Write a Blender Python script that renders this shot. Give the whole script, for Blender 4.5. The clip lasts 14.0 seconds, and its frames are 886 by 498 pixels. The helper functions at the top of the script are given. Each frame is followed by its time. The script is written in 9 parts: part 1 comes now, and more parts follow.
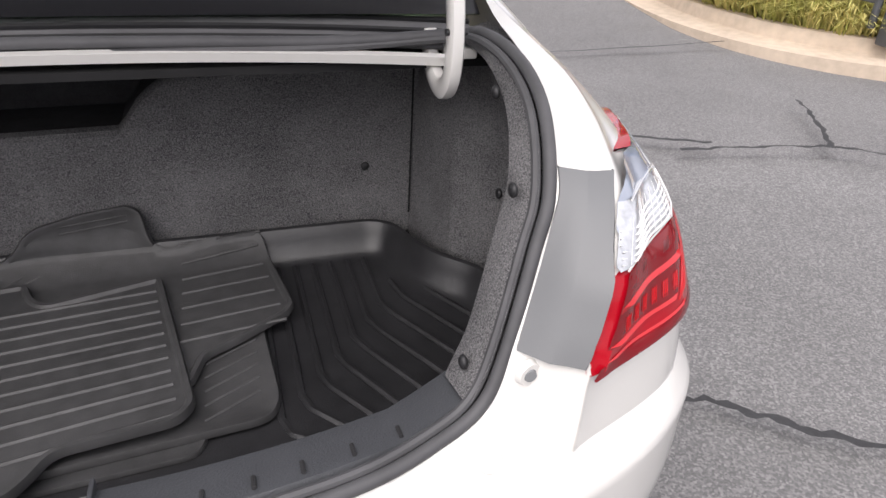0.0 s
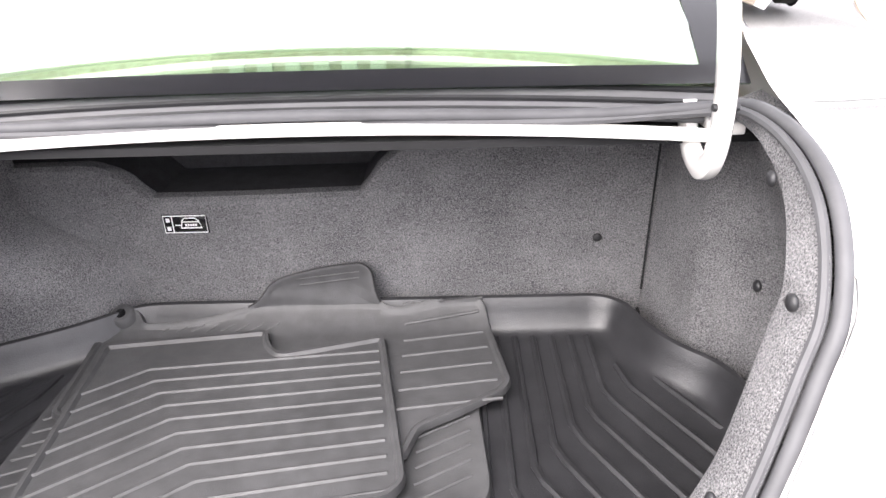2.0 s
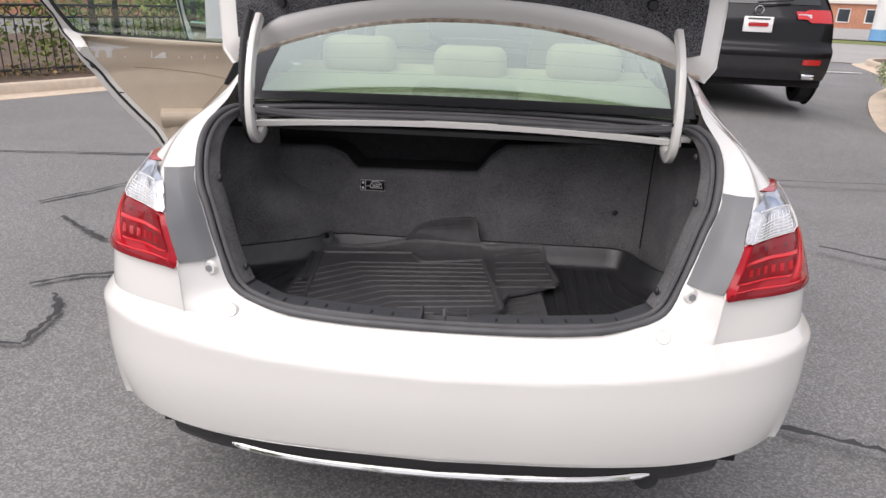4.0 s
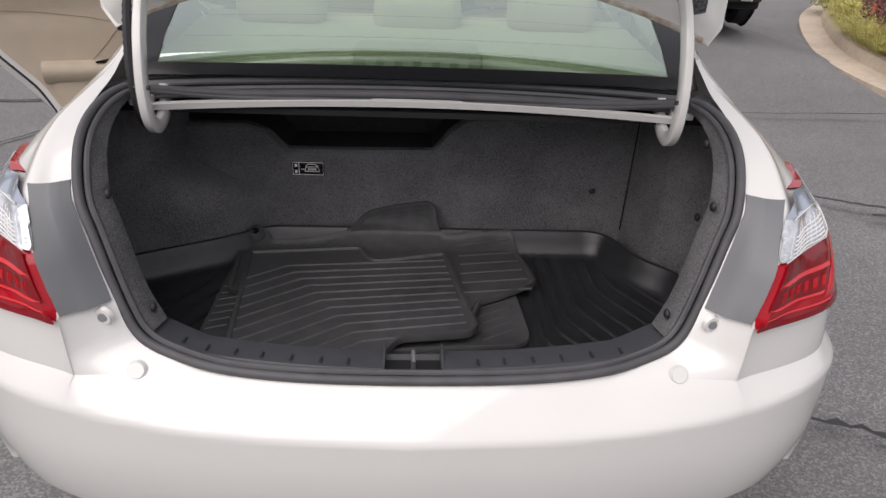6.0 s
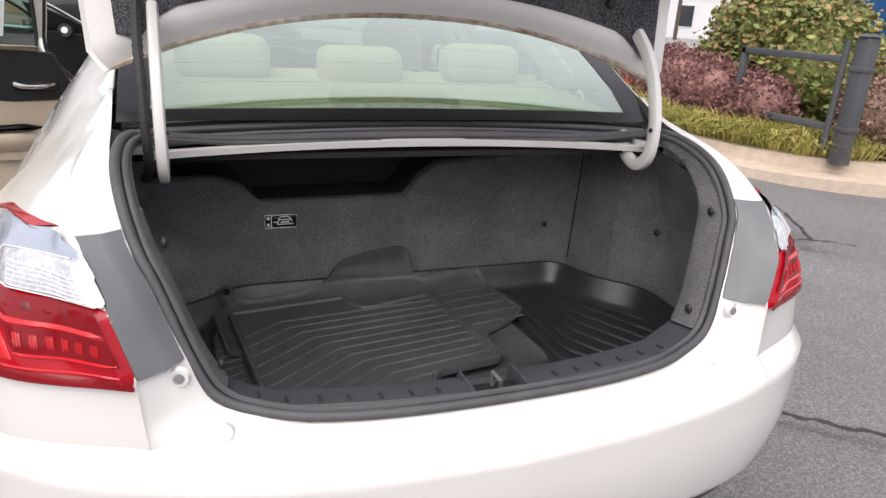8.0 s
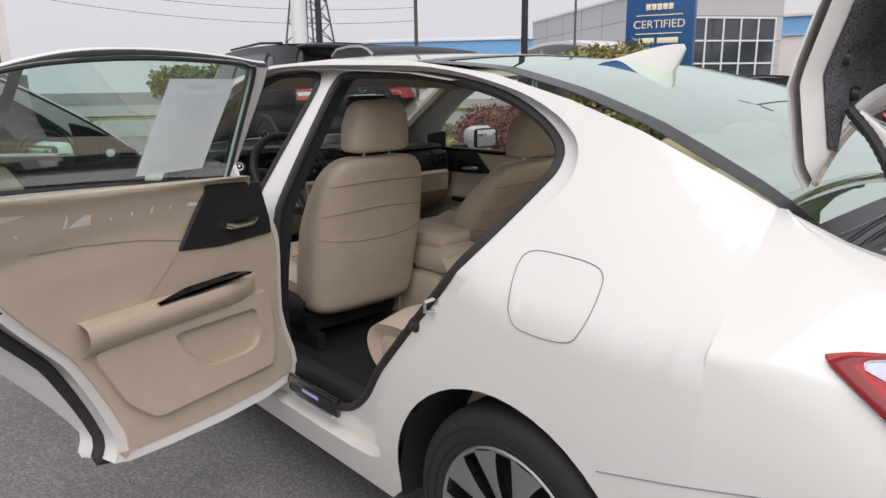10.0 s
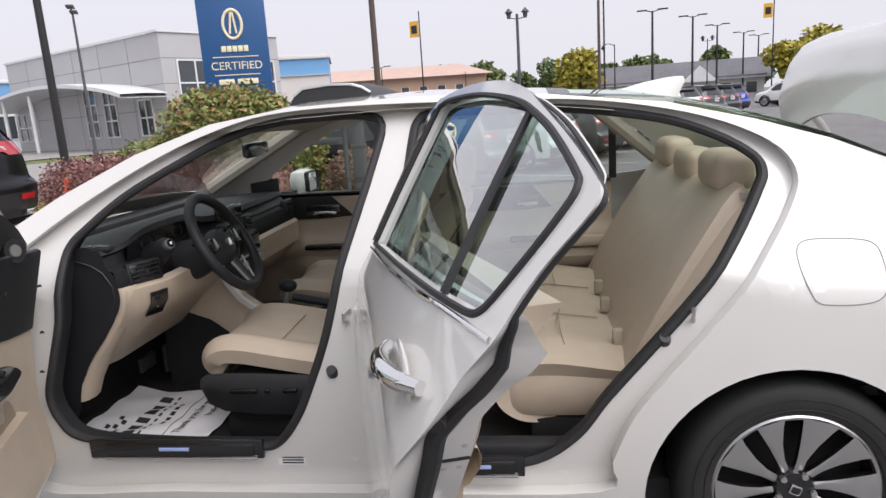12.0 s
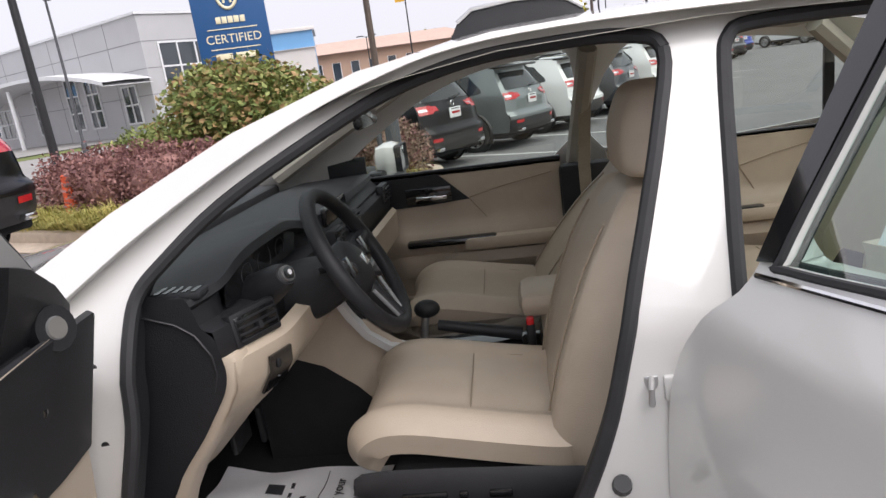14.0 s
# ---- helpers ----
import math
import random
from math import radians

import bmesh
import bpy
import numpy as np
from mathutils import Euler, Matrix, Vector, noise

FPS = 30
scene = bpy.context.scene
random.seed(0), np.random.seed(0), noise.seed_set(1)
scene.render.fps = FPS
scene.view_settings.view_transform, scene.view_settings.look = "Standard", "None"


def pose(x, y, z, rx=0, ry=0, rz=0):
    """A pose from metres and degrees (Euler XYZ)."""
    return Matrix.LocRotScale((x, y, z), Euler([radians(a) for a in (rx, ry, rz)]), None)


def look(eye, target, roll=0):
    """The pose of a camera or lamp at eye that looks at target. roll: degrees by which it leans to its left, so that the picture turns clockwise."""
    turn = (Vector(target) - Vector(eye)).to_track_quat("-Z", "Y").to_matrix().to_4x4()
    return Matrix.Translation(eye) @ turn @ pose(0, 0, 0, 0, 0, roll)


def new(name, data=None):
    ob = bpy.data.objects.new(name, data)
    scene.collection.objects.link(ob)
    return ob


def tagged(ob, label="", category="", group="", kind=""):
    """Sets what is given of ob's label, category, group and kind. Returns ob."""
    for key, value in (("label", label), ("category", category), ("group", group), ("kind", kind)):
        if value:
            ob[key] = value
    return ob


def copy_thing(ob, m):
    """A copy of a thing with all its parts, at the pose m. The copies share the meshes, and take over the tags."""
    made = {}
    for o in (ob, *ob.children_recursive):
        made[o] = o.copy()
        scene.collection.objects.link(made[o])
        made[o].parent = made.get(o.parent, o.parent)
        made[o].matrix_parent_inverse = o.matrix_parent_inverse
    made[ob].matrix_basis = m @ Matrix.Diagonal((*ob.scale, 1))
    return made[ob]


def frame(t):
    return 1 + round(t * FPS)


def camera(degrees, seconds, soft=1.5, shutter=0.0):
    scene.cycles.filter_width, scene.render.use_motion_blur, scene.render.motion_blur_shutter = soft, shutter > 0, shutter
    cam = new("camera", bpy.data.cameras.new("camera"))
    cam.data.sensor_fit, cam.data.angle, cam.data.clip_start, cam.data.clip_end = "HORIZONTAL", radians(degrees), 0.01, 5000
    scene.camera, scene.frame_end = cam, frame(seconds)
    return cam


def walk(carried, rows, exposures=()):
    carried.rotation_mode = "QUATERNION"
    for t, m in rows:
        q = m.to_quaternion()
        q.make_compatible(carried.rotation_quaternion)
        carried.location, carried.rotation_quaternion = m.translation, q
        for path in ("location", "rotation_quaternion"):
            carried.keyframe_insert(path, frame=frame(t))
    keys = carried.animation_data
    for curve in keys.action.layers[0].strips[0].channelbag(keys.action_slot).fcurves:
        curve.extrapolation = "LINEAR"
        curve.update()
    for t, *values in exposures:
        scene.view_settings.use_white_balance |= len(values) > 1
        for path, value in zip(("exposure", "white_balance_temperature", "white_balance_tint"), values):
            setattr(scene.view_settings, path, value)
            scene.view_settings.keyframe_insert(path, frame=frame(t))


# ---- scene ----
cam = camera(66.3, 14.0)
PATH = [
    (0, (0.243, -0.436, 1.302), (0.804, 1.207, 0.311), 2.9),
    (0.5, (0.226, -0.358, 1.315), (0.514, 1.409, 0.424), 2.3),
    (1, (0.284, -0.286, 1.296), (0.475, 1.476, 0.371), 2.5),
    (1.5, (0.29, -0.275, 1.293), (0.345, 1.488, 0.35), 0.1),
    (2, (0.229, -0.333, 1.318), (0.191, 1.459, 0.429), -1.8),
    (2.5, (0.123, -0.514, 1.324), (0.101, 1.29, 0.461), 2.7),
    (3, (0.115, -0.801, 1.337), (-0.004, 1.059, 0.613), 3.2),
    (3.2, (0.125, -0.933, 1.361), (-0.043, 0.92, 0.627), 1.3),
    (5.3, (-0.027, -1.454, 1.391), (-0.006, 0.449, 0.777), 3.2),
    (5.5, (-0.02, -1.312, 1.383), (-0.017, 0.553, 0.659), 0.3),
    (6, (-0.009, -0.915, 1.446), (0.087, 0.869, 0.547), 2.4),
    (6.5, (-0.014, -0.721, 1.467), (0.087, 1.005, 0.462), 3.8),
    (7, (-0.043, -0.696, 1.459), (0.158, 1.058, 0.519), 4.2),
    (7.5, (-0.254, -0.803, 1.418), (0.274, 0.977, 0.673), 6.2),
    (8, (-0.525, -0.884, 1.343), (0.174, 0.868, 0.679), 3.6),
    (8.5, (-0.841, -0.699, 1.33), (0.119, 0.961, 0.765), 2.6),
    (9, (-1.249, -0.508, 1.327), (-0.29, 1.167, 0.808), 2.2),
    (9.2, (-1.413, -0.411, 1.339), (-0.466, 1.274, 0.824), 0.8),
    (11.3, (-2.595, 1.354, 1.424), (-0.704, 1.853, 1.007), -0.9),
    (11.5, (-2.671, 1.491, 1.435), (-0.759, 1.892, 1.008), -1.1),
    (12, (-2.717, 1.851, 1.436), (-0.777, 2.115, 1.028), -3.8),
    (12.5, (-2.711, 2.129, 1.444), (-0.765, 2.266, 1.003), -4.2),
    (13, (-2.572, 2.326, 1.437), (-0.632, 2.406, 0.956), -4.0),
    (13.5, (-2.278, 2.453, 1.428), (-0.367, 2.749, 0.915), -6.2),
    (14, (-1.914, 2.567, 1.408), (0.005, 2.825, 0.907), -8.0),
]
STOPS = [(0, 0.8), (0.5, 1.45), (1, 2.1), (1.5, 2.45), (2, 2.6), (2.5, 2.8), (3, 2.1), (3.2, 1.6), (5.3, 0.25), (5.5, 0.25), (6, 0.2), (6.5, 1.05), (7, 1.6), (7.5, 1.35), (8, 0.65), (8.5, 0.5), (9, -0.05), (9.2, 0.0), (11.3, 0.4), (12, 0.45), (13, 0.6), (14, 0.6)]
walk(cam, [(t, look(eye, target, roll)) for t, eye, target, roll in PATH], [(t, s, 6500 if t < 10 else 6350, 14) for t, s in STOPS])

# ---- light ----
scene.view_settings.exposure = 0.0
world = bpy.data.worlds.new("sky")
scene.world = world
world.use_nodes = True
wn = world.node_tree
sky = wn.nodes.new("ShaderNodeTexSky")
sky.sky_type, sky.sun_disc = "NISHITA", False
sky.sun_elevation, sky.sun_rotation = radians(52), radians(217)
sky.air_density, sky.dust_density, sky.ozone_density = 1.0, 6.0, 1.0
cloud = wn.nodes.new("ShaderNodeMix")
cloud.data_type = "RGBA"
cloud.inputs[0].default_value = 0.88
cloud.inputs[7].default_value = (5.5, 5.45, 5.7, 1)
wn.links.new(sky.outputs[0], cloud.inputs[6])
wn.links.new(cloud.outputs[2], wn.nodes["Background"].inputs[0])
wn.nodes["Background"].inputs[1].default_value = 0.12
sun = new("sun", bpy.data.lights.new("sun", "SUN"))
sun.data.energy, sun.data.angle, sun.data.color = 2.1, radians(70), (1.0, 0.97, 0.93)
sun.matrix_world = look((-4.2, -5.4, 9), (0, 0, 0))


# ---- materials ----
def mat(name, color, rough=0.5, metal=0.0, var=0.0, scale=20.0, bump=0.0, bump_scale=80.0, coat=0.0, color2=None, spec=0.5, coarse=0.12, blend=1.0, tight=0.3):
    """A surface with colour variation at two scales and fine relief."""
    m = bpy.data.materials.new(name)
    m.use_nodes = True
    t = m.node_tree
    p = t.nodes["Principled BSDF"]
    p.inputs["Base Color"].default_value = (*color, 1)
    p.inputs["Roughness"].default_value = rough
    p.inputs["Metallic"].default_value = metal
    p.inputs["Coat Weight"].default_value = coat
    p.inputs["Coat Roughness"].default_value = 0.04
    p.inputs["Specular IOR Level"].default_value = spec
    co = t.nodes.new("ShaderNodeTexCoord")
    if var or color2:
        n1 = t.nodes.new("ShaderNodeTexNoise")
        n1.inputs["Scale"].default_value, n1.inputs["Detail"].default_value = scale, 8
        n2 = t.nodes.new("ShaderNodeTexNoise")
        n2.inputs["Scale"].default_value, n2.inputs["Detail"].default_value = scale * coarse, 4
        for n in (n1, n2):
            t.links.new(co.outputs["Object"], n.inputs["Vector"])
        add = t.nodes.new("ShaderNodeMath")
        add.operation = "ADD"
        t.links.new(n1.outputs[0], add.inputs[0])
        wt = t.nodes.new("ShaderNodeMapRange")
        wt.inputs[3].default_value, wt.inputs[4].default_value = 0.5 - 0.5 * blend, 0.5 + 0.5 * blend
        t.links.new(n2.outputs[0], wt.inputs[0])
        t.links.new(wt.outputs[0], add.inputs[1])
        ramp = t.nodes.new("ShaderNodeMapRange")
        ramp.inputs[1].default_value, ramp.inputs[2].default_value = 1 - tight, 1 + tight
        t.links.new(add.outputs[0], ramp.inputs[0])
        mix = t.nodes.new("ShaderNodeMix")
        mix.data_type = "RGBA"
        c2 = color2 or tuple(min(1, c * (1 + var)) for c in color)
        c1 = color if color2 else tuple(c * (1 - var) for c in color)
        mix.inputs[6].default_value, mix.inputs[7].default_value = (*c1, 1), (*c2, 1)
        t.links.new(ramp.outputs[0], mix.inputs[0])
        t.links.new(mix.outputs[2], p.inputs["Base Color"])
    if bump:
        nb = t.nodes.new("ShaderNodeTexNoise")
        nb.inputs["Scale"].default_value, nb.inputs["Detail"].default_value = bump_scale, 6
        t.links.new(co.outputs["Object"], nb.inputs["Vector"])
        b = t.nodes.new("ShaderNodeBump")
        b.inputs["Strength"].default_value, b.inputs["Distance"].default_value = min(1, bump), 0.004
        t.links.new(nb.outputs[0], b.inputs["Height"])
        t.links.new(b.outputs[0], p.inputs["Normal"])
    return m


def glass_mat(name, tint, rough=0.0, gloss=0.08, sheen=(1, 1, 1)):
    """Thin sheet glass: lets light straight through with a tint, and mirrors the surroundings at a slant."""
    m = bpy.data.materials.new(name)
    m.use_nodes = True
    t = m.node_tree
    t.nodes.remove(t.nodes["Principled BSDF"])
    tr = t.nodes.new("ShaderNodeBsdfTransparent")
    tr.inputs[0].default_value = (*tint, 1)
    gl = t.nodes.new("ShaderNodeBsdfGlossy")
    gl.inputs["Roughness"].default_value = rough
    gl.inputs[0].default_value = (*sheen, 1)
    fr = t.nodes.new("ShaderNodeLayerWeight")
    fr.inputs[0].default_value = 0.5
    pw = t.nodes.new("ShaderNodeMath")
    pw.operation = "POWER"
    pw.inputs[1].default_value = 1.9
    sc = t.nodes.new("ShaderNodeMath")
    sc.operation = "MULTIPLY_ADD"
    sc.inputs[1].default_value, sc.inputs[2].default_value = 0.9, gloss
    t.links.new(fr.outputs["Facing"], pw.inputs[0])
    t.links.new(pw.outputs[0], sc.inputs[0])
    mx = t.nodes.new("ShaderNodeMixShader")
    t.links.new(sc.outputs[0], mx.inputs[0])
    t.links.new(tr.outputs[0], mx.inputs[1])
    t.links.new(gl.outputs[0], mx.inputs[2])
    t.links.new(mx.outputs[0], t.nodes["Material Output"].inputs[0])
    return m


def asphalt_mat(name):
    """Rolled asphalt: pale and dark stones of a few millimetres in worn binder, with faint broad patches."""
    m = bpy.data.materials.new(name)
    m.use_nodes = True
    t = m.node_tree
    p = t.nodes["Principled BSDF"]
    p.inputs["Roughness"].default_value = 0.8
    co = t.nodes.new("ShaderNodeTexCoord")
    stone = t.nodes.new("ShaderNodeTexVoronoi")
    stone.inputs["Scale"].default_value = 150
    grit = t.nodes.new("ShaderNodeTexNoise")
    grit.inputs["Scale"].default_value, grit.inputs["Detail"].default_value = 260, 5
    broad = t.nodes.new("ShaderNodeTexNoise")
    broad.inputs["Scale"].default_value, broad.inputs["Detail"].default_value = 0.7, 7
    broad.inputs["Roughness"].default_value = 0.62
    for n in (stone, grit, broad):
        t.links.new(co.outputs["Object"], n.inputs["Vector"])
    chip = t.nodes.new("ShaderNodeSeparateColor")
    t.links.new(stone.outputs["Color"], chip.inputs[0])
    pale = t.nodes.new("ShaderNodeMath")
    pale.operation = "POWER"
    pale.inputs[1].default_value = 1.8
    t.links.new(chip.outputs[0], pale.inputs[0])
    both_grains = t.nodes.new("ShaderNodeMix")
    both_grains.inputs[0].default_value = 0.45
    t.links.new(pale.outputs[0], both_grains.inputs[2])
    t.links.new(grit.outputs[0], both_grains.inputs[3])
    tone = t.nodes.new("ShaderNodeMix")
    tone.data_type = "RGBA"
    tone.inputs[6].default_value, tone.inputs[7].default_value = (0.070, 0.069, 0.072, 1), (0.32, 0.315, 0.31, 1)
    t.links.new(both_grains.outputs[0], tone.inputs[0])
    patch = t.nodes.new("ShaderNodeMapRange")
    patch.inputs[1].default_value, patch.inputs[2].default_value = 0.3, 0.7
    patch.inputs[3].default_value, patch.inputs[4].default_value = 0.86, 1.12
    t.links.new(broad.outputs[0], patch.inputs[0])
    worn = t.nodes.new("ShaderNodeVectorMath")
    worn.operation = "SCALE"
    t.links.new(tone.outputs[2], worn.inputs[0])
    t.links.new(patch.outputs[0], worn.inputs["Scale"])
    t.links.new(worn.outputs[0], p.inputs["Base Color"])
    b = t.nodes.new("ShaderNodeBump")
    b.inputs["Strength"].default_value, b.inputs["Distance"].default_value = 0.7, 0.004
    t.links.new(both_grains.outputs[0], b.inputs["Height"])
    t.links.new(b.outputs[0], p.inputs["Normal"])
    return m


PAINT = mat("white_paint", (0.70, 0.69, 0.665), 0.28, coat=1.0, var=0.02, scale=3)
COVERG = mat("cover_grey", (0.155, 0.16, 0.166), 0.45, var=0.06, scale=6, bump=0.05)
GREYP = mat("grey_plastic", (0.22, 0.228, 0.235), 0.5, var=0.06, bump=0.1)
BLACKP = mat("black_plastic", (0.02, 0.02, 0.022), 0.45, var=0.2, bump=0.15, bump_scale=400)
BOOTSEAL = mat("boot_rubber", (0.075, 0.075, 0.08), 0.6, var=0.2, bump=0.1)
SEAL = mat("rubber_seal", (0.024, 0.024, 0.026), 0.65, var=0.2, bump=0.1)
CARPET = mat("trunk_carpet", (0.05, 0.05, 0.055), 0.95, scale=430, coarse=0.02, blend=0.25, tight=0.2, color2=(0.27, 0.267, 0.27), bump=1.0, bump_scale=380, spec=0.1)
MATR = mat("rubber_mat", (0.050, 0.050, 0.052), 0.48, var=0.25, scale=40, bump=0.25, bump_scale=500)
TRAYR = mat("tray_rubber", (0.022, 0.022, 0.024), 0.32, var=0.3, scale=30, bump=0.2, bump_scale=400)
BEIGE = mat("beige_leather", (0.50, 0.418, 0.325), 0.42, var=0.06, scale=15, bump=0.25, bump_scale=300)
CHROME = mat("chrome", (0.8, 0.8, 0.8), 0.06, metal=1.0)
RIM = mat("machined_alloy", (0.60, 0.60, 0.60), 0.3, metal=1.0, var=0.05)
TYRE = mat("tyre_rubber", (0.018, 0.018, 0.018), 0.7, var=0.2, bump=0.2)
ASPHALT = asphalt_mat("asphalt")
TAR = mat("crack_tar", (0.03, 0.03, 0.032), 0.7, var=0.3, scale=60)
HEAD = mat("headliner", (0.42, 0.39, 0.34), 0.9, var=0.05, scale=40)
DASH = mat("dash_vinyl", (0.016, 0.0165, 0.019), 0.5, spec=0.38, var=0.15, bump=0.3, bump_scale=350)
PIANO = mat("gloss_black", (0.01, 0.01, 0.011), 0.12, coat=0.6)
FLOCK = mat("lid_liner", (0.022, 0.022, 0.026), 0.95, coarse=0.03, blend=0.3, tight=0.16, scale=260, color2=(0.17, 0.17, 0.18), bump=1.0, bump_scale=300, spec=0.1)
SILLT = mat("sill_plastic", (0.058, 0.061, 0.068), 0.40, var=0.12, bump=0.3, bump_scale=350)
DIALG = mat("dial_grey", (0.06, 0.06, 0.065), 0.5)
PALES = mat("pale_silver_plastic", (0.72, 0.72, 0.71), 0.32, metal=0.25, var=0.03)
SILVER = mat("silver_trim", (0.6, 0.6, 0.6), 0.3, metal=0.9)
BRED = mat("bright_red", (0.56, 0.012, 0.018), 0.2, coat=0.2)
CELLRED = mat("cell_red", (0.40, 0.008, 0.016), 0.3, coat=0.1)
LENSRIB = mat("lens_rib", (0.75, 0.75, 0.74), 0.15, coat=1.0)
PAPER = mat("white_paper", (0.78, 0.78, 0.80), 0.8, var=0.02)
NOTICE = mat("window_paper", (0.80, 0.80, 0.82), 0.8, var=0.02)
nt = NOTICE.node_tree
thru = nt.nodes.new("ShaderNodeBsdfTranslucent")
thru.inputs[0].default_value = (0.85, 0.85, 0.88, 1)
both_ways = nt.nodes.new("ShaderNodeMixShader")
both_ways.inputs[0].default_value = 0.5
outn = [n for n in nt.nodes if n.type == "OUTPUT_MATERIAL"][0]
first = outn.inputs[0].links[0].from_socket
nt.links.new(first, both_ways.inputs[1])
nt.links.new(thru.outputs[0], both_ways.inputs[2])
nt.links.new(both_ways.outputs[0], outn.inputs[0])
INK = mat("black_ink", (0.03, 0.03, 0.035), 0.7)
WHITEP = mat("white_print", (0.8, 0.8, 0.8), 0.6)
FRIT = mat("glass_frit", (0.012, 0.012, 0.014), 0.25)
CONCRETE = mat("kerb_concrete", (0.52, 0.43, 0.34), 0.85, var=0.15, scale=12, bump=0.4)
RED = mat("red_lens", (0.38, 0.003, 0.012), 0.15, coat=0.25, var=0.08, spec=0.3)
CLEAR = mat("clear_lens", (0.55, 0.57, 0.60), 0.16, var=0.35, scale=90, coat=1.0, metal=0.4)
GLASS = glass_mat("window_glass", (0.80, 0.88, 0.82))
REARGLASS = glass_mat("rear_window_glass", (0.60, 0.78, 0.61), 0.0, 0.30, (0.88, 1.0, 0.91))
DOORGLASS = glass_mat("green_door_glass", (0.66, 0.86, 0.79))
mat_seam = mat("seam_thread", (0.33, 0.27, 0.20), 0.8)
# Near-black for dark carpet and linings, and for shade in open hollows.
SHADOW = mat("black_fabric_and_shade", (0.012, 0.012, 0.013), 0.95, var=0.2)


# ---- mesh helpers ----
def part(name, bm, material, parent=None, label="", smooth=True, m=None):
    """Links a bmesh as one mesh object."""
    me = bpy.data.meshes.new(name)
    bm.to_mesh(me)
    bm.free()
    me.materials.append(material)
    if smooth:
        me.shade_smooth()
        me.set_sharp_from_angle(angle=radians(38))
    ob = new(name, me)
    if parent:
        ob.parent = parent
    if m is not None:
        ob.matrix_basis = m
    if label:
        tagged(ob, label)
    return ob


def thing(name, label, category, m=None, group="", kind=""):
    ob = new(name)
    if m is not None:
        ob.matrix_basis = m
    return tagged(ob, label, category, group, kind)


def sheet(f, us, vs, closed=False):
    """A grid of quads of f(u, v)."""
    bm = bmesh.new()
    rows = [[bm.verts.new(f(u, v)) for v in vs] for u in us]
    for i in range(len(us) - 1):
        for j in range(len(vs) - (0 if closed else 1)):
            k = (j + 1) % len(vs)
            bm.faces.new((rows[i][j], rows[i + 1][j], rows[i + 1][k], rows[i][k]))
    return bm


def rows_mesh(rows, cap=False, closed=False):
    """A skin over rows of points with the same count."""
    bm = bmesh.new()
    vs = [[bm.verts.new(p) for p in row] for row in rows]
    n = len(vs[0])
    for i in range(len(vs) - 1):
        for j in range(n if closed else n - 1):
            k = (j + 1) % n
            bm.faces.new((vs[i][j], vs[i][k], vs[i + 1][k], vs[i + 1][j]))
    if cap:
        bm.faces.new(list(reversed(vs[0])))
        bm.faces.new(vs[-1])
    bmesh.ops.recalc_face_normals(bm, faces=bm.faces)
    return bm


def thicken(bm, d):
    """Gives a skin a thickness of d against its normals."""
    bmesh.ops.recalc_face_normals(bm, faces=bm.faces)
    bm.normal_update()
    bmesh.ops.solidify(bm, geom=bm.faces[:], thickness=d)
    return bm


def both(bm):
    """Adds the mirror image across the car's middle plane."""
    geom = bmesh.ops.duplicate(bm, geom=bm.verts[:] + bm.edges[:] + bm.faces[:])["geom"]
    vs = [g for g in geom if isinstance(g, bmesh.types.BMVert)]
    fs = [g for g in geom if isinstance(g, bmesh.types.BMFace)]
    for v in vs:
        v.co.x = -v.co.x
    bmesh.ops.reverse_faces(bm, faces=fs)
    bmesh.ops.remove_doubles(bm, verts=bm.verts[:], dist=0.0008)
    return bm


def add_box(bm, lo, hi, bev=0.0, m=None, seg=2):
    r = bmesh.ops.create_cube(bm, size=1)
    vs = r["verts"]
    for v in vs:
        v.co = Vector([lo[i] + (v.co[i] + 0.5) * (hi[i] - lo[i]) for i in range(3)])
    if bev:
        es = {e for v in vs for e in v.link_edges}
        r2 = bmesh.ops.bevel(bm, geom=list(es), offset=bev, segments=seg, profile=0.5, affect="EDGES")
        vs = list({v for f in r2["faces"] for v in f.verts} | {v for v in vs if v.is_valid})
    if m is not None:
        bmesh.ops.transform(bm, matrix=m, verts=vs)
    return bm


def box(lo, hi, bev=0.0, m=None):
    return add_box(bmesh.new(), lo, hi, bev, m)


def add_tube(bm, pts, r, n=8, cap=True):
    """A round bar along points; r is one radius or one for each point."""
    pts = [Vector(p) for p in pts]
    rs = r if isinstance(r, (list, tuple)) else [r] * len(pts)
    up = None
    rings = []
    for i, p in enumerate(pts):
        d = (pts[min(i + 1, len(pts) - 1)] - pts[max(i - 1, 0)]).normalized()
        if up is None:
            up = d.orthogonal().normalized()
        up = (up - d * up.dot(d)).normalized()
        side = d.cross(up)
        rings.append([bm.verts.new(p + (up * math.cos(a) + side * math.sin(a)) * rs[i]) for a in [2 * math.pi * k / n for k in range(n)]])
    for a, b in zip(rings, rings[1:]):
        for k in range(n):
            bm.faces.new((a[k], a[(k + 1) % n], b[(k + 1) % n], b[k]))
    if cap:
        bm.faces.new(list(reversed(rings[0])))
        bm.faces.new(rings[-1])
    return bm


def tube(pts, r, n=8):
    return add_tube(bmesh.new(), pts, r, n)


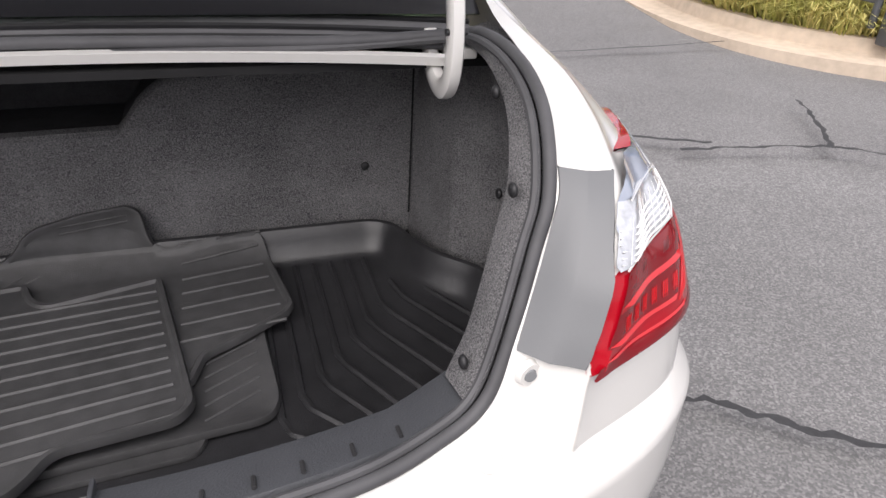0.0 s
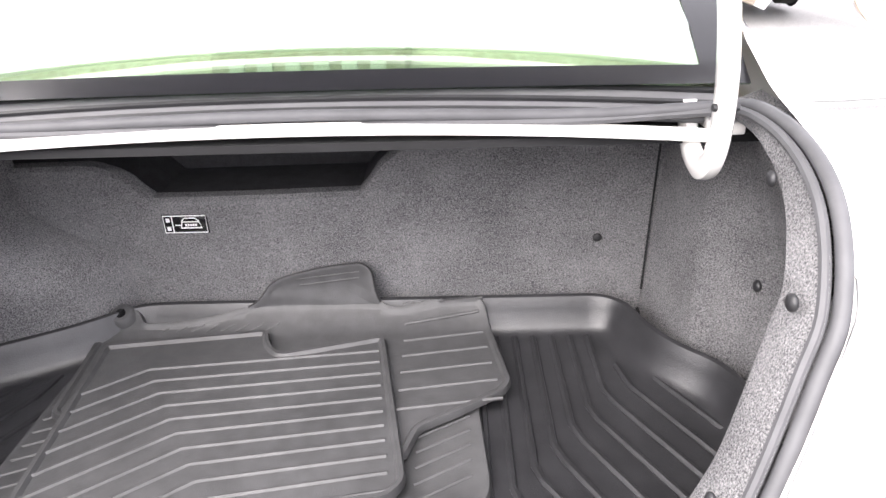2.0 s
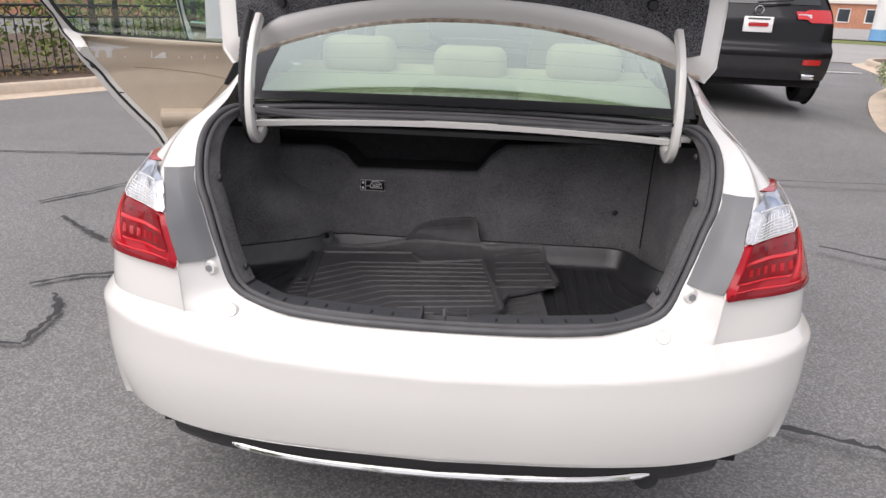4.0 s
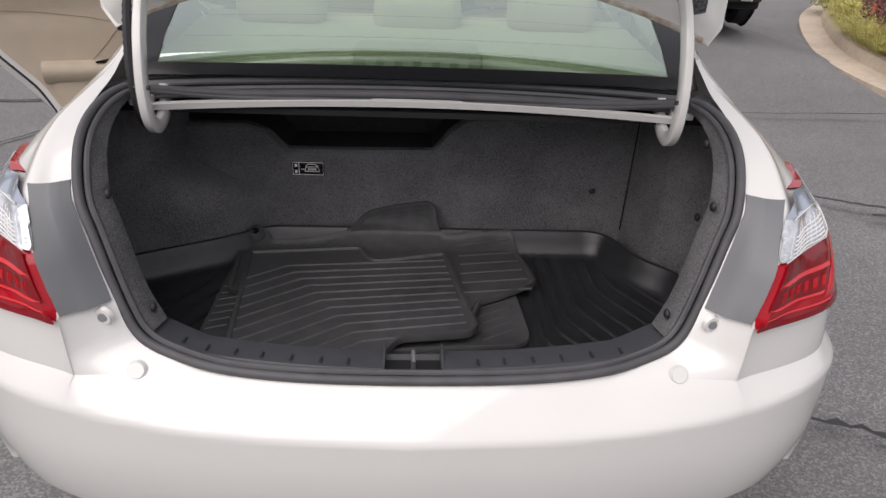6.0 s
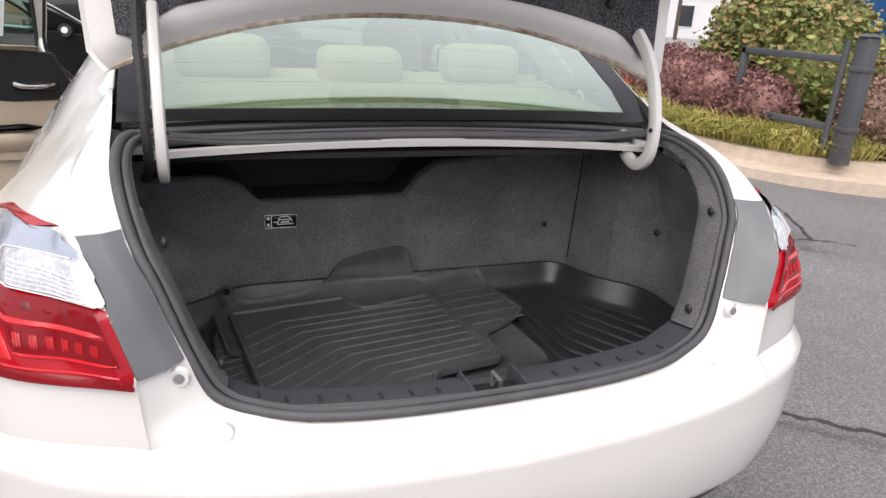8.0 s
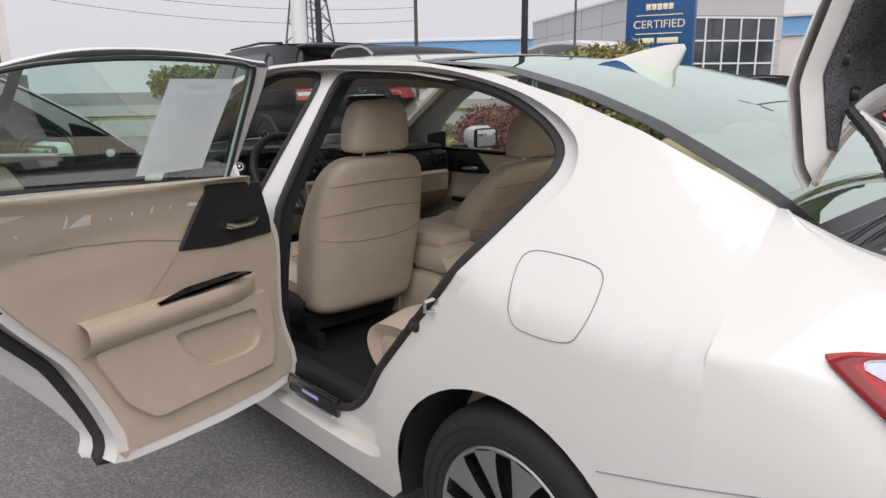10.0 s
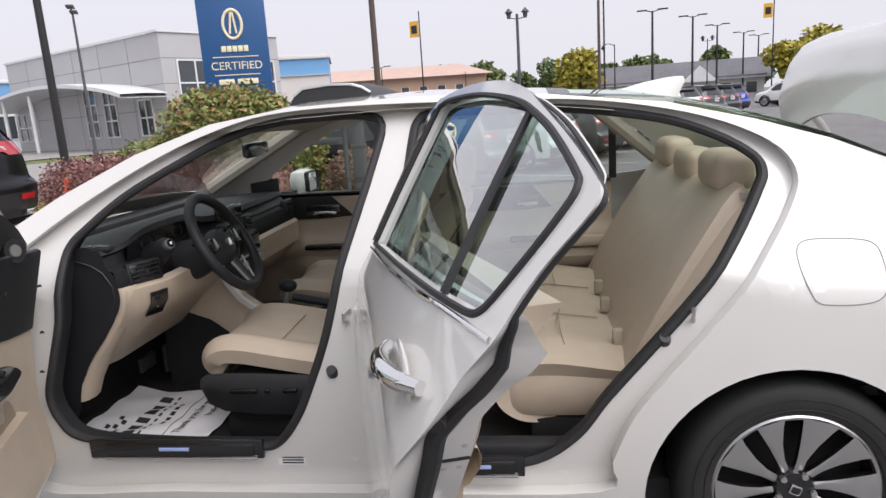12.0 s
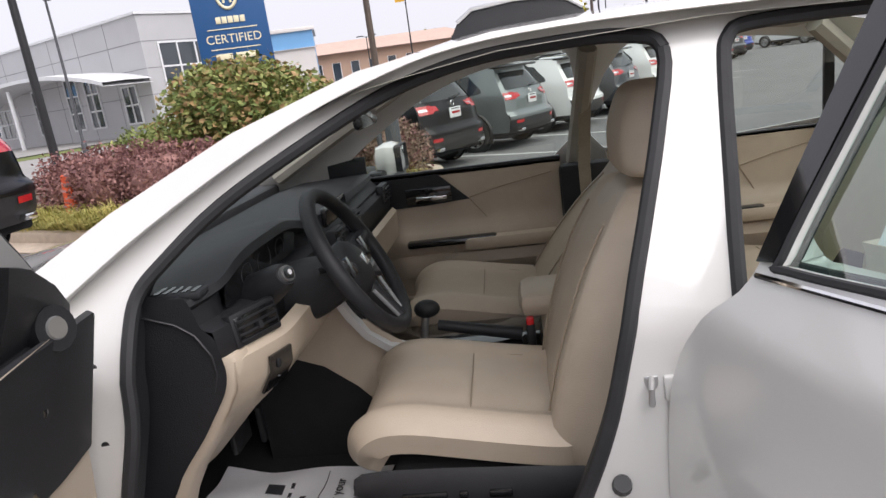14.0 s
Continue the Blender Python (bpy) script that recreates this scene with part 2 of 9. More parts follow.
def smooth_line(pts, n=6, closed=False):
    """A Catmull-Rom line through the points."""
    P = [Vector(p) for p in pts]
    out = []
    k = len(P)
    for i in range(k if closed else k - 1):
        a = P[(i - 1) % k] if closed or i else P[0] * 2 - P[1]
        b, c = P[i], P[(i + 1) % k]
        d = P[(i + 2) % k] if closed or i + 2 < k else c * 2 - b
        for s in range(n):
            u = s / n
            out.append(0.5 * ((2 * b) + (c - a) * u + (2 * a - 5 * b + 4 * c - d) * u * u + (3 * b - a - 3 * c + d) * u ** 3))
    if not closed:
        out.append(P[-1])
    return out


def filled(outline, holes, lift, stepy=0.06, stepz=0.05):
    """A flat outline with holes, cut into a fine grid and lifted onto a surface: lift(a, b) gives the point."""
    bm = bmesh.new()
    edges = []
    for ring in [outline] + list(holes):
        vs = [bm.verts.new((p[0], p[1], 0)) for p in ring]
        edges += [bm.edges.new((vs[i], vs[(i + 1) % len(vs)])) for i in range(len(vs))]
    bmesh.ops.triangle_fill(bm, use_beauty=True, use_dissolve=False, edges=edges)
    for axis, step in ((0, stepy), (1, stepz)):
        lo, hi = min(p[axis] for p in outline), max(p[axis] for p in outline)
        k = 1
        while lo + k * step < hi:
            co, no = [0, 0, 0], [0, 0, 0]
            co[axis], no[axis] = lo + k * step, 1
            bmesh.ops.bisect_plane(bm, geom=bm.verts[:] + bm.edges[:] + bm.faces[:], plane_co=co, plane_no=no)
            k += 1
    for v in bm.verts:
        v.co = lift(v.co.x, v.co.y)
    return bm


# ---- the car's form: x to its right, y forward from the rear bumper, z up ----
SY = [0.45, 0.6, 0.8, 1.0, 1.2, 1.45, 1.79, 2.2, 2.6, 2.85, 3.1, 3.35, 3.6, 3.9, 4.3, 4.7]
SZT = [1.075, 1.105, 1.195, 1.28, 1.345, 1.41, 1.455, 1.475, 1.465, 1.43, 1.35, 1.235, 1.095, 1.01, 0.95, 0.80]
SXT = [0.648, 0.655, 0.65, 0.645, 0.635, 0.63, 0.625, 0.625, 0.64, 0.65, 0.68, 0.72, 0.77, 0.78, 0.74, 0.62]
SZB = [0.96, 0.94, 0.905, 0.895, 0.905, 0.968, 0.998, 0.975, 0.963, 0.955, 0.95, 0.94, 0.93, 0.90, 0.86, 0.72]
SXB = [0.865, 0.885, 0.905, 0.915, 0.914, 0.905, 0.898, 0.897, 0.897, 0.897, 0.895, 0.89, 0.88, 0.865, 0.82, 0.7]


def eased(v, xs, ys, r):
    """A table's value, averaged over a short stretch."""
    return float(np.mean(np.interp(np.linspace(v - r, v + r, 7), xs, ys)))


def side_x(y, z):
    """Half width of the body side at a length and height."""
    zt, xt = (float(np.interp(y, SY, a)) for a in (SZT, SXT))
    zb, xb = (eased(y, SY, a, 0.14) for a in (SZB, SXB))
    xm = max(0.927, xb + 0.012)
    if z <= 0.6:
        return xm - 0.055 * ((0.60 - z) / 0.42) ** 2
    if z <= zb:
        hollow = 0.002 * math.exp(-((z - zb + 0.075) / 0.045) ** 2) * min(1.0, max(0.0, (y - 1.2) / 0.35)) * min(1.0, max(0.0, (3.9 - y) / 0.3))
        return xm - (xm - xb) * ((z - 0.60) / (zb - 0.60)) ** 2 - hollow
    s = min(1.0, (z - zb) / max(zt - zb, 0.02))
    return xb + (xt - xb) * s ** 1.05


def roof_z(y):
    return float(np.interp(y, SY, SZT))


def roof_x(y):
    return float(np.interp(y, SY, SXT))


# rows of the rear corner: height, then points from the boot's opening outwards to the flank
RZ = [0.682, 0.70, 0.72, 0.79, 0.90, 0.96, 1.03, 1.075, 1.095, 1.15]
RE = [(0.345, 0.085), (0.455, 0.122), (0.505, 0.138), (0.54, 0.155), (0.585, 0.20), (0.615, 0.235), (0.64, 0.33), (0.648, 0.45), (0.65, 0.56), (0.652, 0.695)]
R1 = [(0.60, 0.078), (0.605, 0.082), (0.608, 0.086), (0.615, 0.095), (0.645, 0.125), (0.685, 0.20), (0.70, 0.33), (0.69, 0.45), (0.67, 0.57), (0.653, 0.696)]
R2 = [(0.815, 0.185), (0.815, 0.187), (0.815, 0.19), (0.81, 0.20), (0.80, 0.26), (0.78, 0.33), (0.742, 0.43), (0.702, 0.51), (0.676, 0.59), (0.654, 0.697)]
R3 = [(0.895, 0.37), (0.895, 0.37), (0.893, 0.37), (0.885, 0.385), (0.86, 0.45), (0.835, 0.52), (0.765, 0.56), (0.715, 0.58), (0.69, 0.60), (0.655, 0.698)]


def rear_row(z):
    out = [(eased(z, RZ, [p[0] for p in tab], r), eased(z, RZ, [p[1] for p in tab], r), z) for tab, r in ((RE, 0.008), (R1, 0.02), (R2, 0.03), (R3, 0.03))]
    e, a, b = (Vector(q) for q in out[:3])
    soft = 0.32 * min(1.0, max(0.0, (z - 0.785) / 0.03))
    out[1:2] = [tuple(a.lerp(e, 0.14 + soft)), tuple(a), tuple(a.lerp(b, 0.08 + soft))]
    out.append((side_x(0.7, z), 0.7, z))
    return out


def rear_line(z):
    """The plan line of the rear corner at a height, as evenly spaced points."""
    pts = smooth_line(rear_row(z), 10)
    d = np.cumsum([0] + [(b - a).length for a, b in zip(pts, pts[1:])])
    return pts, d


def rear_at(z, x=None, y=None, lift=0.0):
    """The point of the rear corner at a height where it has the given x, or the given y on its outer stretch, lifted off the paint."""
    pts, d = rear_line(z)
    if x is not None:
        k = next(i for i, p in enumerate(pts) if p.x >= x or i == len(pts) - 1)
        k = max(1, k)
        a, b = pts[k - 1], pts[k]
        u = min(1, max(0, (x - a.x) / max(b.x - a.x, 1e-6)))
    else:
        k = max(i for i, p in enumerate(pts[:-1]) if p.y <= y or i == 0) + 1
        a, b = pts[k - 1], pts[k]
        u = min(1, max(0, (y - a.y) / max(b.y - a.y, 1e-6)))
    p, t = a.lerp(b, u), (b - a).normalized()
    return p + Vector((t.y, -t.x, 0)) * lift, sum((d[k - 1], u * (b - a).length))


def rear_between(z, s0, s1, u, lift):
    """A point between two arc lengths of the plan line at a height."""
    pts, d = rear_line(z)
    s = s0 + (s1 - s0) * u
    k = min(len(d) - 1, max(1, int(np.searchsorted(d, s))))
    a, b = pts[k - 1], pts[k]
    p, t = a.lerp(b, (s - d[k - 1]) / max(d[k] - d[k - 1], 1e-6)), (b - a).normalized()
    return p + Vector((t.y, -t.x, 0)) * lift


def mirror(bm):
    for v in bm.verts:
        v.co.x = -v.co.x
    bmesh.ops.reverse_faces(bm, faces=bm.faces[:])
    return bm


def ring2(pts, n=5):
    return [(p.x, p.y) for p in smooth_line([(a, b, 0) for a, b in pts], n, True)]


# ---- ground ----
def dip(x, y):
    """The car park falls a little towards the angled bays."""
    return -0.28 * math.exp(-((x - 14) ** 2 + (y - 1) ** 2) / 90) + 0.30 * math.exp(-(((x - 2.9) / 2.0) ** 4 + ((y - 9.8) / 3.6) ** 4))


GX = [-900, -60, -12, -6, -4, -2, -1, 0, 1, 2, 3, 4] + list(range(5, 31)) + [36, 60, 900]
GY = [-900, -60, -30] + list(range(-24, 4, 2)) + list(range(4, 20)) + [20, 30, 60, 900]
tagged(part("ground", sheet(lambda u, v: (u, v, dip(u, v)), GX, GY), ASPHALT), "weathered grey asphalt car park with tarred cracks", "ground", kind="structure")

# ---- the car ----
car = thing("car", "white four-door saloon with open boot and two open doors", "car")

FRONT_OPEN = [(2.30, 1.395), (2.328, 1.268), (2.374, 1.122), (2.413, 1.0), (2.465, 0.81), (2.524, 0.661), (2.583, 0.542), (2.656, 0.456), (2.74, 0.442), (3.07, 0.45), (3.305, 0.475), (3.37, 0.54), (3.388, 0.622), (3.36, 0.726), (3.327, 0.86), (3.323, 1.008), (3.31, 1.079), (3.26, 1.131), (3.14, 1.222), (2.97, 1.311), (2.81, 1.382), (2.655, 1.421), (2.50, 1.431), (2.363, 1.427)]
REAR_OPEN = [(2.187, 1.40), (2.204, 1.344), (2.228, 1.15), (2.24, 1.04), (2.26, 0.8), (2.28, 0.55), (2.25, 0.41), (2.19, 0.375), (2.05, 0.37), (1.867, 0.396), (1.744, 0.482), (1.66, 0.597), (1.531, 0.746), (1.41, 0.886), (1.295, 1.034), (1.221, 1.143), (1.195, 1.195), (1.215, 1.245), (1.315, 1.308), (1.468, 1.364), (1.71, 1.406), (1.95, 1.418), (2.142, 1.419)]
DOORS_HOLE = [(3.49, 0.31), (3.49, 0.6), (3.47, 0.9), (3.475, 1.05), (3.40, 1.12), (3.22, 1.232), (3.0, 1.345), (2.83, 1.409), (2.66, 1.448), (2.4, 1.459), (2.0, 1.449), (1.7, 1.434), (1.45, 1.391), (1.27, 1.335), (1.15, 1.265), (1.115, 1.19), (1.15, 1.11), (1.24, 0.99), (1.36, 0.84), (1.48, 0.70), (1.59, 0.56), (1.65, 0.42), (1.69, 0.315), (2.3, 0.305), (3.0, 0.305)]
WIN_F = [(2.36, 1.395), (2.44, 1.02), (3.30, 1.0), (3.28, 1.09), (3.10, 1.215), (2.9, 1.325), (2.7, 1.39), (2.5, 1.41)]
WIN_R = [(2.18, 1.40), (2.24, 1.03), (1.30, 1.06), (1.24, 1.13), (1.25, 1.20), (1.40, 1.31), (1.6, 1.365), (1.9, 1.40)]


def arch(cy, a0, a1, r=0.395):
    return [(cy - r * math.cos(a), 0.30 + r * math.sin(a)) for a in np.linspace(a0, a1, 26)]


def flank_outline():
    top = [(y, roof_z(y)) for y in np.linspace(3.95, 0.7, 66)]
    return top + [(0.7, 0.30)] + arch(1.165, 0.0, math.pi + 0.1) + [(1.62, 0.20), (3.42, 0.20)] + arch(3.92, -0.1, math.pi) + [(4.5, 0.3), (4.62, 0.55), (4.45, 0.86), (4.2, 0.955)]


def lift_flank(sign, inset):
    return lambda y, z: Vector((sign * (side_x(y, z) - inset), y, z))


part("side_panel", thicken(filled(flank_outline(), [ring2(DOORS_HOLE, 4)], lift_flank(-1, 0)), 0.003), PAINT, car)
part("side_panel", thicken(filled(flank_outline(), [ring2(WIN_F, 4), ring2(WIN_R, 4)], lift_flank(1, 0)), 0.003), PAINT, car)

# door frame: recessed jamb round the two openings, with its returns and rubber seals
def jamb_inset(y, z):
    return 0.05 + 0.02 * max(0, 0.6 - z)


def jamb(y, z):
    return Vector((-(side_x(y, z) - jamb_inset(y, z)), y, z))


frame_bm = filled(ring2(DOORS_HOLE, 4), [ring2(FRONT_OPEN, 3), ring2(REAR_OPEN, 3)], jamb)
part("door_frame", thicken(frame_bm, 0.004), PAINT, car)
hole = ring2(DOORS_HOLE, 4)
rim = [[Vector((-side_x(y, z), y, z)), Vector((-(side_x(y, z) - 0.012), y, z)), jamb(y, z)] for y, z in hole + hole[:1]]
part("door_frame_return", rows_mesh(rim), PAINT, car)
for loop in (FRONT_OPEN, REAR_OPEN):
    pts = ring2(loop, 4)
    inner = [[jamb(y, z), jamb(y, z) + Vector((0.03, 0, 0)), jamb(y, z) + Vector((0.06, 0, 0))] for y, z in pts + pts[:1]]
    part("opening_return", rows_mesh(inner), DASH, car)
    bm = bmesh.new()
    add_tube(bm, [jamb(y, z) + Vector((-0.002, 0, 0)) for y, z in pts + pts[:1]], 0.0135, 8)
    part("door_seal", bm, SEAL, car)

# rear corners either side of the boot
rows = [[tuple(p) for p in smooth_line(rear_row(z), 8)] for z in np.linspace(0.682, 1.15, 50)]
for sx in (1, -1):
    bm = rows_mesh(rows)
    part("rear_quarter_panel", bm if sx > 0 else mirror(bm), PAINT, car)

# bumper: from the boot lip over the crease and down
lip = [(x, 0.062 + 0.19 * x * x, 0.682) for x in np.linspace(0, 0.345, 9)]
top_row = [Vector(p) for p in lip[:-1]] + smooth_line(rear_row(0.682), 8)


crease_line = smooth_line([(0, -0.012, 0), (0.3, 0.002, 0), (0.50, 0.026, 0), (0.64, 0.058, 0), (0.75, 0.104, 0), (0.84, 0.172, 0), (0.893, 0.25, 0), (0.921, 0.36, 0), (0.928, 0.52, 0), (0.927, 0.70, 0)], 8)


def share(pts):
    """How far along a line each of its points lies, from 0 to 1."""
    d = np.cumsum([0.0] + [(b - a).length for a, b in zip(pts, pts[1:])])
    return d / d[-1]


top_share, crease_share = share(top_row), share(crease_line)


def bumper_point(i, z):
    """The bumper below a point of its top edge: a sloping shelf, a crease, then the face tucking under."""
    p = top_row[i]
    x, y = (float(np.interp(top_share[i], crease_share, [q[k] for q in crease_line])) for k in (0, 1))
    crease = 0.600 + 0.045 * min(1, (p.x / 0.75) ** 2)
    b = min(1.0, max(0.0, (0.682 - z) / (0.682 - crease))) ** 0.9
    q = Vector((p.x, p.y, z)).lerp(Vector((x, y, z)), b)
    tuck = max(0.0, (0.55 - z) / 0.25)
    q.y += 0.05 * tuck ** 2 * (1 if x < 0.85 else 0.3)
    q.x -= 0.035 * tuck ** 2 * min(1, (x / 0.85) ** 3)
    end = min(1.0, max(0.0, (p.y - 0.36) / 0.3))
    q.x += (side_x(0.7, z) - (side_x(0.7, 0.682) - p.x) - q.x) * end * end * (3 - 2 * end)
    q.y += (p.y - q.y) * end
    return q


def bumper_foot(x):
    return 0.365 + 0.012 * max(0, min(1, (x - 0.5) / 0.3)) - 0.10 * max(0, min(1, (x - 0.86) / 0.05))


rows = []
for k in np.linspace(0, 1, 36):
    rows.append([bumper_point(i, 0.682 + (bumper_foot(p.x) - 0.682) * k) for i, p in enumerate(top_row)])
part("rear_bumper", both(rows_mesh(rows)), PAINT, car)
rows = []
for k, (dy, z) in enumerate([(0.0, 0.372), (0.018, 0.36), (0.03, 0.32), (0.05, 0.29), (0.14, 0.25)]):
    rows.append([Vector((p.x, bumper_point(i, 0.40).y + dy + 0.004, z + 0.012 * max(0, min(1, (p.x - 0.5) / 0.3)) * (1 - k / 5))) for i, p in enumerate(top_row) if p.x < 0.70])
part("rear_valance", both(rows_mesh(rows)), BLACKP, car)
line = [(x, 0.008 + 0.058 * (x / 0.6) ** 2, 0.335 + 0.014 * (abs(x) / 0.5) ** 6) for x in np.linspace(-0.5, 0.5, 41)]
part("chrome_strip", tube(line, [0.003] + [0.008] * 39 + [0.003], 8), CHROME, car)
part("exhaust_pipe", tube([(0.52, 0.13, 0.27), (0.52, 0.30, 0.27)], 0.03, 16), BLACKP, car)
for sx in (1, -1):
    bm = bmesh.new()
    add_tube(bm, [rear_at(float(z), y=float(y), lift=0.001)[0] if y < 0.70 else Vector((side_x(float(y), float(z)) + 0.001, float(y), float(z))) for y, z in zip(np.linspace(0.295, 0.89, 18), np.linspace(0.792, 0.632, 18))], 0.0012, 6)
    part("bumper_gap", bm if sx > 0 else mirror(bm), GREYP, car)

# roof, rear deck edge and glass
roof = sheet(lambda y, u: (u * roof_x(y), y, roof_z(y) + 0.03 * (1 - u * u) * min(1, (3.0 - y) / 0.3)), np.linspace(1.79, 2.98, 30), np.linspace(-1, 1, 25))
part("roof", thicken(roof, 0.003), PAINT, car)
def rear_glass(y, u):
    return (u * (roof_x(y) - 0.008), y, roof_z(y) + 0.03 * (1 - u * u) * min(1.0, max(0.0, (y - 0.56) / 0.35)) - 0.022 * max(0.0, (0.72 - y) / 0.1) - 0.004 + 0.02 * math.sin(math.pi * (y - 0.6) / 1.2))


part("rear_window", sheet(rear_glass, np.linspace(0.622, 1.80, 26), np.linspace(-1, 1, 25)), REARGLASS, car).visible_shadow = False
bm = bmesh.new()
def frit_band(f, us, vs):
    rows = [[bm.verts.new(f(u, v)) for v in vs] for u in us]
    for i in range(len(us) - 1):
        for j in range(len(vs) - 1):
            bm.faces.new((rows[i][j], rows[i + 1][j], rows[i + 1][j + 1], rows[i][j + 1]))


lower = lambda y, u: Vector(rear_glass(y, u)) + Vector((0, 0, 0.002))
frit_band(lower, np.linspace(0.622, 0.650, 3), np.linspace(-1, 1, 25))
frit_band(lower, np.linspace(1.72, 1.80, 3), np.linspace(-1, 1, 25))
for u0, u1 in ((-1, -0.90), (0.90, 1)):
    frit_band(lower, np.linspace(0.650, 1.72, 20), np.linspace(u0, u1, 4))
part("glass_border", bm, FRIT, car)
bm = bmesh.new()
for y in np.linspace(0.72, 1.66, 15):
    add_tube(bm, [Vector(rear_glass(y, u)) - Vector((0, 0, 0.004)) for u in np.linspace(-0.84, 0.84, 9)], 0.0006, 4)
part("heater_wire", bm, SEAL, car).visible_shadow = False
part("windscreen", sheet(lambda y, u: (u * (roof_x(y) - 0.01), y + 0.05 * (1 - u * u), roof_z(y) + 0.03 * (1 - u * u) - 0.008), np.linspace(2.96, 3.62, 14), np.linspace(-1, 1, 15)), GLASS, car).visible_shadow = False
bonnet = sheet(lambda y, u: (u * roof_x(y), y, roof_z(y) + 0.045 * (1 - u * u)), np.linspace(3.66, 4.7, 16), np.linspace(-1, 1, 21))
part("bonnet", thicken(bonnet, 0.003), PAINT, car)
part("cowl", box((-0.76, 3.56, 1.0), (0.76, 3.68, 1.06), 0.015), BLACKP, car)
part("front_bumper", sheet(lambda u, v: (v, 4.86 - 0.25 * (v / 0.8) ** 2 - 0.1 * abs(u - 0.5), 0.2 + 0.6 * u), np.linspace(0, 1, 8), np.linspace(-0.85, 0.85, 17)), PAINT, car)

# strips between the boot and the rear glass
def across(y, z, bow=0.02, half=0.60, r=0.01, n=17):
    return [(x, y + bow * (1 - (x / half) ** 2), z + 0.018 * (1 - (x / half) ** 2) - 0.018) for x in np.linspace(-half, half, n)]


deck = [(0.577, 1.046), (0.573, 1.060), (0.588, 1.064), (0.60, 1.074), (0.612, 1.08), (0.622, 1.092), (0.64, 1.10)]
bm = rows_mesh([[Vector(p) for p in across(y, z)] for y, z in deck[:2]])
part("boot_header", thicken(bm, 0.012), PAINT, car)
bm = rows_mesh([[Vector(p) for p in across(y, z, half=0.63)] for y, z in deck[2:]])
part("deck_trim", thicken(bm, 0.006), mat("deck_rubber", (0.13, 0.13, 0.135), 0.55, var=0.15, bump=0.1), car)
bm = bmesh.new()
for y, z in ((0.594, 1.073), (0.612, 1.084), (0.628, 1.098)):
    add_tube(bm, across(y, z, half=0.63), 0.0045, 6)
part("deck_rib", bm, BLACKP, car)
bm = sheet(lambda y, x: (x, y, 1.083 + 0.05 * (y - 0.66) / 0.58), np.linspace(0.66, 1.24, 6), np.linspace(-0.64, 0.64, 9))
part("parcel_shelf", thicken(bm, 0.02), mat("shelf_felt", (0.44, 0.43, 0.35), 0.9, var=0.08, scale=60, bump=0.2), car)
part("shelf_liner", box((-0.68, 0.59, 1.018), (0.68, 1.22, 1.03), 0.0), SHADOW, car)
bm = bmesh.new()
add_box(bm, (-0.16, 0.76, 1.08), (0.16, 0.92, 1.132), 0.018)
part("brake_light", bm, bpy.data.materials["shelf_felt"], car)
for k in range(6):
    part("lamp_cell", box((-0.125 + k * 0.045, 0.754, 1.094), (-0.10 + k * 0.045, 0.762, 1.112), 0.002), mat("lamp_cell_clear", (0.62, 0.64, 0.58), 0.3, coat=0.3), car)

# ---- boot: seal, sill trim, carpet, tray ----
HALF = [(0, 0.062, 0.688), (0.2, 0.068, 0.689), (0.345, 0.088, 0.692), (0.44, 0.118, 0.702), (0.50, 0.14, 0.726), (0.535, 0.162, 0.785), (0.58, 0.205, 0.90), (0.607, 0.24, 0.96), (0.63, 0.325, 1.03), (0.637, 0.43, 1.068), (0.622, 0.53, 1.082), (0.58, 0.575, 1.072), (0.4, 0.588, 1.063), (0.2, 0.596, 1.066), (0, 0.60, 1.068)]
loop = smooth_line(HALF + [(-x, y, z) for x, y, z in HALF[-2:0:-1]], 6, True)
bm = bmesh.new()
add_tube(bm, loop + loop[:1], 0.009, 10)
part("boot_seal", bm, BOOTSEAL, car)
bm = bmesh.new()
cm = Vector((0, 0.5, 0.85))
add_tube(bm, [p + (cm - p).normalized() * 0.017 for p in loop + loop[:1]], 0.0065, 8)
part("boot_seal_lip", bm, BOOTSEAL, car)

# carpet ring inside the seal, running inwards to the pockets
side_pts = [p for p in smooth_line(HALF[4:11], 8)]
for sx in (1, -1):
    rows = []
    for k, grow in ((0.0, 0.0), (0.015, 0.006), (0.07, 0.010), (0.09, 0.0), (0.10, -0.06)):
        row = []
        for p in side_pts:
            w = Vector((-0.75, 0.0, -0.25)) if p.z > 1.0 else Vector((-1, 0.15, 0.1))
            row.append(p + w.normalized() * (0.014 + grow) + Vector((0, k, -k * 0.15)))
        rows.append(row)
    bm = rows_mesh(rows)
    part("carpet_rim", bm if sx > 0 else mirror(bm), CARPET, car)

# pocket wall each side, front wall with its battery step
def side_wall(y, z):
    bay = max(0.0, min(1.0, (0.70 - y) / 0.10))
    return 0.606 + 0.055 * max(0.0, (0.885 - y) / 0.25 if y > 0.64 else 1.0) + 0.085 * bay * min(1.0, max(0.0, (y - 0.27) / 0.12)) * (1 - min(1, max(0, (z - 0.80) / 0.2)))


def hump_wall(y, z):
    """The battery side: low down a carpeted hump closes the corner, above it the wall runs straight."""
    low = float(np.interp(y, [0.27, 0.35, 0.5, 0.65, 0.72, 0.79, 0.885], [0.60, 0.72, 0.775, 0.765, 0.63, 0.50, 0.43]))
    k = min(1.0, max(0.0, (0.83 - z) / 0.13))
    k = k * k * (3 - 2 * k)
    return side_wall(y, z) + (low - side_wall(y, z)) * k


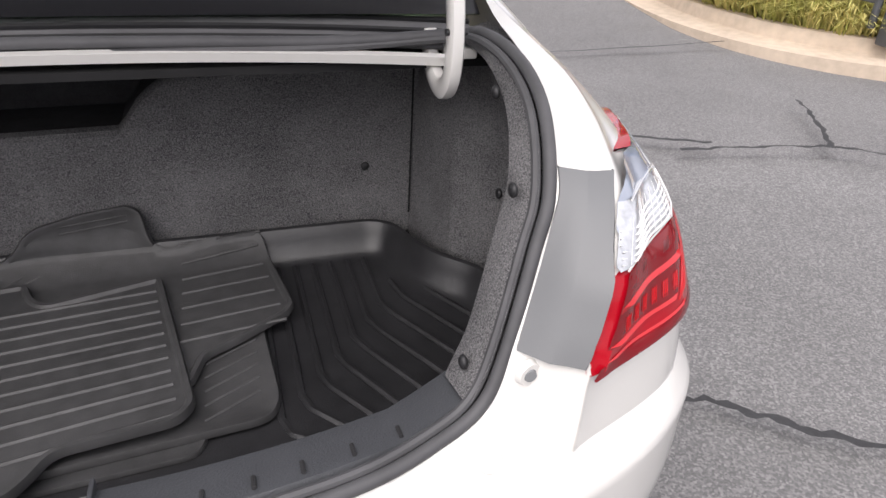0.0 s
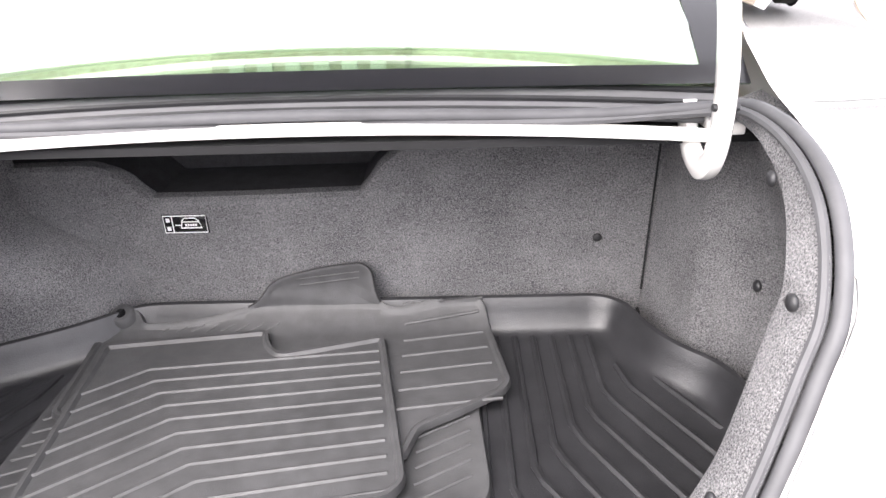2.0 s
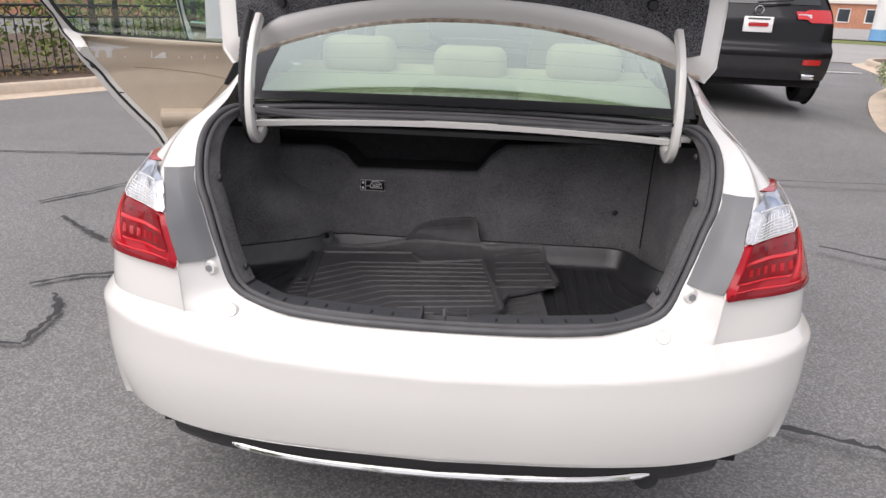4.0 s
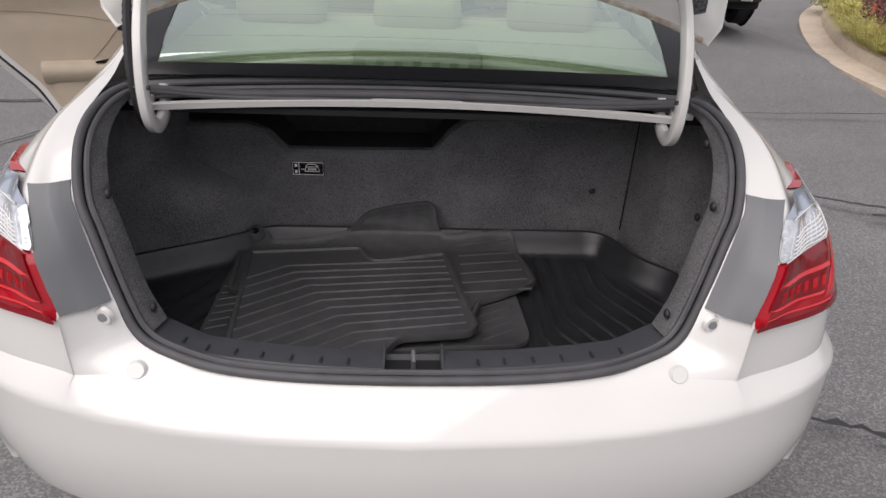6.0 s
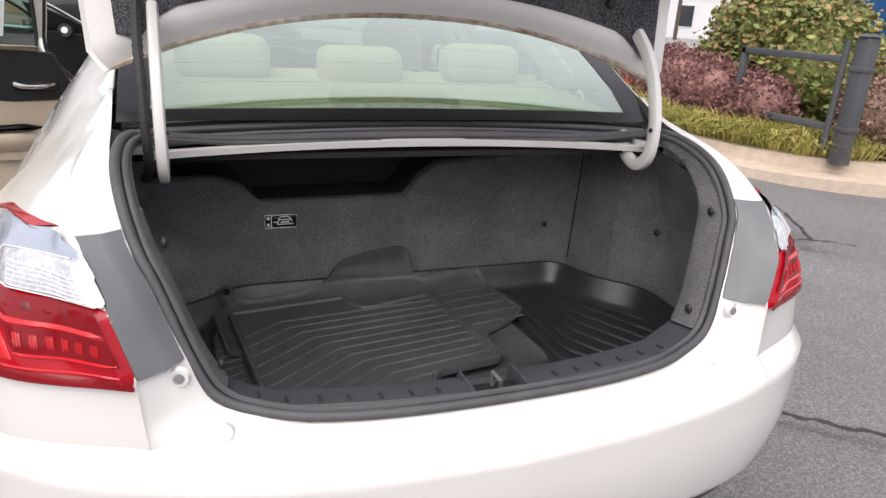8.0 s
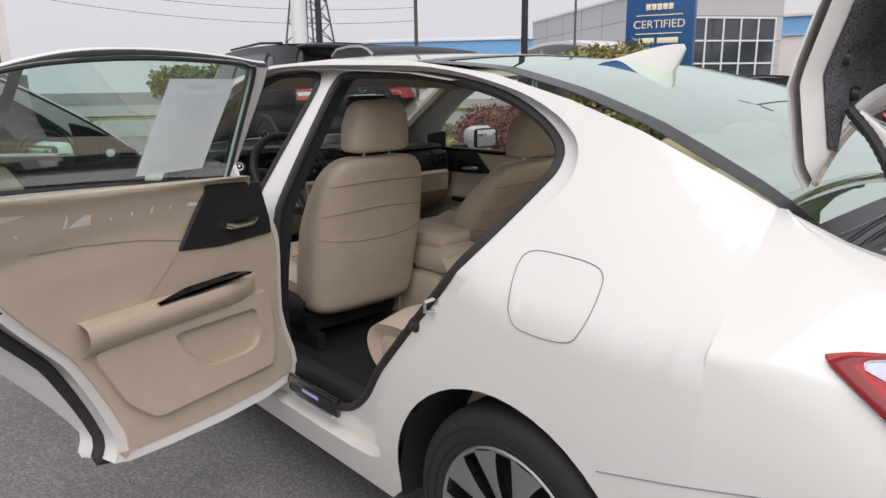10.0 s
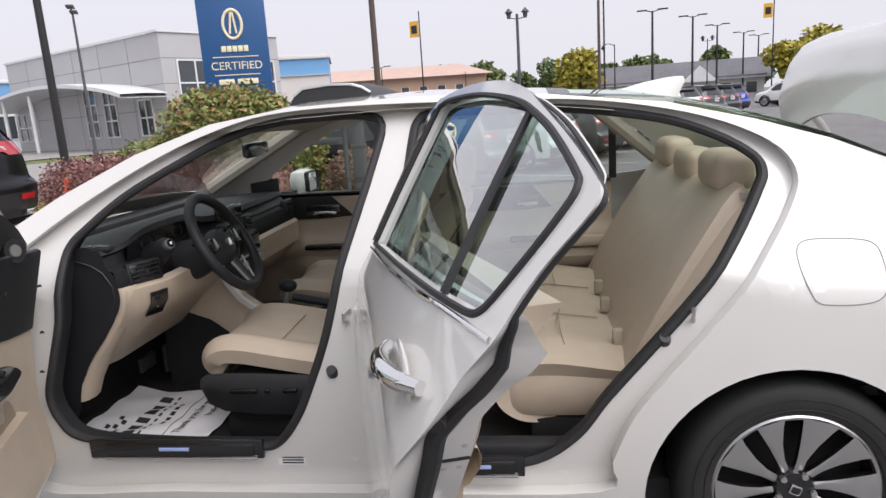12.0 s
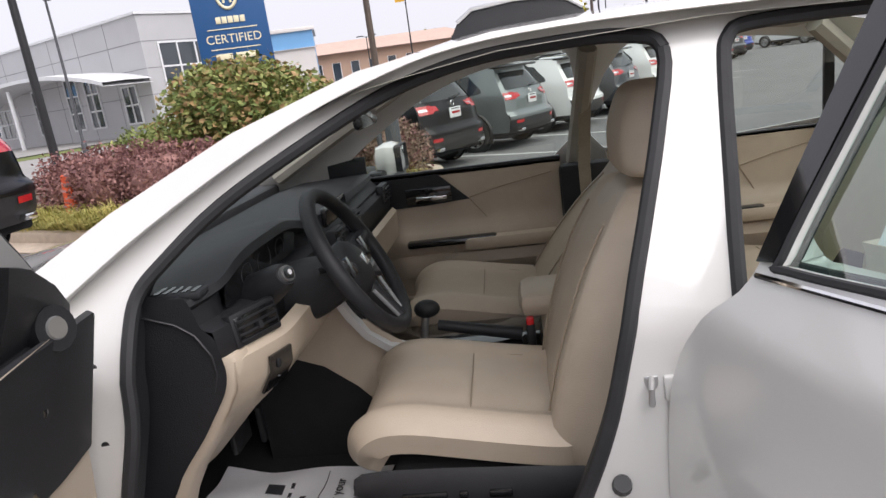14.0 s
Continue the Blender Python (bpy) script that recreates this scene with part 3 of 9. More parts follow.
for sx, wall in ((1, side_wall), (-1, hump_wall)):
    top = lambda y: float(np.interp(y, [0.27, 0.36, 0.45, 0.60, 0.885], [0.84, 0.93, 0.99, 1.03, 1.05]))
    bm = sheet(lambda y, k: (wall(y, 0.5 + k * (top(y) - 0.5)), y, 0.5 + k * (top(y) - 0.5)), np.linspace(0.27, 0.885, 48), np.linspace(0, 1, 24))
    part("boot_side", bm if sx > 0 else mirror(bm), CARPET, car)
part("panel_gap", tube([(0.604, 0.872, 0.62), (0.603, 0.86, 0.80), (0.602, 0.846, 1.0)], 0.002, 6), SHADOW, car)
top_pts = [(-0.66, 0.90), (-0.45, 0.905), (-0.392, 0.884), (-0.352, 0.836), (0.052, 0.839), (0.09, 0.896), (0.14, 0.933), (0.28, 0.945), (0.45, 0.968), (0.53, 0.99), (0.66, 1.0)]


def wall_y(x, z):
    return 0.888 - 0.10 * max(0, z - 0.62) + 0.006 * math.sin(x * 7)


wx = np.linspace(-0.65, 0.65, 70)
def wall_top(x):
    return float(np.interp(x, [p[0] for p in top_pts], [p[1] for p in top_pts]))


rows = [[Vector((x, wall_y(x, 0.52 + (wall_top(x) - 0.52) * k), 0.52 + (wall_top(x) - 0.52) * k)) for x in wx] for k in np.linspace(0, 1, 9)]
rows.append([Vector((x, wall_y(x, wall_top(x)) + 0.008, wall_top(x) + 0.008)) for x in wx])
rows.append([Vector((x, wall_y(x, wall_top(x)) + 0.03, wall_top(x) + 0.010)) for x in wx])
part("boot_wall", rows_mesh(rows), CARPET, car)
# Darker than the carpet: the shade inside the recess is put into its colour.
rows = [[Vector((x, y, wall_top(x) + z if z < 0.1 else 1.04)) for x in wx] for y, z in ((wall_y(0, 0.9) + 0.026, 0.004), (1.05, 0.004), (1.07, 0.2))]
part("boot_recess", rows_mesh(rows), mat("recess_shaded_felt", (0.035, 0.035, 0.038), 0.95, var=0.3, scale=300), car)
part("boot_floor", box((-0.66, 0.16, 0.50), (0.66, 0.90, 0.53)), CARPET, car)
# The back sheet is black to give the shade deep behind the recess.
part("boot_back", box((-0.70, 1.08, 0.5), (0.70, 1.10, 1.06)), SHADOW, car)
for x, y, z in ((0.507, 0.88, 0.738), (-0.495, 0.88, 0.732)):
    bm = bmesh.new()
    bmesh.ops.create_uvsphere(bm, u_segments=12, v_segments=6, radius=0.009, matrix=pose(x, wall_y(x, z) - 0.001, z) @ Matrix.Diagonal((1, 0.5, 1, 1)))
    part("carpet_clip", bm, BLACKP, car)
for x, y, z in ((0.575, 0.247, 0.955), (0.498, 0.176, 0.758), (-0.571, 0.247, 0.955), (-0.495, 0.176, 0.758), (0.605, 0.40, 1.03), (0.69, 0.55, 0.80)):
    bm = bmesh.new()
    bmesh.ops.create_uvsphere(bm, u_segments=12, v_segments=6, radius=0.010, matrix=pose(x + (-0.008 if x > 0 else 0.008), y + 0.012, z) @ Matrix.Diagonal((0.6, 1, 1, 1)))
    part("carpet_clip", bm, BLACKP, car)

# sill trim with ridges and the lock striker
def sill_profile(x):
    a = abs(x) / 0.5
    y0 = 0.078 + 0.075 * a ** 2.2
    zr = 0.03 * max(0, a - 0.8) / 0.2
    return [(x, y0 + 0.004, 0.684 + zr), (x, y0 + 0.012, 0.694 + zr), (x, y0 + 0.05, 0.690 + zr), (x, y0 + 0.088, 0.680 + zr), (x, y0 + 0.098, 0.665 + zr), (x, y0 + 0.10, 0.55)]


rows = [[Vector(p) for p in sill_profile(x)] for x in list(np.linspace(-0.52, -0.055, 24))]
part("sill_trim", rows_mesh(rows), SILLT, car)
rows = [[Vector(p) for p in sill_profile(x)] for x in list(np.linspace(0.055, 0.52, 24))]
part("sill_trim", rows_mesh(rows), SILLT, car)
rows = [[Vector((x, y - (0 if i < 1 else 0.0), z - (0.022 if 1 <= i <= 3 else 0.0))) for i, (x, y, z) in enumerate(sill_profile(x))] for x in np.linspace(-0.055, 0.055, 5)]
part("striker_well", rows_mesh(rows), BLACKP, car)
for sx in (-1, 1):
    part("striker_well_wall", box((sx * 0.055 - 0.003, 0.085, 0.655), (sx * 0.055 + 0.003, 0.175, 0.693), 0.002), SILLT, car)
part("striker", tube([(0, 0.10, 0.672), (0, 0.10, 0.70), (0, 0.135, 0.70), (0, 0.135, 0.672)], 0.0045, 8), SILVER, car)
for x in (-0.43, -0.385, -0.33, -0.28, -0.225, -0.17, -0.12, 0.12, 0.17, 0.225, 0.28, 0.34, 0.40):
    q = sill_profile(x)
    part("sill_ridge", tube([Vector(q[1]) + Vector((0, 0.008, 0.002)), Vector(q[2]) + Vector((0, -0.01, 0.002))], 0.003, 6), SEAL, car)

# rubber stops, bolts and grey side panels on the boot frame
for sx in (1, -1):
    p, _ = rear_at(0.773, x=0.553, lift=0.0)
    bm = bmesh.new()
    bmesh.ops.create_cone(bm, cap_ends=True, segments=24, radius1=0.018, radius2=0.015, depth=0.008, matrix=Matrix.Translation((sx * p.x, p.y - 0.005, p.z)) @ pose(0, 0, 0, 90, 0, sx * 15))
    part("rubber_stop", bm, PAINT, car)
    bm = bmesh.new()
    bmesh.ops.create_cone(bm, cap_ends=True, segments=12, radius1=0.009, radius2=0.008, depth=0.004, matrix=Matrix.Translation((sx * p.x, p.y - 0.010, p.z)) @ pose(0, 0, 0, 90, 0, 0))
    part("stop_screw", bm, GREYP, car)
    bm = bmesh.new()
    bmesh.ops.create_cone(bm, cap_ends=True, segments=24, radius1=0.019, radius2=0.014, depth=0.008, matrix=pose(sx * 0.493, 0.086, 0.688, 60, 0, 0))
    part("boot_plug", bm, PAINT, car)
    # grey panel
    zs = np.linspace(0.795, 0.982, 14)
    rows = []
    for z in zs:
        s0 = rear_at(z, x=float(np.interp(z, RZ, [q[0] for q in RE])) + 0.003)[1]
        s1 = rear_at(z, x=float(np.interp(z, [0.79, 0.915, 0.985], [0.610, 0.650, 0.690])))[1]
        row = []
        for u in (0, 0.02, 0.25, 0.5, 0.55, 0.75, 0.98, 1.0):
            row.append(rear_between(z, s0, s1, u, 0.005 + 0.009 * max(0, 1 - abs(u - 0.5) / 0.5) if 0 < u < 1 else 0.0))
        rows.append(row)
    bm = rows_mesh(rows)
    part("lamp_side_cover", bm if sx > 0 else mirror(bm), COVERG, car)

# tail lamps
def lamp_span(z):
    xi = float(np.interp(z, [0.775, 0.79, 0.915, 0.985], [0.612, 0.609, 0.650, 0.690]))
    ye = float(np.interp(z, [0.775, 0.79, 0.957, 0.968, 0.985], [0.24, 0.285, 0.540, 0.50, 0.34]))
    return rear_at(z, x=xi)[1], rear_at(z, y=ye)[1]


def lamp_patch(z0, z1, u0, u1, lift, n=14, m=18, edge=True):
    """A piece of the lens between two heights; u0 and u1 may change with height."""
    rows = []
    zs = np.linspace(z0, z1, n)
    for i, z in enumerate(zs):
        zz = float(np.interp(z, [0.784, 0.877, 0.984], [0.784, 0.906, 0.984]))
        s0, s1 = lamp_span(zz)
        a = u0(z) if callable(u0) else u0
        b = u1(z) if callable(u1) else u1
        row = []
        for j, u in enumerate(np.linspace(a, b, m)):
            k = lift if not edge or (0 < i < n - 1 and 0 < j < m - 1) else (0.0 if lift < 0.0125 else 0.0126)
            row.append(rear_between(zz, s0, s1, u, k))
        rows.append(row)
    return rows_mesh(rows)


# the lens: red below and round the outer edge, a clear ribbed block above, a bluish wedge over it
top_edge = lambda z: float(np.interp(z, [0.877, 0.885, 0.91, 0.935, 0.955, 0.966, 0.972, 0.978, 0.9825], [0.52, 0.60, 0.77, 0.85, 0.88, 0.88, 0.72, 0.46, 0.40]))
inner_edge = lambda z: float(np.interp(z, [0.965, 0.9835], [0.0, 0.12]))
block_end = lambda z: float(np.interp(z, [0.880, 0.886, 0.90, 0.925, 0.933, 0.938, 0.952], [0.44, 0.49, 0.52, 0.51, 0.47, 0.40, 0.04]))
WEDGE = mat("clear_wedge", (0.36, 0.40, 0.48), 0.13, coat=0.6, metal=0.25, var=0.10, scale=30)
REDD = mat("dark_red_lens", (0.20, 0.003, 0.008), 0.18, coat=0.25, var=0.1, spec=0.3)
CELLDARK = mat("cell_dark_red", (0.13, 0.003, 0.007), 0.3, coat=0.3, var=0.3, scale=120)


def lamp_at(z, u, lift):
    zz = float(np.interp(z, [0.784, 0.877, 0.984], [0.784, 0.906, 0.984]))
    return rear_between(zz, *lamp_span(zz), u, lift)


for sx in (1, -1):
    lampo = new("tail_lamp")
    lampo.parent = car
    put = lambda bm: bm if sx > 0 else mirror(bm)
    part("red_lens", put(lamp_patch(0.784, 0.878, 0.0, 1.0, 0.012, 14, 24)), RED, lampo, "glossy deep red lens")
    part("red_corner_lens", put(lamp_patch(0.8775, 0.984, lambda z: top_edge(z) - 0.02, 1.0, 0.012, 16, 10)), RED, lampo, "glossy deep red lens")
    part("lens_foot", put(lamp_patch(0.7845, 0.796, 0.02, 0.985, 0.0135, 5, 18)), REDD, lampo)
    part("lens_edge", put(lamp_patch(0.796, 0.974, 0.90, 0.99, 0.0145, 12, 5)), REDD, lampo)
    part("lens_foot_line", put(lamp_patch(0.798, 0.8005, 0.04, 0.62, 0.0150, 3, 14)), BRED, lampo)
    part("side_panel_lens", put(lamp_patch(0.806, 0.874, 0.525, lambda z: 0.60 + 0.20 * (z - 0.806) / 0.068, 0.0152, 9, 7)), BRED, lampo, "bright red side lens panel")
    part("lamp_box", put(lamp_patch(0.8125, 0.874, 0.025, 0.505, 0.0145, 8, 14)), REDD, lampo)
    part("light_bar", put(lamp_patch(0.841, 0.852, 0.03, 0.50, 0.018, 3, 14)), BRED, lampo)
    part("light_bar", put(lamp_patch(0.812, 0.8145, 0.03, 0.505, 0.0172, 3, 14)), BRED, lampo)
    for k in range(5):
        part("upper_cell", put(lamp_patch(0.856, 0.870, 0.04 + 0.09 * k, 0.122 + 0.09 * k, 0.0150, 4, 4)), CELLDARK if k % 2 else REDD, lampo)
    for k in range(6):
        lean = lambda z, k=k: 0.05 + 0.072 * k + 0.03 * (0.838 - z) / 0.018
        part("led_cell", put(lamp_patch(0.820, 0.838, lambda z: lean(z), lambda z: lean(z) + 0.055, 0.0152, 5, 5)), CELLRED, lampo)
        for j in range(3):
            part("led_ridge", put(tube([lamp_at(z, lean(z) + 0.010 + 0.013 * j, 0.0157) for z in (0.8215, 0.829, 0.8365)], 0.0006, 4)), BRED, lampo)
    part("wedge_lens", put(lamp_patch(0.877, 0.9835, inner_edge, top_edge, 0.0125)), WEDGE, lampo, "bluish clear lens wedge")
    for u0, u1 in ((0.62, 0.55), (0.78, 0.70)):
        part("wedge_line", put(tube([lamp_at(z, u0 + (u1 - u0) * k, 0.0152) for k, z in ((0, 0.95), (0.5, 0.935), (1, 0.92))], 0.0007, 4)), GREYP, lampo)
    part("clear_lens", put(lamp_patch(0.878, 0.952, 0.0, block_end, 0.0155)), CLEAR, lampo, "clear ribbed reversing lens")
    rim_path = [(0.879, 0.01)] + [(0.879, u) for u in (0.2, 0.42)] + [(z, block_end(z) + 0.012) for z in (0.884, 0.892, 0.905, 0.92, 0.932)] + [(0.9385, 0.41), (0.945, 0.24), (0.952, 0.02)]
    part("lens_rim", put(tube([lamp_at(z, u, 0.0165) for z, u in rim_path], 0.0014, 5)), LENSRIB, lampo)
    part("lens_rim", put(tube([lamp_at(z, top_edge(z) + 0.006, 0.0150) for z in (0.878, 0.884, 0.895, 0.91, 0.925, 0.94, 0.955, 0.966)], 0.0010, 5)), LENSRIB, lampo)
    for k in range(6):
        part("lens_rib", put(lamp_patch(0.8830 + 0.0072 * k, 0.8850 + 0.0072 * k, 0.005, 0.45, 0.0180, 3, 12)), LENSRIB, lampo)
    for k in range(9):
        part("lens_rib", put(tube([lamp_at(z, 0.02 + 0.050 * k, 0.0168) for z in (0.885, 0.905, 0.925, 0.934)], 0.0004, 4)), LENSRIB, lampo)

# fuel flap outline
flap = ring2([(0.965, 1.015), (1.06, 1.028), (1.145, 1.022), (1.158, 0.97), (1.13, 0.885), (1.08, 0.868), (0.99, 0.872), (0.955, 0.90), (0.945, 0.97)], 6)
bm = bmesh.new()
add_tube(bm, [Vector((-side_x(y, z) - 0.0003, y, z)) for y, z in flap + flap[:1]], 0.0013, 6)
part("fuel_flap_gap", bm, GREYP, car)

# ---- boot lid, standing open, with its hinge arms ----
lid = new("boot_lid")
lid.parent = car


def lid_edge(x):
    """Height of the lid's lower edge: it arches up in the middle."""
    return 1.185 + 0.135 * (1 - (abs(x) / 0.66) ** 2.2)


LID = [(0.0, 0.70), (0.06, 0.715), (0.20, 0.735), (0.34, 0.70), (0.42, 0.64), (0.46, 0.54), (0.47, 0.40), (0.46, 0.28)]


def lid_half(h):
    return float(np.interp(h, [0, 0.05, 0.2, 0.46], [0.66, 0.69, 0.70, 0.66]))


def lid_point(h, x_u, back=0.0):
    """A point of the lid: h along it from the hinge edge, x_u across; back: depth inwards, towards the boot."""
    i = min(len(LID) - 2, int(h * (len(LID) - 1)))
    k = h * (len(LID) - 1) - i
    z = LID[i][0] + (LID[i + 1][0] - LID[i][0]) * k
    y = LID[i][1] + (LID[i + 1][1] - LID[i][1]) * k
    dz, dy = LID[i + 1][0] - LID[i][0], LID[i + 1][1] - LID[i][1]
    n = Vector((0, -dz, dy)).normalized()
    x = x_u * lid_half(z)
    base = lid_edge(x)
    zz = base + z * (1.66 - base) / 0.47 + 0.0
    return Vector((x, y + 0.045 * (1 - x_u * x_u) * (1 - h) - 0.045, zz)) + n * back


part("outer_skin", thicken(sheet(lambda h, u: lid_point(h, u), np.linspace(0, 1, 26), np.linspace(-1, 1, 31)), 0.004), PAINT, lid)


def lid_depth(h, u):
    e = min(1.0, h / 0.10, (1 - abs(u)) / 0.07)
    return 0.012 + 0.03 * max(0, e)


part("inner_panel", sheet(lambda h, u: lid_point(h, u, lid_depth(h, u)), np.linspace(0.004, 0.99, 30), np.linspace(-0.985, 0.985, 41)), PAINT, lid)


def liner_low(u):
    a = abs(u)
    return 0.10 + (0.07 if a < 0.78 else 0.07 - 0.11 * (a - 0.78) / 0.10 if a < 0.88 else -0.04 + 0.10 * (a - 0.88) / 0.05) * 0.9


rows = []
us = np.linspace(-0.915, 0.915, 45)
for k in np.linspace(0, 1, 22):
    row = []
    for u in us:
        lo = liner_low(u)
        h = lo + (0.985 - lo) * k
        edge = min(k, 1 - k, (0.915 - abs(u))) > 0.001
        puff = 0.012 * math.sin(math.pi * min(1, max(0, k * 1.0))) ** 0.3 if edge else 0.0
        row.append(lid_point(h, u, 0.044 + puff))
    rows.append(row)
part("lid_liner", rows_mesh(rows), FLOCK, lid, "dark grey felt liner")
for x, z in ((-0.58, 1.357), (-0.507, 1.327), (-0.154, 1.391), (0.111, 1.394), (0.49, 1.343), (0.56, 1.36)):
    u = x / 0.695
    h = (z - lid_edge(x)) / (1.66 - lid_edge(x))
    bm = bmesh.new()
    bmesh.ops.create_cone(bm, cap_ends=True, segments=16, radius1=0.015, radius2=0.011, depth=0.012, matrix=Matrix.Translation(lid_point(max(0.03, h), u, 0.060)) @ pose(0, 0, 0, 95, 0, 0))
    part("liner_clip", bm, BLACKP, lid)
part("edge_seam", tube([lid_point(0.004, u, 0.014) for u in np.linspace(-0.97, 0.97, 41)], 0.0065, 6), mat("seam_sealer", (0.22, 0.15, 0.10), 0.7, var=0.5, scale=60, color2=(0.6, 0.55, 0.48)), lid, "rust-tinged sealer along the edge")

# hinge arms: flat goosenecks that drop into the boot and turn up under the shelf
for sx in (1, -1):
    path = [(0.615, 1.315), (0.565, 1.27), (0.52, 1.20), (0.495, 1.12), (0.492, 1.06), (0.505, 1.02), (0.54, 1.0), (0.585, 1.012), (0.615, 1.045), (0.625, 1.07)]
    pts = smooth_line([(0, a, b) for a, b in path], 5)
    rows = []
    for i, p in enumerate(pts):
        d = (pts[min(i + 1, len(pts) - 1)] - pts[max(i - 1, 0)]).normalized()
        n = Vector((0, -d.z, d.y)) * 0.0165
        x = 0.562 * sx
        ring = []
        for a in np.linspace(0, 2 * math.pi, 13)[:-1]:
            ca, sa = math.cos(a), math.sin(a)
            ring.append(Vector((x, 0, 0)) + p + n * (abs(ca) ** 0.6 * (1 if ca > 0 else -1)) + Vector((0.0115 * abs(sa) ** 0.6 * (1 if sa > 0 else -1), 0, 0)))
        rows.append(ring)
    part("hinge_arm", rows_mesh(rows, cap=True, closed=True), PAINT, lid)
    part("hinge_hole", tube([(0.562 * sx - 0.016, 0.488, 1.095), (0.562 * sx + 0.016, 0.488, 1.095)], 0.005, 8), BLACKP, lid)
    part("hinge_bracket", box((sx * 0.60 - 0.022, 0.555, 1.038), (sx * 0.60 + 0.022, 0.62, 1.055), 0.004), PAINT, lid)
wire = smooth_line([(-0.59, 0.62, 1.33), (-0.592, 0.57, 1.27), (-0.59, 0.53, 1.19), (-0.588, 0.51, 1.10), (-0.587, 0.53, 1.02), (-0.60, 0.60, 0.98)], 18)
part("wiring_sleeve", tube(wire, [0.009 + (0.0014 if i % 3 == 0 else 0) for i in range(len(wire))], 8), SEAL, lid, "black corrugated cable sleeve")

# ---- wheels ----
def build_wheel(name):
    w = new(name)
    w.parent = car
    prof = [(0.225, -0.095), (0.232, -0.106), (0.262, -0.112), (0.295, -0.108), (0.312, -0.096), (0.321, -0.075), (0.3245, -0.03), (0.325, 0.03), (0.321, 0.075), (0.312, 0.096), (0.295, 0.108), (0.24, 0.10)]
    rows = [[Vector((x, r * math.cos(a), r * math.sin(a))) for r, x in prof] for a in np.linspace(0, 2 * math.pi, 65)]
    part("tyre", rows_mesh(rows), TYRE, w, "worn black tyre")
    bm = bmesh.new()
    for r in (0.248, 0.278):
        add_tube(bm, [(-0.1115, r * math.cos(a), r * math.sin(a)) for a in np.linspace(0, 2 * math.pi, 65)], 0.0016, 5)
    part("sidewall_ring", bm, TYRE, w)
    prof = [(0.228, -0.100), (0.222, -0.104), (0.214, -0.100), (0.211, -0.088)]
    rows = [[Vector((x, r * math.cos(a), r * math.sin(a))) for r, x in prof] for a in np.linspace(0, 2 * math.pi, 65)]
    part("rim", rows_mesh(rows), RIM, w, "machined alloy rim with kerb scuffs")
    rows = [[Vector((x, r * math.cos(a), r * math.sin(a))) for r, x in ((0.2115, -0.090), (0.205, -0.06), (0.20, 0.05))] for a in np.linspace(0, 2 * math.pi, 65)]
    part("rim_barrel", rows_mesh(rows), BLACKP, w)
    # A matte black disc stands for the shaded hollow behind the spokes.
    bm = bmesh.new()
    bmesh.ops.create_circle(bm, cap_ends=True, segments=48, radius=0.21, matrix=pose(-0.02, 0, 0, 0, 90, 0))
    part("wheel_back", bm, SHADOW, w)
    for k in range(10):
        a = 2 * math.pi * k / 10 + 0.15
        wide = k % 2 == 0
        rows = []
        for r, half, x in ((0.045, 0.013, -0.082), (0.09, 0.016 if wide else 0.013, -0.087), (0.14, 0.030 if wide else 0.022, -0.094), (0.19, 0.050 if wide else 0.038, -0.100), (0.217, 0.064 if wide else 0.050, -0.102)):
            tw = 0.10 * (r - 0.05) / 0.17
            ca, sa = math.cos(a + tw), math.sin(a + tw)
            t = Vector((0, -sa, ca))
            c = Vector((x, r * ca, r * sa))
            rows.append([c - t * half * 0.8 + Vector((0.02, 0, 0)), c - t * half * 0.8, c - t * half * 0.3 + Vector((-0.004, 0, 0)), c + t * half * 0.8, c + t * half * 0.8 + Vector((0.02, 0, 0))])
        part("spoke", rows_mesh([row[1:4] for row in rows]), RIM, w)
        part("spoke_side", rows_mesh([[row[1] + Vector((0.0006, 0, 0)), row[0], row[4], row[3] + Vector((0.0006, 0, 0))] for row in rows]), PIANO, w)
    bm = bmesh.new()
    bmesh.ops.create_cone(bm, cap_ends=True, segments=32, radius1=0.062, radius2=0.05, depth=0.02, matrix=pose(-0.085, 0, 0, 0, -90, 0))
    part("hub", bm, PIANO, w)
    part("cap_badge", box((-0.101, -0.016, -0.014), (-0.096, 0.016, 0.014), 0.004), CHROME, w)
    part("cap_face", box((-0.1025, -0.012, -0.010), (-0.1005, 0.012, 0.010), 0.002), PIANO, w)
    for k in range(5):
        a = 2 * math.pi * k / 5 + 0.45
        bm = bmesh.new()
        bmesh.ops.create_cone(bm, cap_ends=True, segments=6, radius1=0.009, radius2=0.008, depth=0.02, matrix=Matrix.Translation((-0.096, 0.048 * math.cos(a), 0.048 * math.sin(a))) @ pose(0, 0, 0, 0, 90, 0))
        part("wheel_nut", bm, SILVER, w)
    return w


wheel = build_wheel("wheel")
wheel.matrix_basis = pose(-0.80, 1.15, 0.325, 20, 0, 0)
for x, y, rz in ((0.80, 1.15, 180), (-0.80, 3.92, 0), (0.80, 3.92, 180)):
    copy_thing(wheel, pose(x, y, 0.325, 0, 0, rz))
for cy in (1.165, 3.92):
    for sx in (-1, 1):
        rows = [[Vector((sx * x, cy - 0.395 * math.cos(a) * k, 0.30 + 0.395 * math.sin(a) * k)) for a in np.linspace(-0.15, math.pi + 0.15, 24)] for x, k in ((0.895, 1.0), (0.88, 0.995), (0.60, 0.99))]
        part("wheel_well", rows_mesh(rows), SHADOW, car)

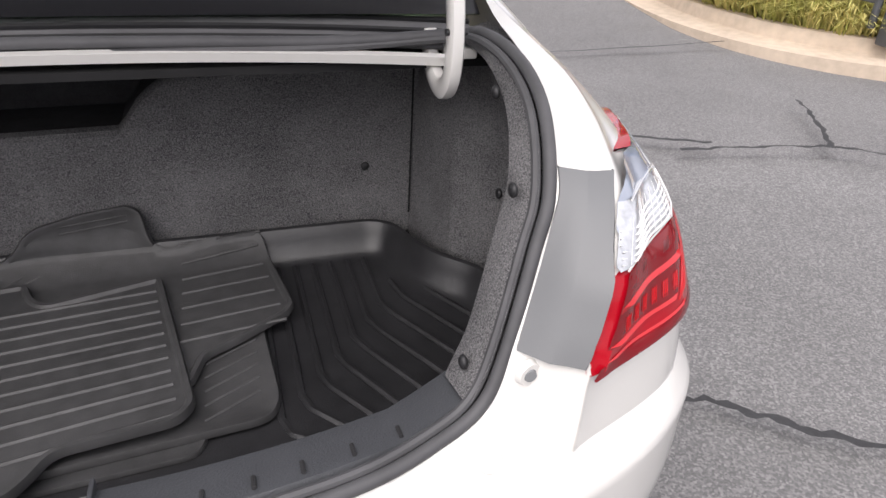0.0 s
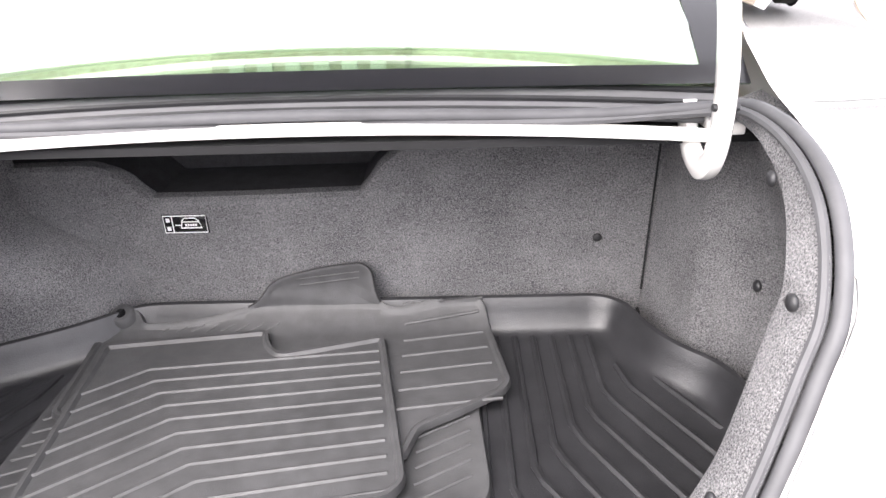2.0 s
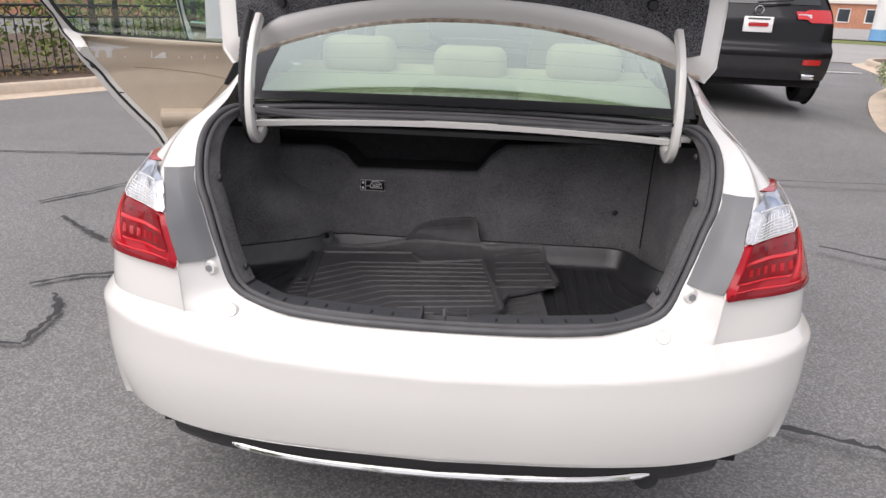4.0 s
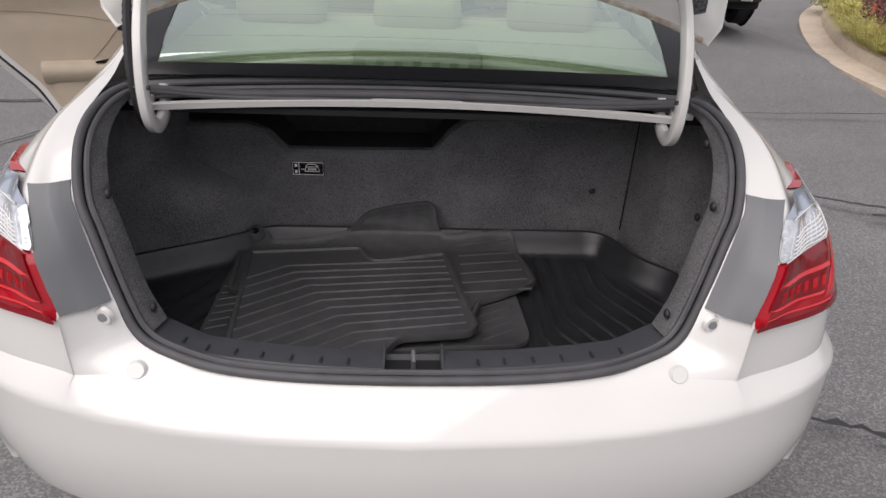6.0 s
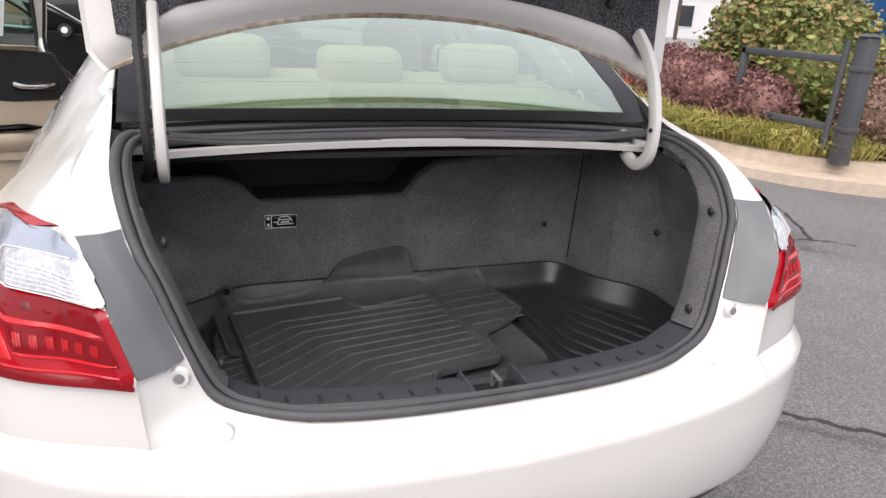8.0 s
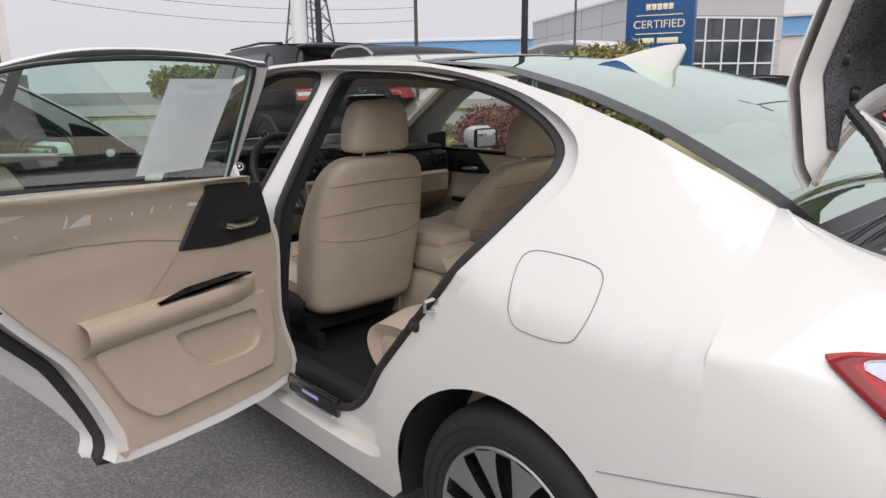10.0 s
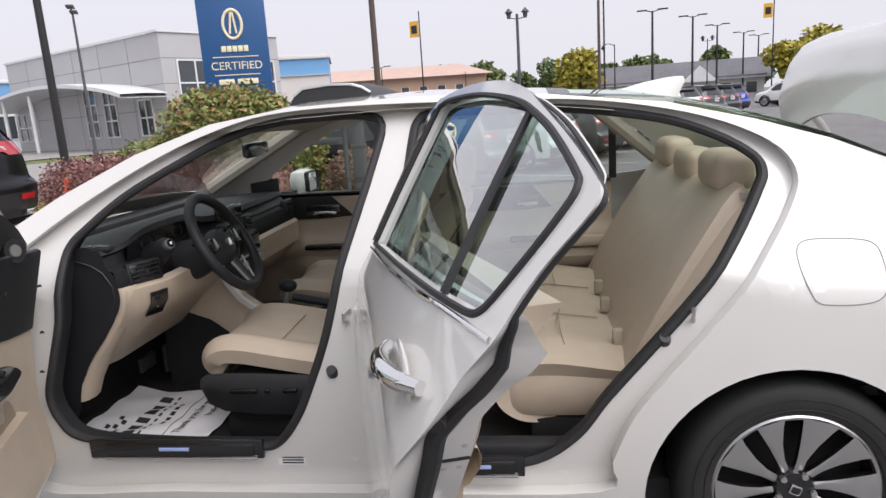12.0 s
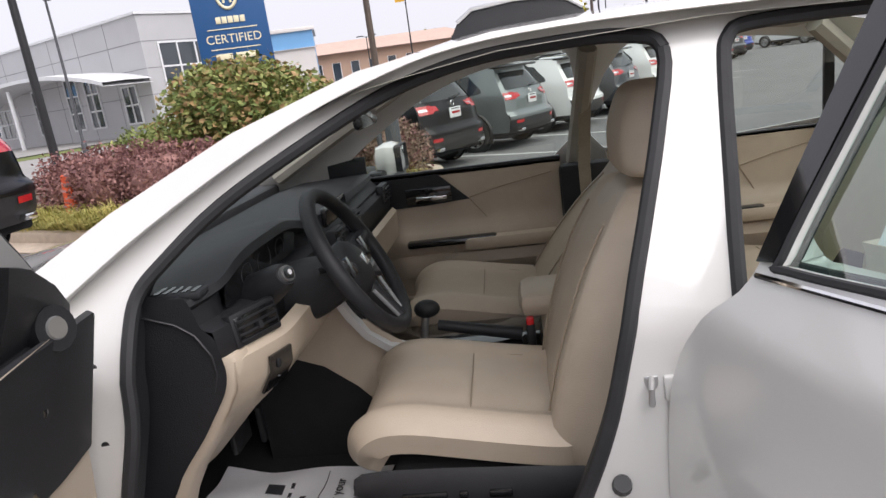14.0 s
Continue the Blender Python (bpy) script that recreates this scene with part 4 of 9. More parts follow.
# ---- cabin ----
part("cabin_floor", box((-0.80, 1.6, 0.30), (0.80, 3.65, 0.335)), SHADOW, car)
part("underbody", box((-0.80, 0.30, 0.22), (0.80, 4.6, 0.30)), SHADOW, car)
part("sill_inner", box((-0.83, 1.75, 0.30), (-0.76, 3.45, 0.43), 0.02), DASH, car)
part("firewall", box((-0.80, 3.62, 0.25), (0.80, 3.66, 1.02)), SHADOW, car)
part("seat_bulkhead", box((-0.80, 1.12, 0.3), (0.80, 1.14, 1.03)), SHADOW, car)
liner = sheet(lambda y, u: (u * (roof_x(y) + 0.02), y, roof_z(y) + 0.02 * (1 - u * u) - 0.035), np.linspace(1.6, 2.95, 16), np.linspace(-1, 1, 15))
part("roof_lining", liner, HEAD, car)
# pillars' inner trim on the far side
for a, b in (((3.55, 1.09), (2.95, 1.40)), ((2.30, 1.42), (2.36, 1.0)), ((1.20, 1.10), (1.55, 1.40))):
    pa = Vector((side_x(*a) - 0.05, *a))
    pb = Vector((side_x(*b) - 0.05, *b))
    part("pillar_trim", tube([pa, pa.lerp(pb, 0.5), pb], 0.035, 8), HEAD, car)
pa, pb = Vector((-side_x(3.52, 1.08) + 0.07, 3.50, 1.08)), Vector((-side_x(2.9, 1.42) + 0.07, 2.9, 1.39))
part("pillar_trim", tube([pa, pa.lerp(pb, 0.5), pb], 0.028, 8), HEAD, car)

for z0, z1, mt in ((0.98, 1.385, HEAD), (0.42, 0.985, DASH)):
    rows = []
    for z in np.linspace(z0, z1, 8):
        a = float(np.interp(z, [0.55, 0.8, 1.04, 1.15, 1.344, 1.40], [2.30, 2.275, 2.252, 2.24, 2.214, 2.205]))
        b = float(np.interp(z, [0.55, 0.66, 0.81, 1.0, 1.122, 1.268, 1.395], [2.56, 2.505, 2.445, 2.395, 2.352, 2.305, 2.28]))
        rows.append([Vector((-side_x(2.3, z) + dx, a + (b - a) * u, z)) for dx, u in ((0.10, 0.0), (0.116, 0.12), (0.12, 0.5), (0.116, 0.88), (0.10, 1.0))])
    part("pillar_trim", thicken(rows_mesh(rows), 0.01), mt, car)

# far doors, closed, seen from inside
def far_door(y0, y1, belt0, belt1):
    d = new("inner_door")
    d.parent = car
    def px(y, z):
        return 0.775 - 0.035 * math.sin(math.pi * max(0, min(1, (z - 0.66) / 0.16))) * (1 if z < 0.82 else 0)
    part("door_card", sheet(lambda y, k: (px(y, 0.36 + k * (belt0 + (belt1 - belt0) * (y - y0) / (y1 - y0) - 0.36)), y, 0.36 + k * (belt0 + (belt1 - belt0) * (y - y0) / (y1 - y0) - 0.36)), np.linspace(y0, y1, 18), np.linspace(0, 1, 26)), BEIGE, d)
    ln = y1 - y0
    bm = box((0.705, y0 + 0.02 * ln, 0.70), (0.78, y0 + 0.42 * ln, 0.757), 0.020)
    part("armrest", bm, BEIGE, d)
    part("grip", box((0.712, y0 + 0.28 * ln, 0.730), (0.77, y0 + 0.66 * ln, 0.762), 0.015), PIANO, d)
    tri = [(y1 - 0.01, belt1 - 0.02), (y1 - 0.01, belt1 - 0.135), (y0 + 0.56 * ln, belt1 - 0.135), (y0 + 0.38 * ln, belt1 - 0.125), (y0 + 0.50 * ln, belt1 - 0.012)]
    bm = bmesh.new()
    f = bm.faces.new([bm.verts.new((0.768, y, z)) for y, z in tri])
    r = bmesh.ops.extrude_face_region(bm, geom=[f])
    bmesh.ops.translate(bm, vec=(0.012, 0, 0), verts=[v for v in r["geom"] if isinstance(v, bmesh.types.BMVert)])
    bmesh.ops.recalc_face_normals(bm, faces=bm.faces)
    part("upper_trim", bm, DASH, d)
    part("pull", box((0.748, y0 + 0.47 * ln, belt1 - 0.112), (0.762, y0 + 0.60 * ln, belt1 - 0.094), 0.005), CHROME, d)
    part("pull_cup", box((0.760, y0 + 0.45 * ln, belt1 - 0.125), (0.767, y0 + 0.64 * ln, belt1 - 0.06), 0.003), PIANO, d)
    part("belt_strip", box((0.775, y0, belt0 - 0.012), (0.80, y1, belt1 + 0.004), 0.003), DASH, d)
    swoop = [[Vector((0.776 - dx * k, y, z + (0.06 * u if z < 0.6 else 0.0))) for dx, z in ((0.0, 0.705), (0.038, 0.69), (0.05, 0.65), (0.03, 0.60), (0.0, 0.575))] for u, y, k in ((u, y0 + (0.03 + 0.80 * u) * ln, math.sin(math.pi * min(1, (1.02 - u) / 0.5) / 2)) for u in np.linspace(0, 1, 14))]
    part("armrest_swell", rows_mesh(swoop), BEIGE, d)
    part("door_pocket", box((0.725, y0 + 0.15 * ln, 0.42), (0.785, y0 + 0.80 * ln, 0.52), 0.025), BEIGE, d)
    for line in (((0.38, -0.125), (0.33, -0.19), (0.285, -0.262)), ((0.38, -0.120), (0.22, -0.085), (0.04, -0.055))):
        part("card_seam", tube([(0.773, y0 + a * ln, belt1 + b) for a, b in line], 0.0022, 5), mat_seam, d)


far_door(2.42, 3.40, 1.02, 1.03)
far_door(1.45, 2.24, 1.03, 1.03)
for pts in (WIN_F, WIN_R):
    part("side_window", filled(ring2(pts, 4), [], lift_flank(1, 0.008), 0.2, 0.1), GLASS, car).visible_shadow = False
part("window_divider", box((0.72, 1.43, 1.04), (0.74, 1.465, 1.35), 0.003, Matrix.Translation((0, 0, 0))), DASH, car)
mir = new("door_mirror")
mir.parent = car
part("mirror_shell", box((0.93, 3.09, 1.005), (1.135, 3.20, 1.145), 0.045), PAINT, mir)
part("mirror_rim", box((0.945, 3.083, 1.018), (1.12, 3.095, 1.132), 0.02), DASH, mir)
part("mirror_glass", box((0.952, 3.079, 1.025), (1.113, 3.085, 1.125), 0.003), CHROME, mir)
part("mirror_foot", box((0.86, 3.15, 1.0), (0.96, 3.22, 1.04), 0.01), BLACKP, mir)
part("sail_trim", box((0.80, 3.20, 1.03), (0.81, 3.36, 1.12), 0.003), DASH, car)

# dashboard
def dash_rows():
    rows = []
    for x in np.linspace(-0.745, 0.745, 61):
        k = 1 - (abs(x) / 0.745) ** 4
        hood = 0.042 * math.exp(-((x + 0.42) / 0.235) ** 4)
        d = 0.045 * max(0.0, min(1.0, (0.0 - x) / 0.2))
        cut = 0.055 * math.exp(-((x + 0.41) / 0.225) ** 6)
        e = 0.032 * max(0.0, min(1.0, (-0.66 - x) / 0.085))
        rows.append([Vector((x, y + (e if z > 0.8 and y < 3.3 else 0.0), z)) for y, z in ((3.60, 1.02), (3.46, 1.05 + 0.01 * k), (3.32, 1.055 + 0.015 * k + hood * 0.5), (3.20 + d / 2 - 0.02 * k, 1.058 + 0.012 * k + hood), (3.175 + d / 2 - 0.02 * k, 1.052 + 0.01 * k + hood), (3.17 + d / 2 - 0.02 * k, 1.04 + hood), (3.18 + d / 2 + cut * 0.6, 1.03 + hood * 0.6), (3.15 + d + cut, 0.998), (3.15 + d * 0.6, 0.99), (3.115 + d, 0.985), (3.11 + d, 0.935), (3.13 + d, 0.86), (3.21 + d * 0.5, 0.80), (3.32, 0.72), (3.42, 0.60), (3.5, 0.55))])
    return rows


part("dashboard", rows_mesh(dash_rows()), DASH, car, "black moulded dashboard")
lower = [[Vector((x, y + 0.062 * max(0.0, min(1.0, (-0.585 - x) / 0.15)) ** 1.3, z)) for y, z in ((3.13, 0.93), (3.10, 0.918), (3.105, 0.86), (3.14, 0.805), (3.22, 0.74), (3.33, 0.63), (3.42, 0.61))] for x in np.linspace(-0.742, -0.14, 22)]
part("knee_panel", rows_mesh(lower), BEIGE, car, "beige lower dash panel")
lower = [[Vector((x, y, z)) for y, z in ((3.10, 0.915), (3.085, 0.90), (3.09, 0.80), (3.2, 0.70), (3.4, 0.6))] for x in np.linspace(0.14, 0.72, 14)]
part("glovebox", rows_mesh(lower), BEIGE, car)
part("dash_end", filled(ring2([(3.46, 1.05), (3.26, 1.060), (3.228, 1.05), (3.212, 1.0), (3.190, 0.975), (3.182, 0.94), (3.178, 0.90), (3.19, 0.86), (3.22, 0.815), (3.255, 0.765), (3.32, 0.685), (3.37, 0.60), (3.40, 0.50), (3.46, 0.48)], 4), [], lambda y, z: Vector((-0.746 - 0.01 * math.sin(math.pi * min(1, max(0, (z - 0.5) / 0.55))), y, z)), 0.06, 0.06), DASH, car)
part("dash_end_seam", tube([(-0.753, y, z) for y, z in ((3.44, 1.035), (3.32, 1.03), (3.26, 1.01), (3.225, 0.985), (3.20, 0.94), (3.198, 0.90), (3.21, 0.865))], 0.0025, 6), BLACKP, car)
blade = [[Vector((x, y + dy, z)) for x, dy in ((-0.748, 0.012), (-0.744, -0.004), (-0.735, -0.014), (-0.70, -0.022), (-0.66, -0.012))] for y, z in ((3.178, 0.932), (3.170, 0.915), (3.178, 0.87), (3.205, 0.82), (3.245, 0.765), (3.31, 0.685), (3.36, 0.60), (3.385, 0.54))]
part("dash_side_trim", rows_mesh(blade), BEIGE, car)
def knee_at(x, z, out=0.0):
    y = float(np.interp(z, [0.74, 0.805, 0.86, 0.918], [3.22, 3.14, 3.105, 3.10]))
    return Vector((x, y + 0.062 * max(0.0, min(1.0, (-0.585 - x) / 0.15)) ** 1.3 - out, z))


part("switch_panel", thicken(rows_mesh([[knee_at(x, z, 0.006) for z in (0.895, 0.885, 0.86, 0.83, 0.815)] for x in (-0.668, -0.66, -0.635, -0.612, -0.606)]), 0.006), PIANO, car)
c = knee_at(-0.637, 0.872, 0.008)
part("switch", box(c - Vector((0.020, 0.002, 0.010)), c + Vector((0.020, 0.004, 0.010)), 0.003), DASH, car)
c = knee_at(-0.637, 0.845, 0.006)
part("switch_mark", tube([c, c - Vector((0, 0.003, 0))], 0.009, 16), GREYP, car)
part("steering_column", tube([(-0.37, 3.25, 0.90), (-0.365, 3.10, 0.945), (-0.365, 3.02, 0.968)], [0.09, 0.075, 0.055], 20), DASH, car)
part("start_pod", tube([(-0.50, 3.23, 0.96), (-0.535, 3.16, 1.0), (-0.56, 3.105, 1.03), (-0.567, 3.092, 1.038)], [0.06, 0.043, 0.032, 0.024], 20), DASH, car)
part("ignition_ring", tube([(-0.567, 3.093, 1.037), (-0.570, 3.085, 1.041)], 0.0185, 20), SILVER, car)
part("start_button", tube([(-0.570, 3.086, 1.041), (-0.571, 3.081, 1.043)], 0.014, 16), PIANO, car)
part("button_mark", tube([(-0.571, 3.082, 1.043), (-0.5715, 3.080, 1.0435)], 0.006, 12), WHITEP, car)
for c, s in (((-0.638, 3.158, 0.962), (0.064, 0.036)), ((0.67, 3.115, 0.985), (0.055, 0.035)), ((-0.10, 3.105, 1.0), (0.045, 0.03)), ((0.12, 3.105, 1.0), (0.045, 0.03))):
    vent = new("air_vent")
    vent.parent = car
    if c[0] < -0.5:
        vent.matrix_basis = Matrix.Translation(c) @ pose(0, 0, 0, -8, 0, -24) @ Matrix.Translation((-c[0], -c[1] - 0.006, -c[2]))
    part("vent_frame", box((c[0] - s[0], c[1] - 0.010, c[2] - s[1]), (c[0] + s[0], c[1] + 0.02, c[2] + s[1]), 0.006), DASH, vent)
    part("vent_core", box((c[0] - s[0] + 0.008, c[1] - 0.0125, c[2] - s[1] + 0.008), (c[0] + s[0] - 0.008, c[1] - 0.006, c[2] + s[1] - 0.008), 0.003), PIANO, vent)
    part("vent_tab", box((c[0] - 0.006, c[1] - 0.022, c[2] - 0.014), (c[0] + 0.006, c[1] - 0.010, c[2] + 0.002), 0.002), DASH, vent)
    for k in range(4):
        part("vane", box((c[0] - s[0] + 0.010, c[1] - 0.018, c[2] - s[1] + 0.010 + k * 0.014), (c[0] + s[0] - 0.010, c[1] + 0.006, c[2] - s[1] + 0.014 + k * 0.014), 0.001), DASH, vent)
vent = new("side_defroster")
vent.parent = car
part("defroster_frame", box((-0.735, 3.205, 1.05), (-0.675, 3.315, 1.066), 0.006), DASH, vent)
for k in range(5):
    part("vane", box((-0.727, 3.217 + k * 0.019, 1.064), (-0.683, 3.227 + k * 0.019, 1.0675), 0.0), PIANO, vent)
lens = [[Vector((x, y, z)) for y, z in ((3.192, 1.062 + 0.03 * math.exp(-((x + 0.42) / 0.22) ** 4)), (3.198, 1.04), (3.204, 1.0))] for x in np.linspace(-0.645, -0.19, 19)]
part("gauge_lens", thicken(rows_mesh(lens), 0.003), PIANO, car, "glossy dark instrument lens")
for x, r in ((-0.53, 0.03), (-0.42, 0.042), (-0.31, 0.03)):
    part("gauge_ring", tube([(x + r * math.cos(a), 3.1945 - 0.05 * r * math.sin(a), 1.038 + 0.8 * r * math.sin(a)) for a in np.linspace(0.2 * math.pi * -1, 1.2 * math.pi, 25)], 0.0009, 5), DIALG, car)
part("screen", box((-0.12, 3.12, 1.035), (0.12, 3.135, 1.09), 0.006), PIANO, car)
part("centre_console_panel", box((-0.13, 3.06, 0.74), (0.13, 3.14, 0.97), 0.02), DASH, car)
part("radio_panel", box((-0.11, 3.05, 0.88), (0.11, 3.065, 0.96), 0.006), PIANO, car)
part("radio_trim", box((-0.115, 3.046, 0.872), (0.115, 3.06, 0.88), 0.003), SILVER, car)
for x in (-0.085, 0.085):
    part("radio_knob", tube([(x, 3.06, 0.845), (x, 3.035, 0.845)], 0.02, 18), SILVER, car)

# steering wheel
steer = new("steering_wheel")
steer.parent = car
steer.matrix_basis = pose(-0.362, 2.985, 1.0, 62, 0, 4)
ringpts = [(0.188 * math.cos(a), 0.188 * math.sin(a), 0.0) for a in np.linspace(0, 2 * math.pi, 49)]
part("wheel_rim", tube(ringpts, 0.0190, 14), DASH, steer, "black leather steering wheel rim")
bm = bmesh.new()
bmesh.ops.create_uvsphere(bm, u_segments=24, v_segments=12, radius=1, matrix=pose(0, -0.01, -0.025) @ Matrix.Diagonal((0.085, 0.075, 0.04, 1)))
part("airbag_cover", bm, DASH, steer)
for a0 in (8, 172, 268):
    a = radians(a0)
    c, s = math.cos(a), math.sin(a)
    part("spoke", tube([(0.06 * c, 0.06 * s - 0.01, -0.02), (0.12 * c, 0.12 * s, -0.012), (0.185 * c, 0.185 * s, 0)], [0.026, 0.022, 0.017], 10), DASH, steer)
    if a0 < 200:
        part("button_pad", box((0.105 * c - 0.022, 0.105 * s - 0.03, -0.002), (0.105 * c + 0.022, 0.105 * s + 0.02, 0.010), 0.006), PIANO, steer)
part("spoke_trim", tube([(-0.055, -0.075, 0.0), (-0.03, -0.165, 0.004)], 0.005, 8), GREYP, steer)
part("spoke_trim", tube([(0.055, -0.075, 0.0), (0.03, -0.165, 0.004)], 0.005, 8), GREYP, steer)
part("badge", box((-0.018, -0.022, 0.012), (0.018, 0.008, 0.017), 0.004), CHROME, steer)
for x in (-1, 1):
    part("column_stalk", tube([(x * 0.05, 0.03, -0.06), (x * 0.15, 0.05, -0.05)], 0.008, 8), DASH, steer)

# centre console
part("console_body", box((-0.125, 2.25, 0.33), (0.125, 3.25, 0.60), 0.04), BEIGE, car)
side, low = [], []
for y, top, foot in ((2.5, 0.60, 0.34), (2.78, 0.612, 0.345), (2.92, 0.652, 0.37), (3.02, 0.722, 0.46), (3.11, 0.80, 0.56), (3.2, 0.82, 0.63), (3.42, 0.82, 0.71)):
    side.append([Vector((-0.138, y, foot)), Vector((-0.140, y, foot + 0.03)), Vector((-0.136, y, top - 0.02)), Vector((-0.122, y, top))])
    low.append([Vector((-0.131, y, 0.33)), Vector((-0.131, y, foot + 0.01))])
part("console_side", thicken(rows_mesh(side), 0.01), BEIGE, car)
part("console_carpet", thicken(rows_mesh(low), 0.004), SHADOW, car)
part("console_top", box((-0.12, 2.42, 0.60), (0.12, 3.10, 0.635), 0.015), PIANO, car)
part("console_box", box((-0.11, 2.22, 0.60), (0.11, 2.56, 0.72), 0.035), BEIGE, car)
part("armrest_pad", box((-0.10, 2.26, 0.70), (0.10, 2.62, 0.775), 0.032), BEIGE, car)
part("console_back", rows_mesh([[Vector((x, y - 0.02 * (1 - (x / 0.11) ** 2), z)) for y, z in ((2.235, 0.68), (2.205, 0.64), (2.20, 0.56), (2.215, 0.45), (2.20, 0.36), (2.17, 0.335))] for x in np.linspace(-0.115, 0.115, 9)]), BEIGE, car)
part("rear_vent", box((-0.075, 2.176, 0.565), (0.075, 2.20, 0.625), 0.006), PIANO, car)
for k in range(3):
    part("vent_vane", box((-0.068, 2.171, 0.575 + 0.017 * k), (0.068, 2.18, 0.579 + 0.017 * k)), GREYP, car)
rows = [[Vector((sx2, y, z)) for y, z in ((3.145, 0.85), (3.105, 0.775), (3.06, 0.712), (3.0, 0.668), (2.93, 0.645), (2.84, 0.636))] for sx2 in (-0.160, -0.132, -0.106)]
part("console_rail", thicken(rows_mesh(rows), 0.02), PALES, car)
part("gear_lever", tube([(-0.02, 2.92, 0.63), (-0.02, 2.90, 0.72)], 0.012, 10), SILVER, car)
bm = bmesh.new()
bmesh.ops.create_uvsphere(bm, u_segments=16, v_segments=10, radius=1, matrix=pose(-0.02, 2.895, 0.735) @ Matrix.Diagonal((0.028, 0.04, 0.028, 1)))
part("gear_knob", bm, DASH, car)
part("hand_brake", tube([(-0.07, 2.62, 0.65), (-0.07, 2.86, 0.70)], [0.02, 0.016], 10), DASH, car)
part("pedal", box((-0.33, 3.42, 0.47), (-0.22, 3.44, 0.53), 0.008), BLACKP, car)
part("pedal", box((-0.15, 3.42, 0.40), (-0.10, 3.44, 0.52), 0.008), BLACKP, car)
part("rear_view_mirror", box((-0.02, 3.0, 1.30), (0.22, 3.03, 1.365), 0.015, Matrix.Translation((0, 0, -0.02))), PIANO, car)


# seats
def cushion(rows_yz, half, puff, bm=None):
    """A padded slab: rows of (y, z) along its length, rounded across."""
    rows = []
    rows_yz = [tuple(p) for p in smooth_line(rows_yz, 4)]
    for i, (y, z, hw) in enumerate(rows_yz):
        a = rows_yz[max(0, i - 1)]
        b = rows_yz[min(len(rows_yz) - 1, i + 1)]
        n = Vector((0, -(b[1] - a[1]), b[0] - a[0])).normalized()
        row = []
        for u in np.linspace(-1, 1, 33):
            bol = puff * (0.6 + 0.9 * math.exp(-((abs(u) - 0.78) / 0.16) ** 2)) * (1 - abs(u) ** 8)
            row.append(Vector((u * hw * half, y, z)) + n * bol)
        for u in np.linspace(1, -1, 9):
            row.append(Vector((u * hw * half * 0.97, y, z)) - n * 0.05)
        rows.append(row)
    return rows_mesh(rows, cap=True, closed=True)


def bolster(rows, lobe):
    """An upholstered block from level rows of (height, front, rear, half width), with side lobes in front."""
    out = []
    for z, yf, yr, hw in [tuple(p) for p in smooth_line4(rows, 4)]:
        row = []
        for a in np.linspace(0, 2 * math.pi, 49)[:-1]:
            c, q = math.cos(a), math.sin(a)
            x = hw * math.copysign(abs(c) ** (2 / 3.2), c)
            y = (yf + yr) / 2 + (yf - yr) / 2 * math.copysign(abs(q) ** (2 / 3.2), q)
            if q > 0:
                y += lobe * math.exp(-((abs(x) / hw - 0.80) / 0.15) ** 2) * q - lobe * 0.3 * q
            row.append(Vector((x, y, z)))
        out.append(row)
    return rows_mesh(out, cap=True, closed=True)


def smooth_line4(rows, n):
    """Rows of four numbers, eased between."""
    out = []
    for i in range(len(rows) - 1):
        p0, p1, p2, p3 = (np.array(rows[max(0, min(len(rows) - 1, i + k))]) for k in (-1, 0, 1, 2))
        for k in range(n):
            t = k / n
            out.append(0.5 * (2 * p1 + (p2 - p0) * t + (2 * p0 - 5 * p1 + 4 * p2 - p3) * t * t + (3 * p1 - p0 - 3 * p2 + p3) * t ** 3))
    return out + [np.array(rows[-1])]


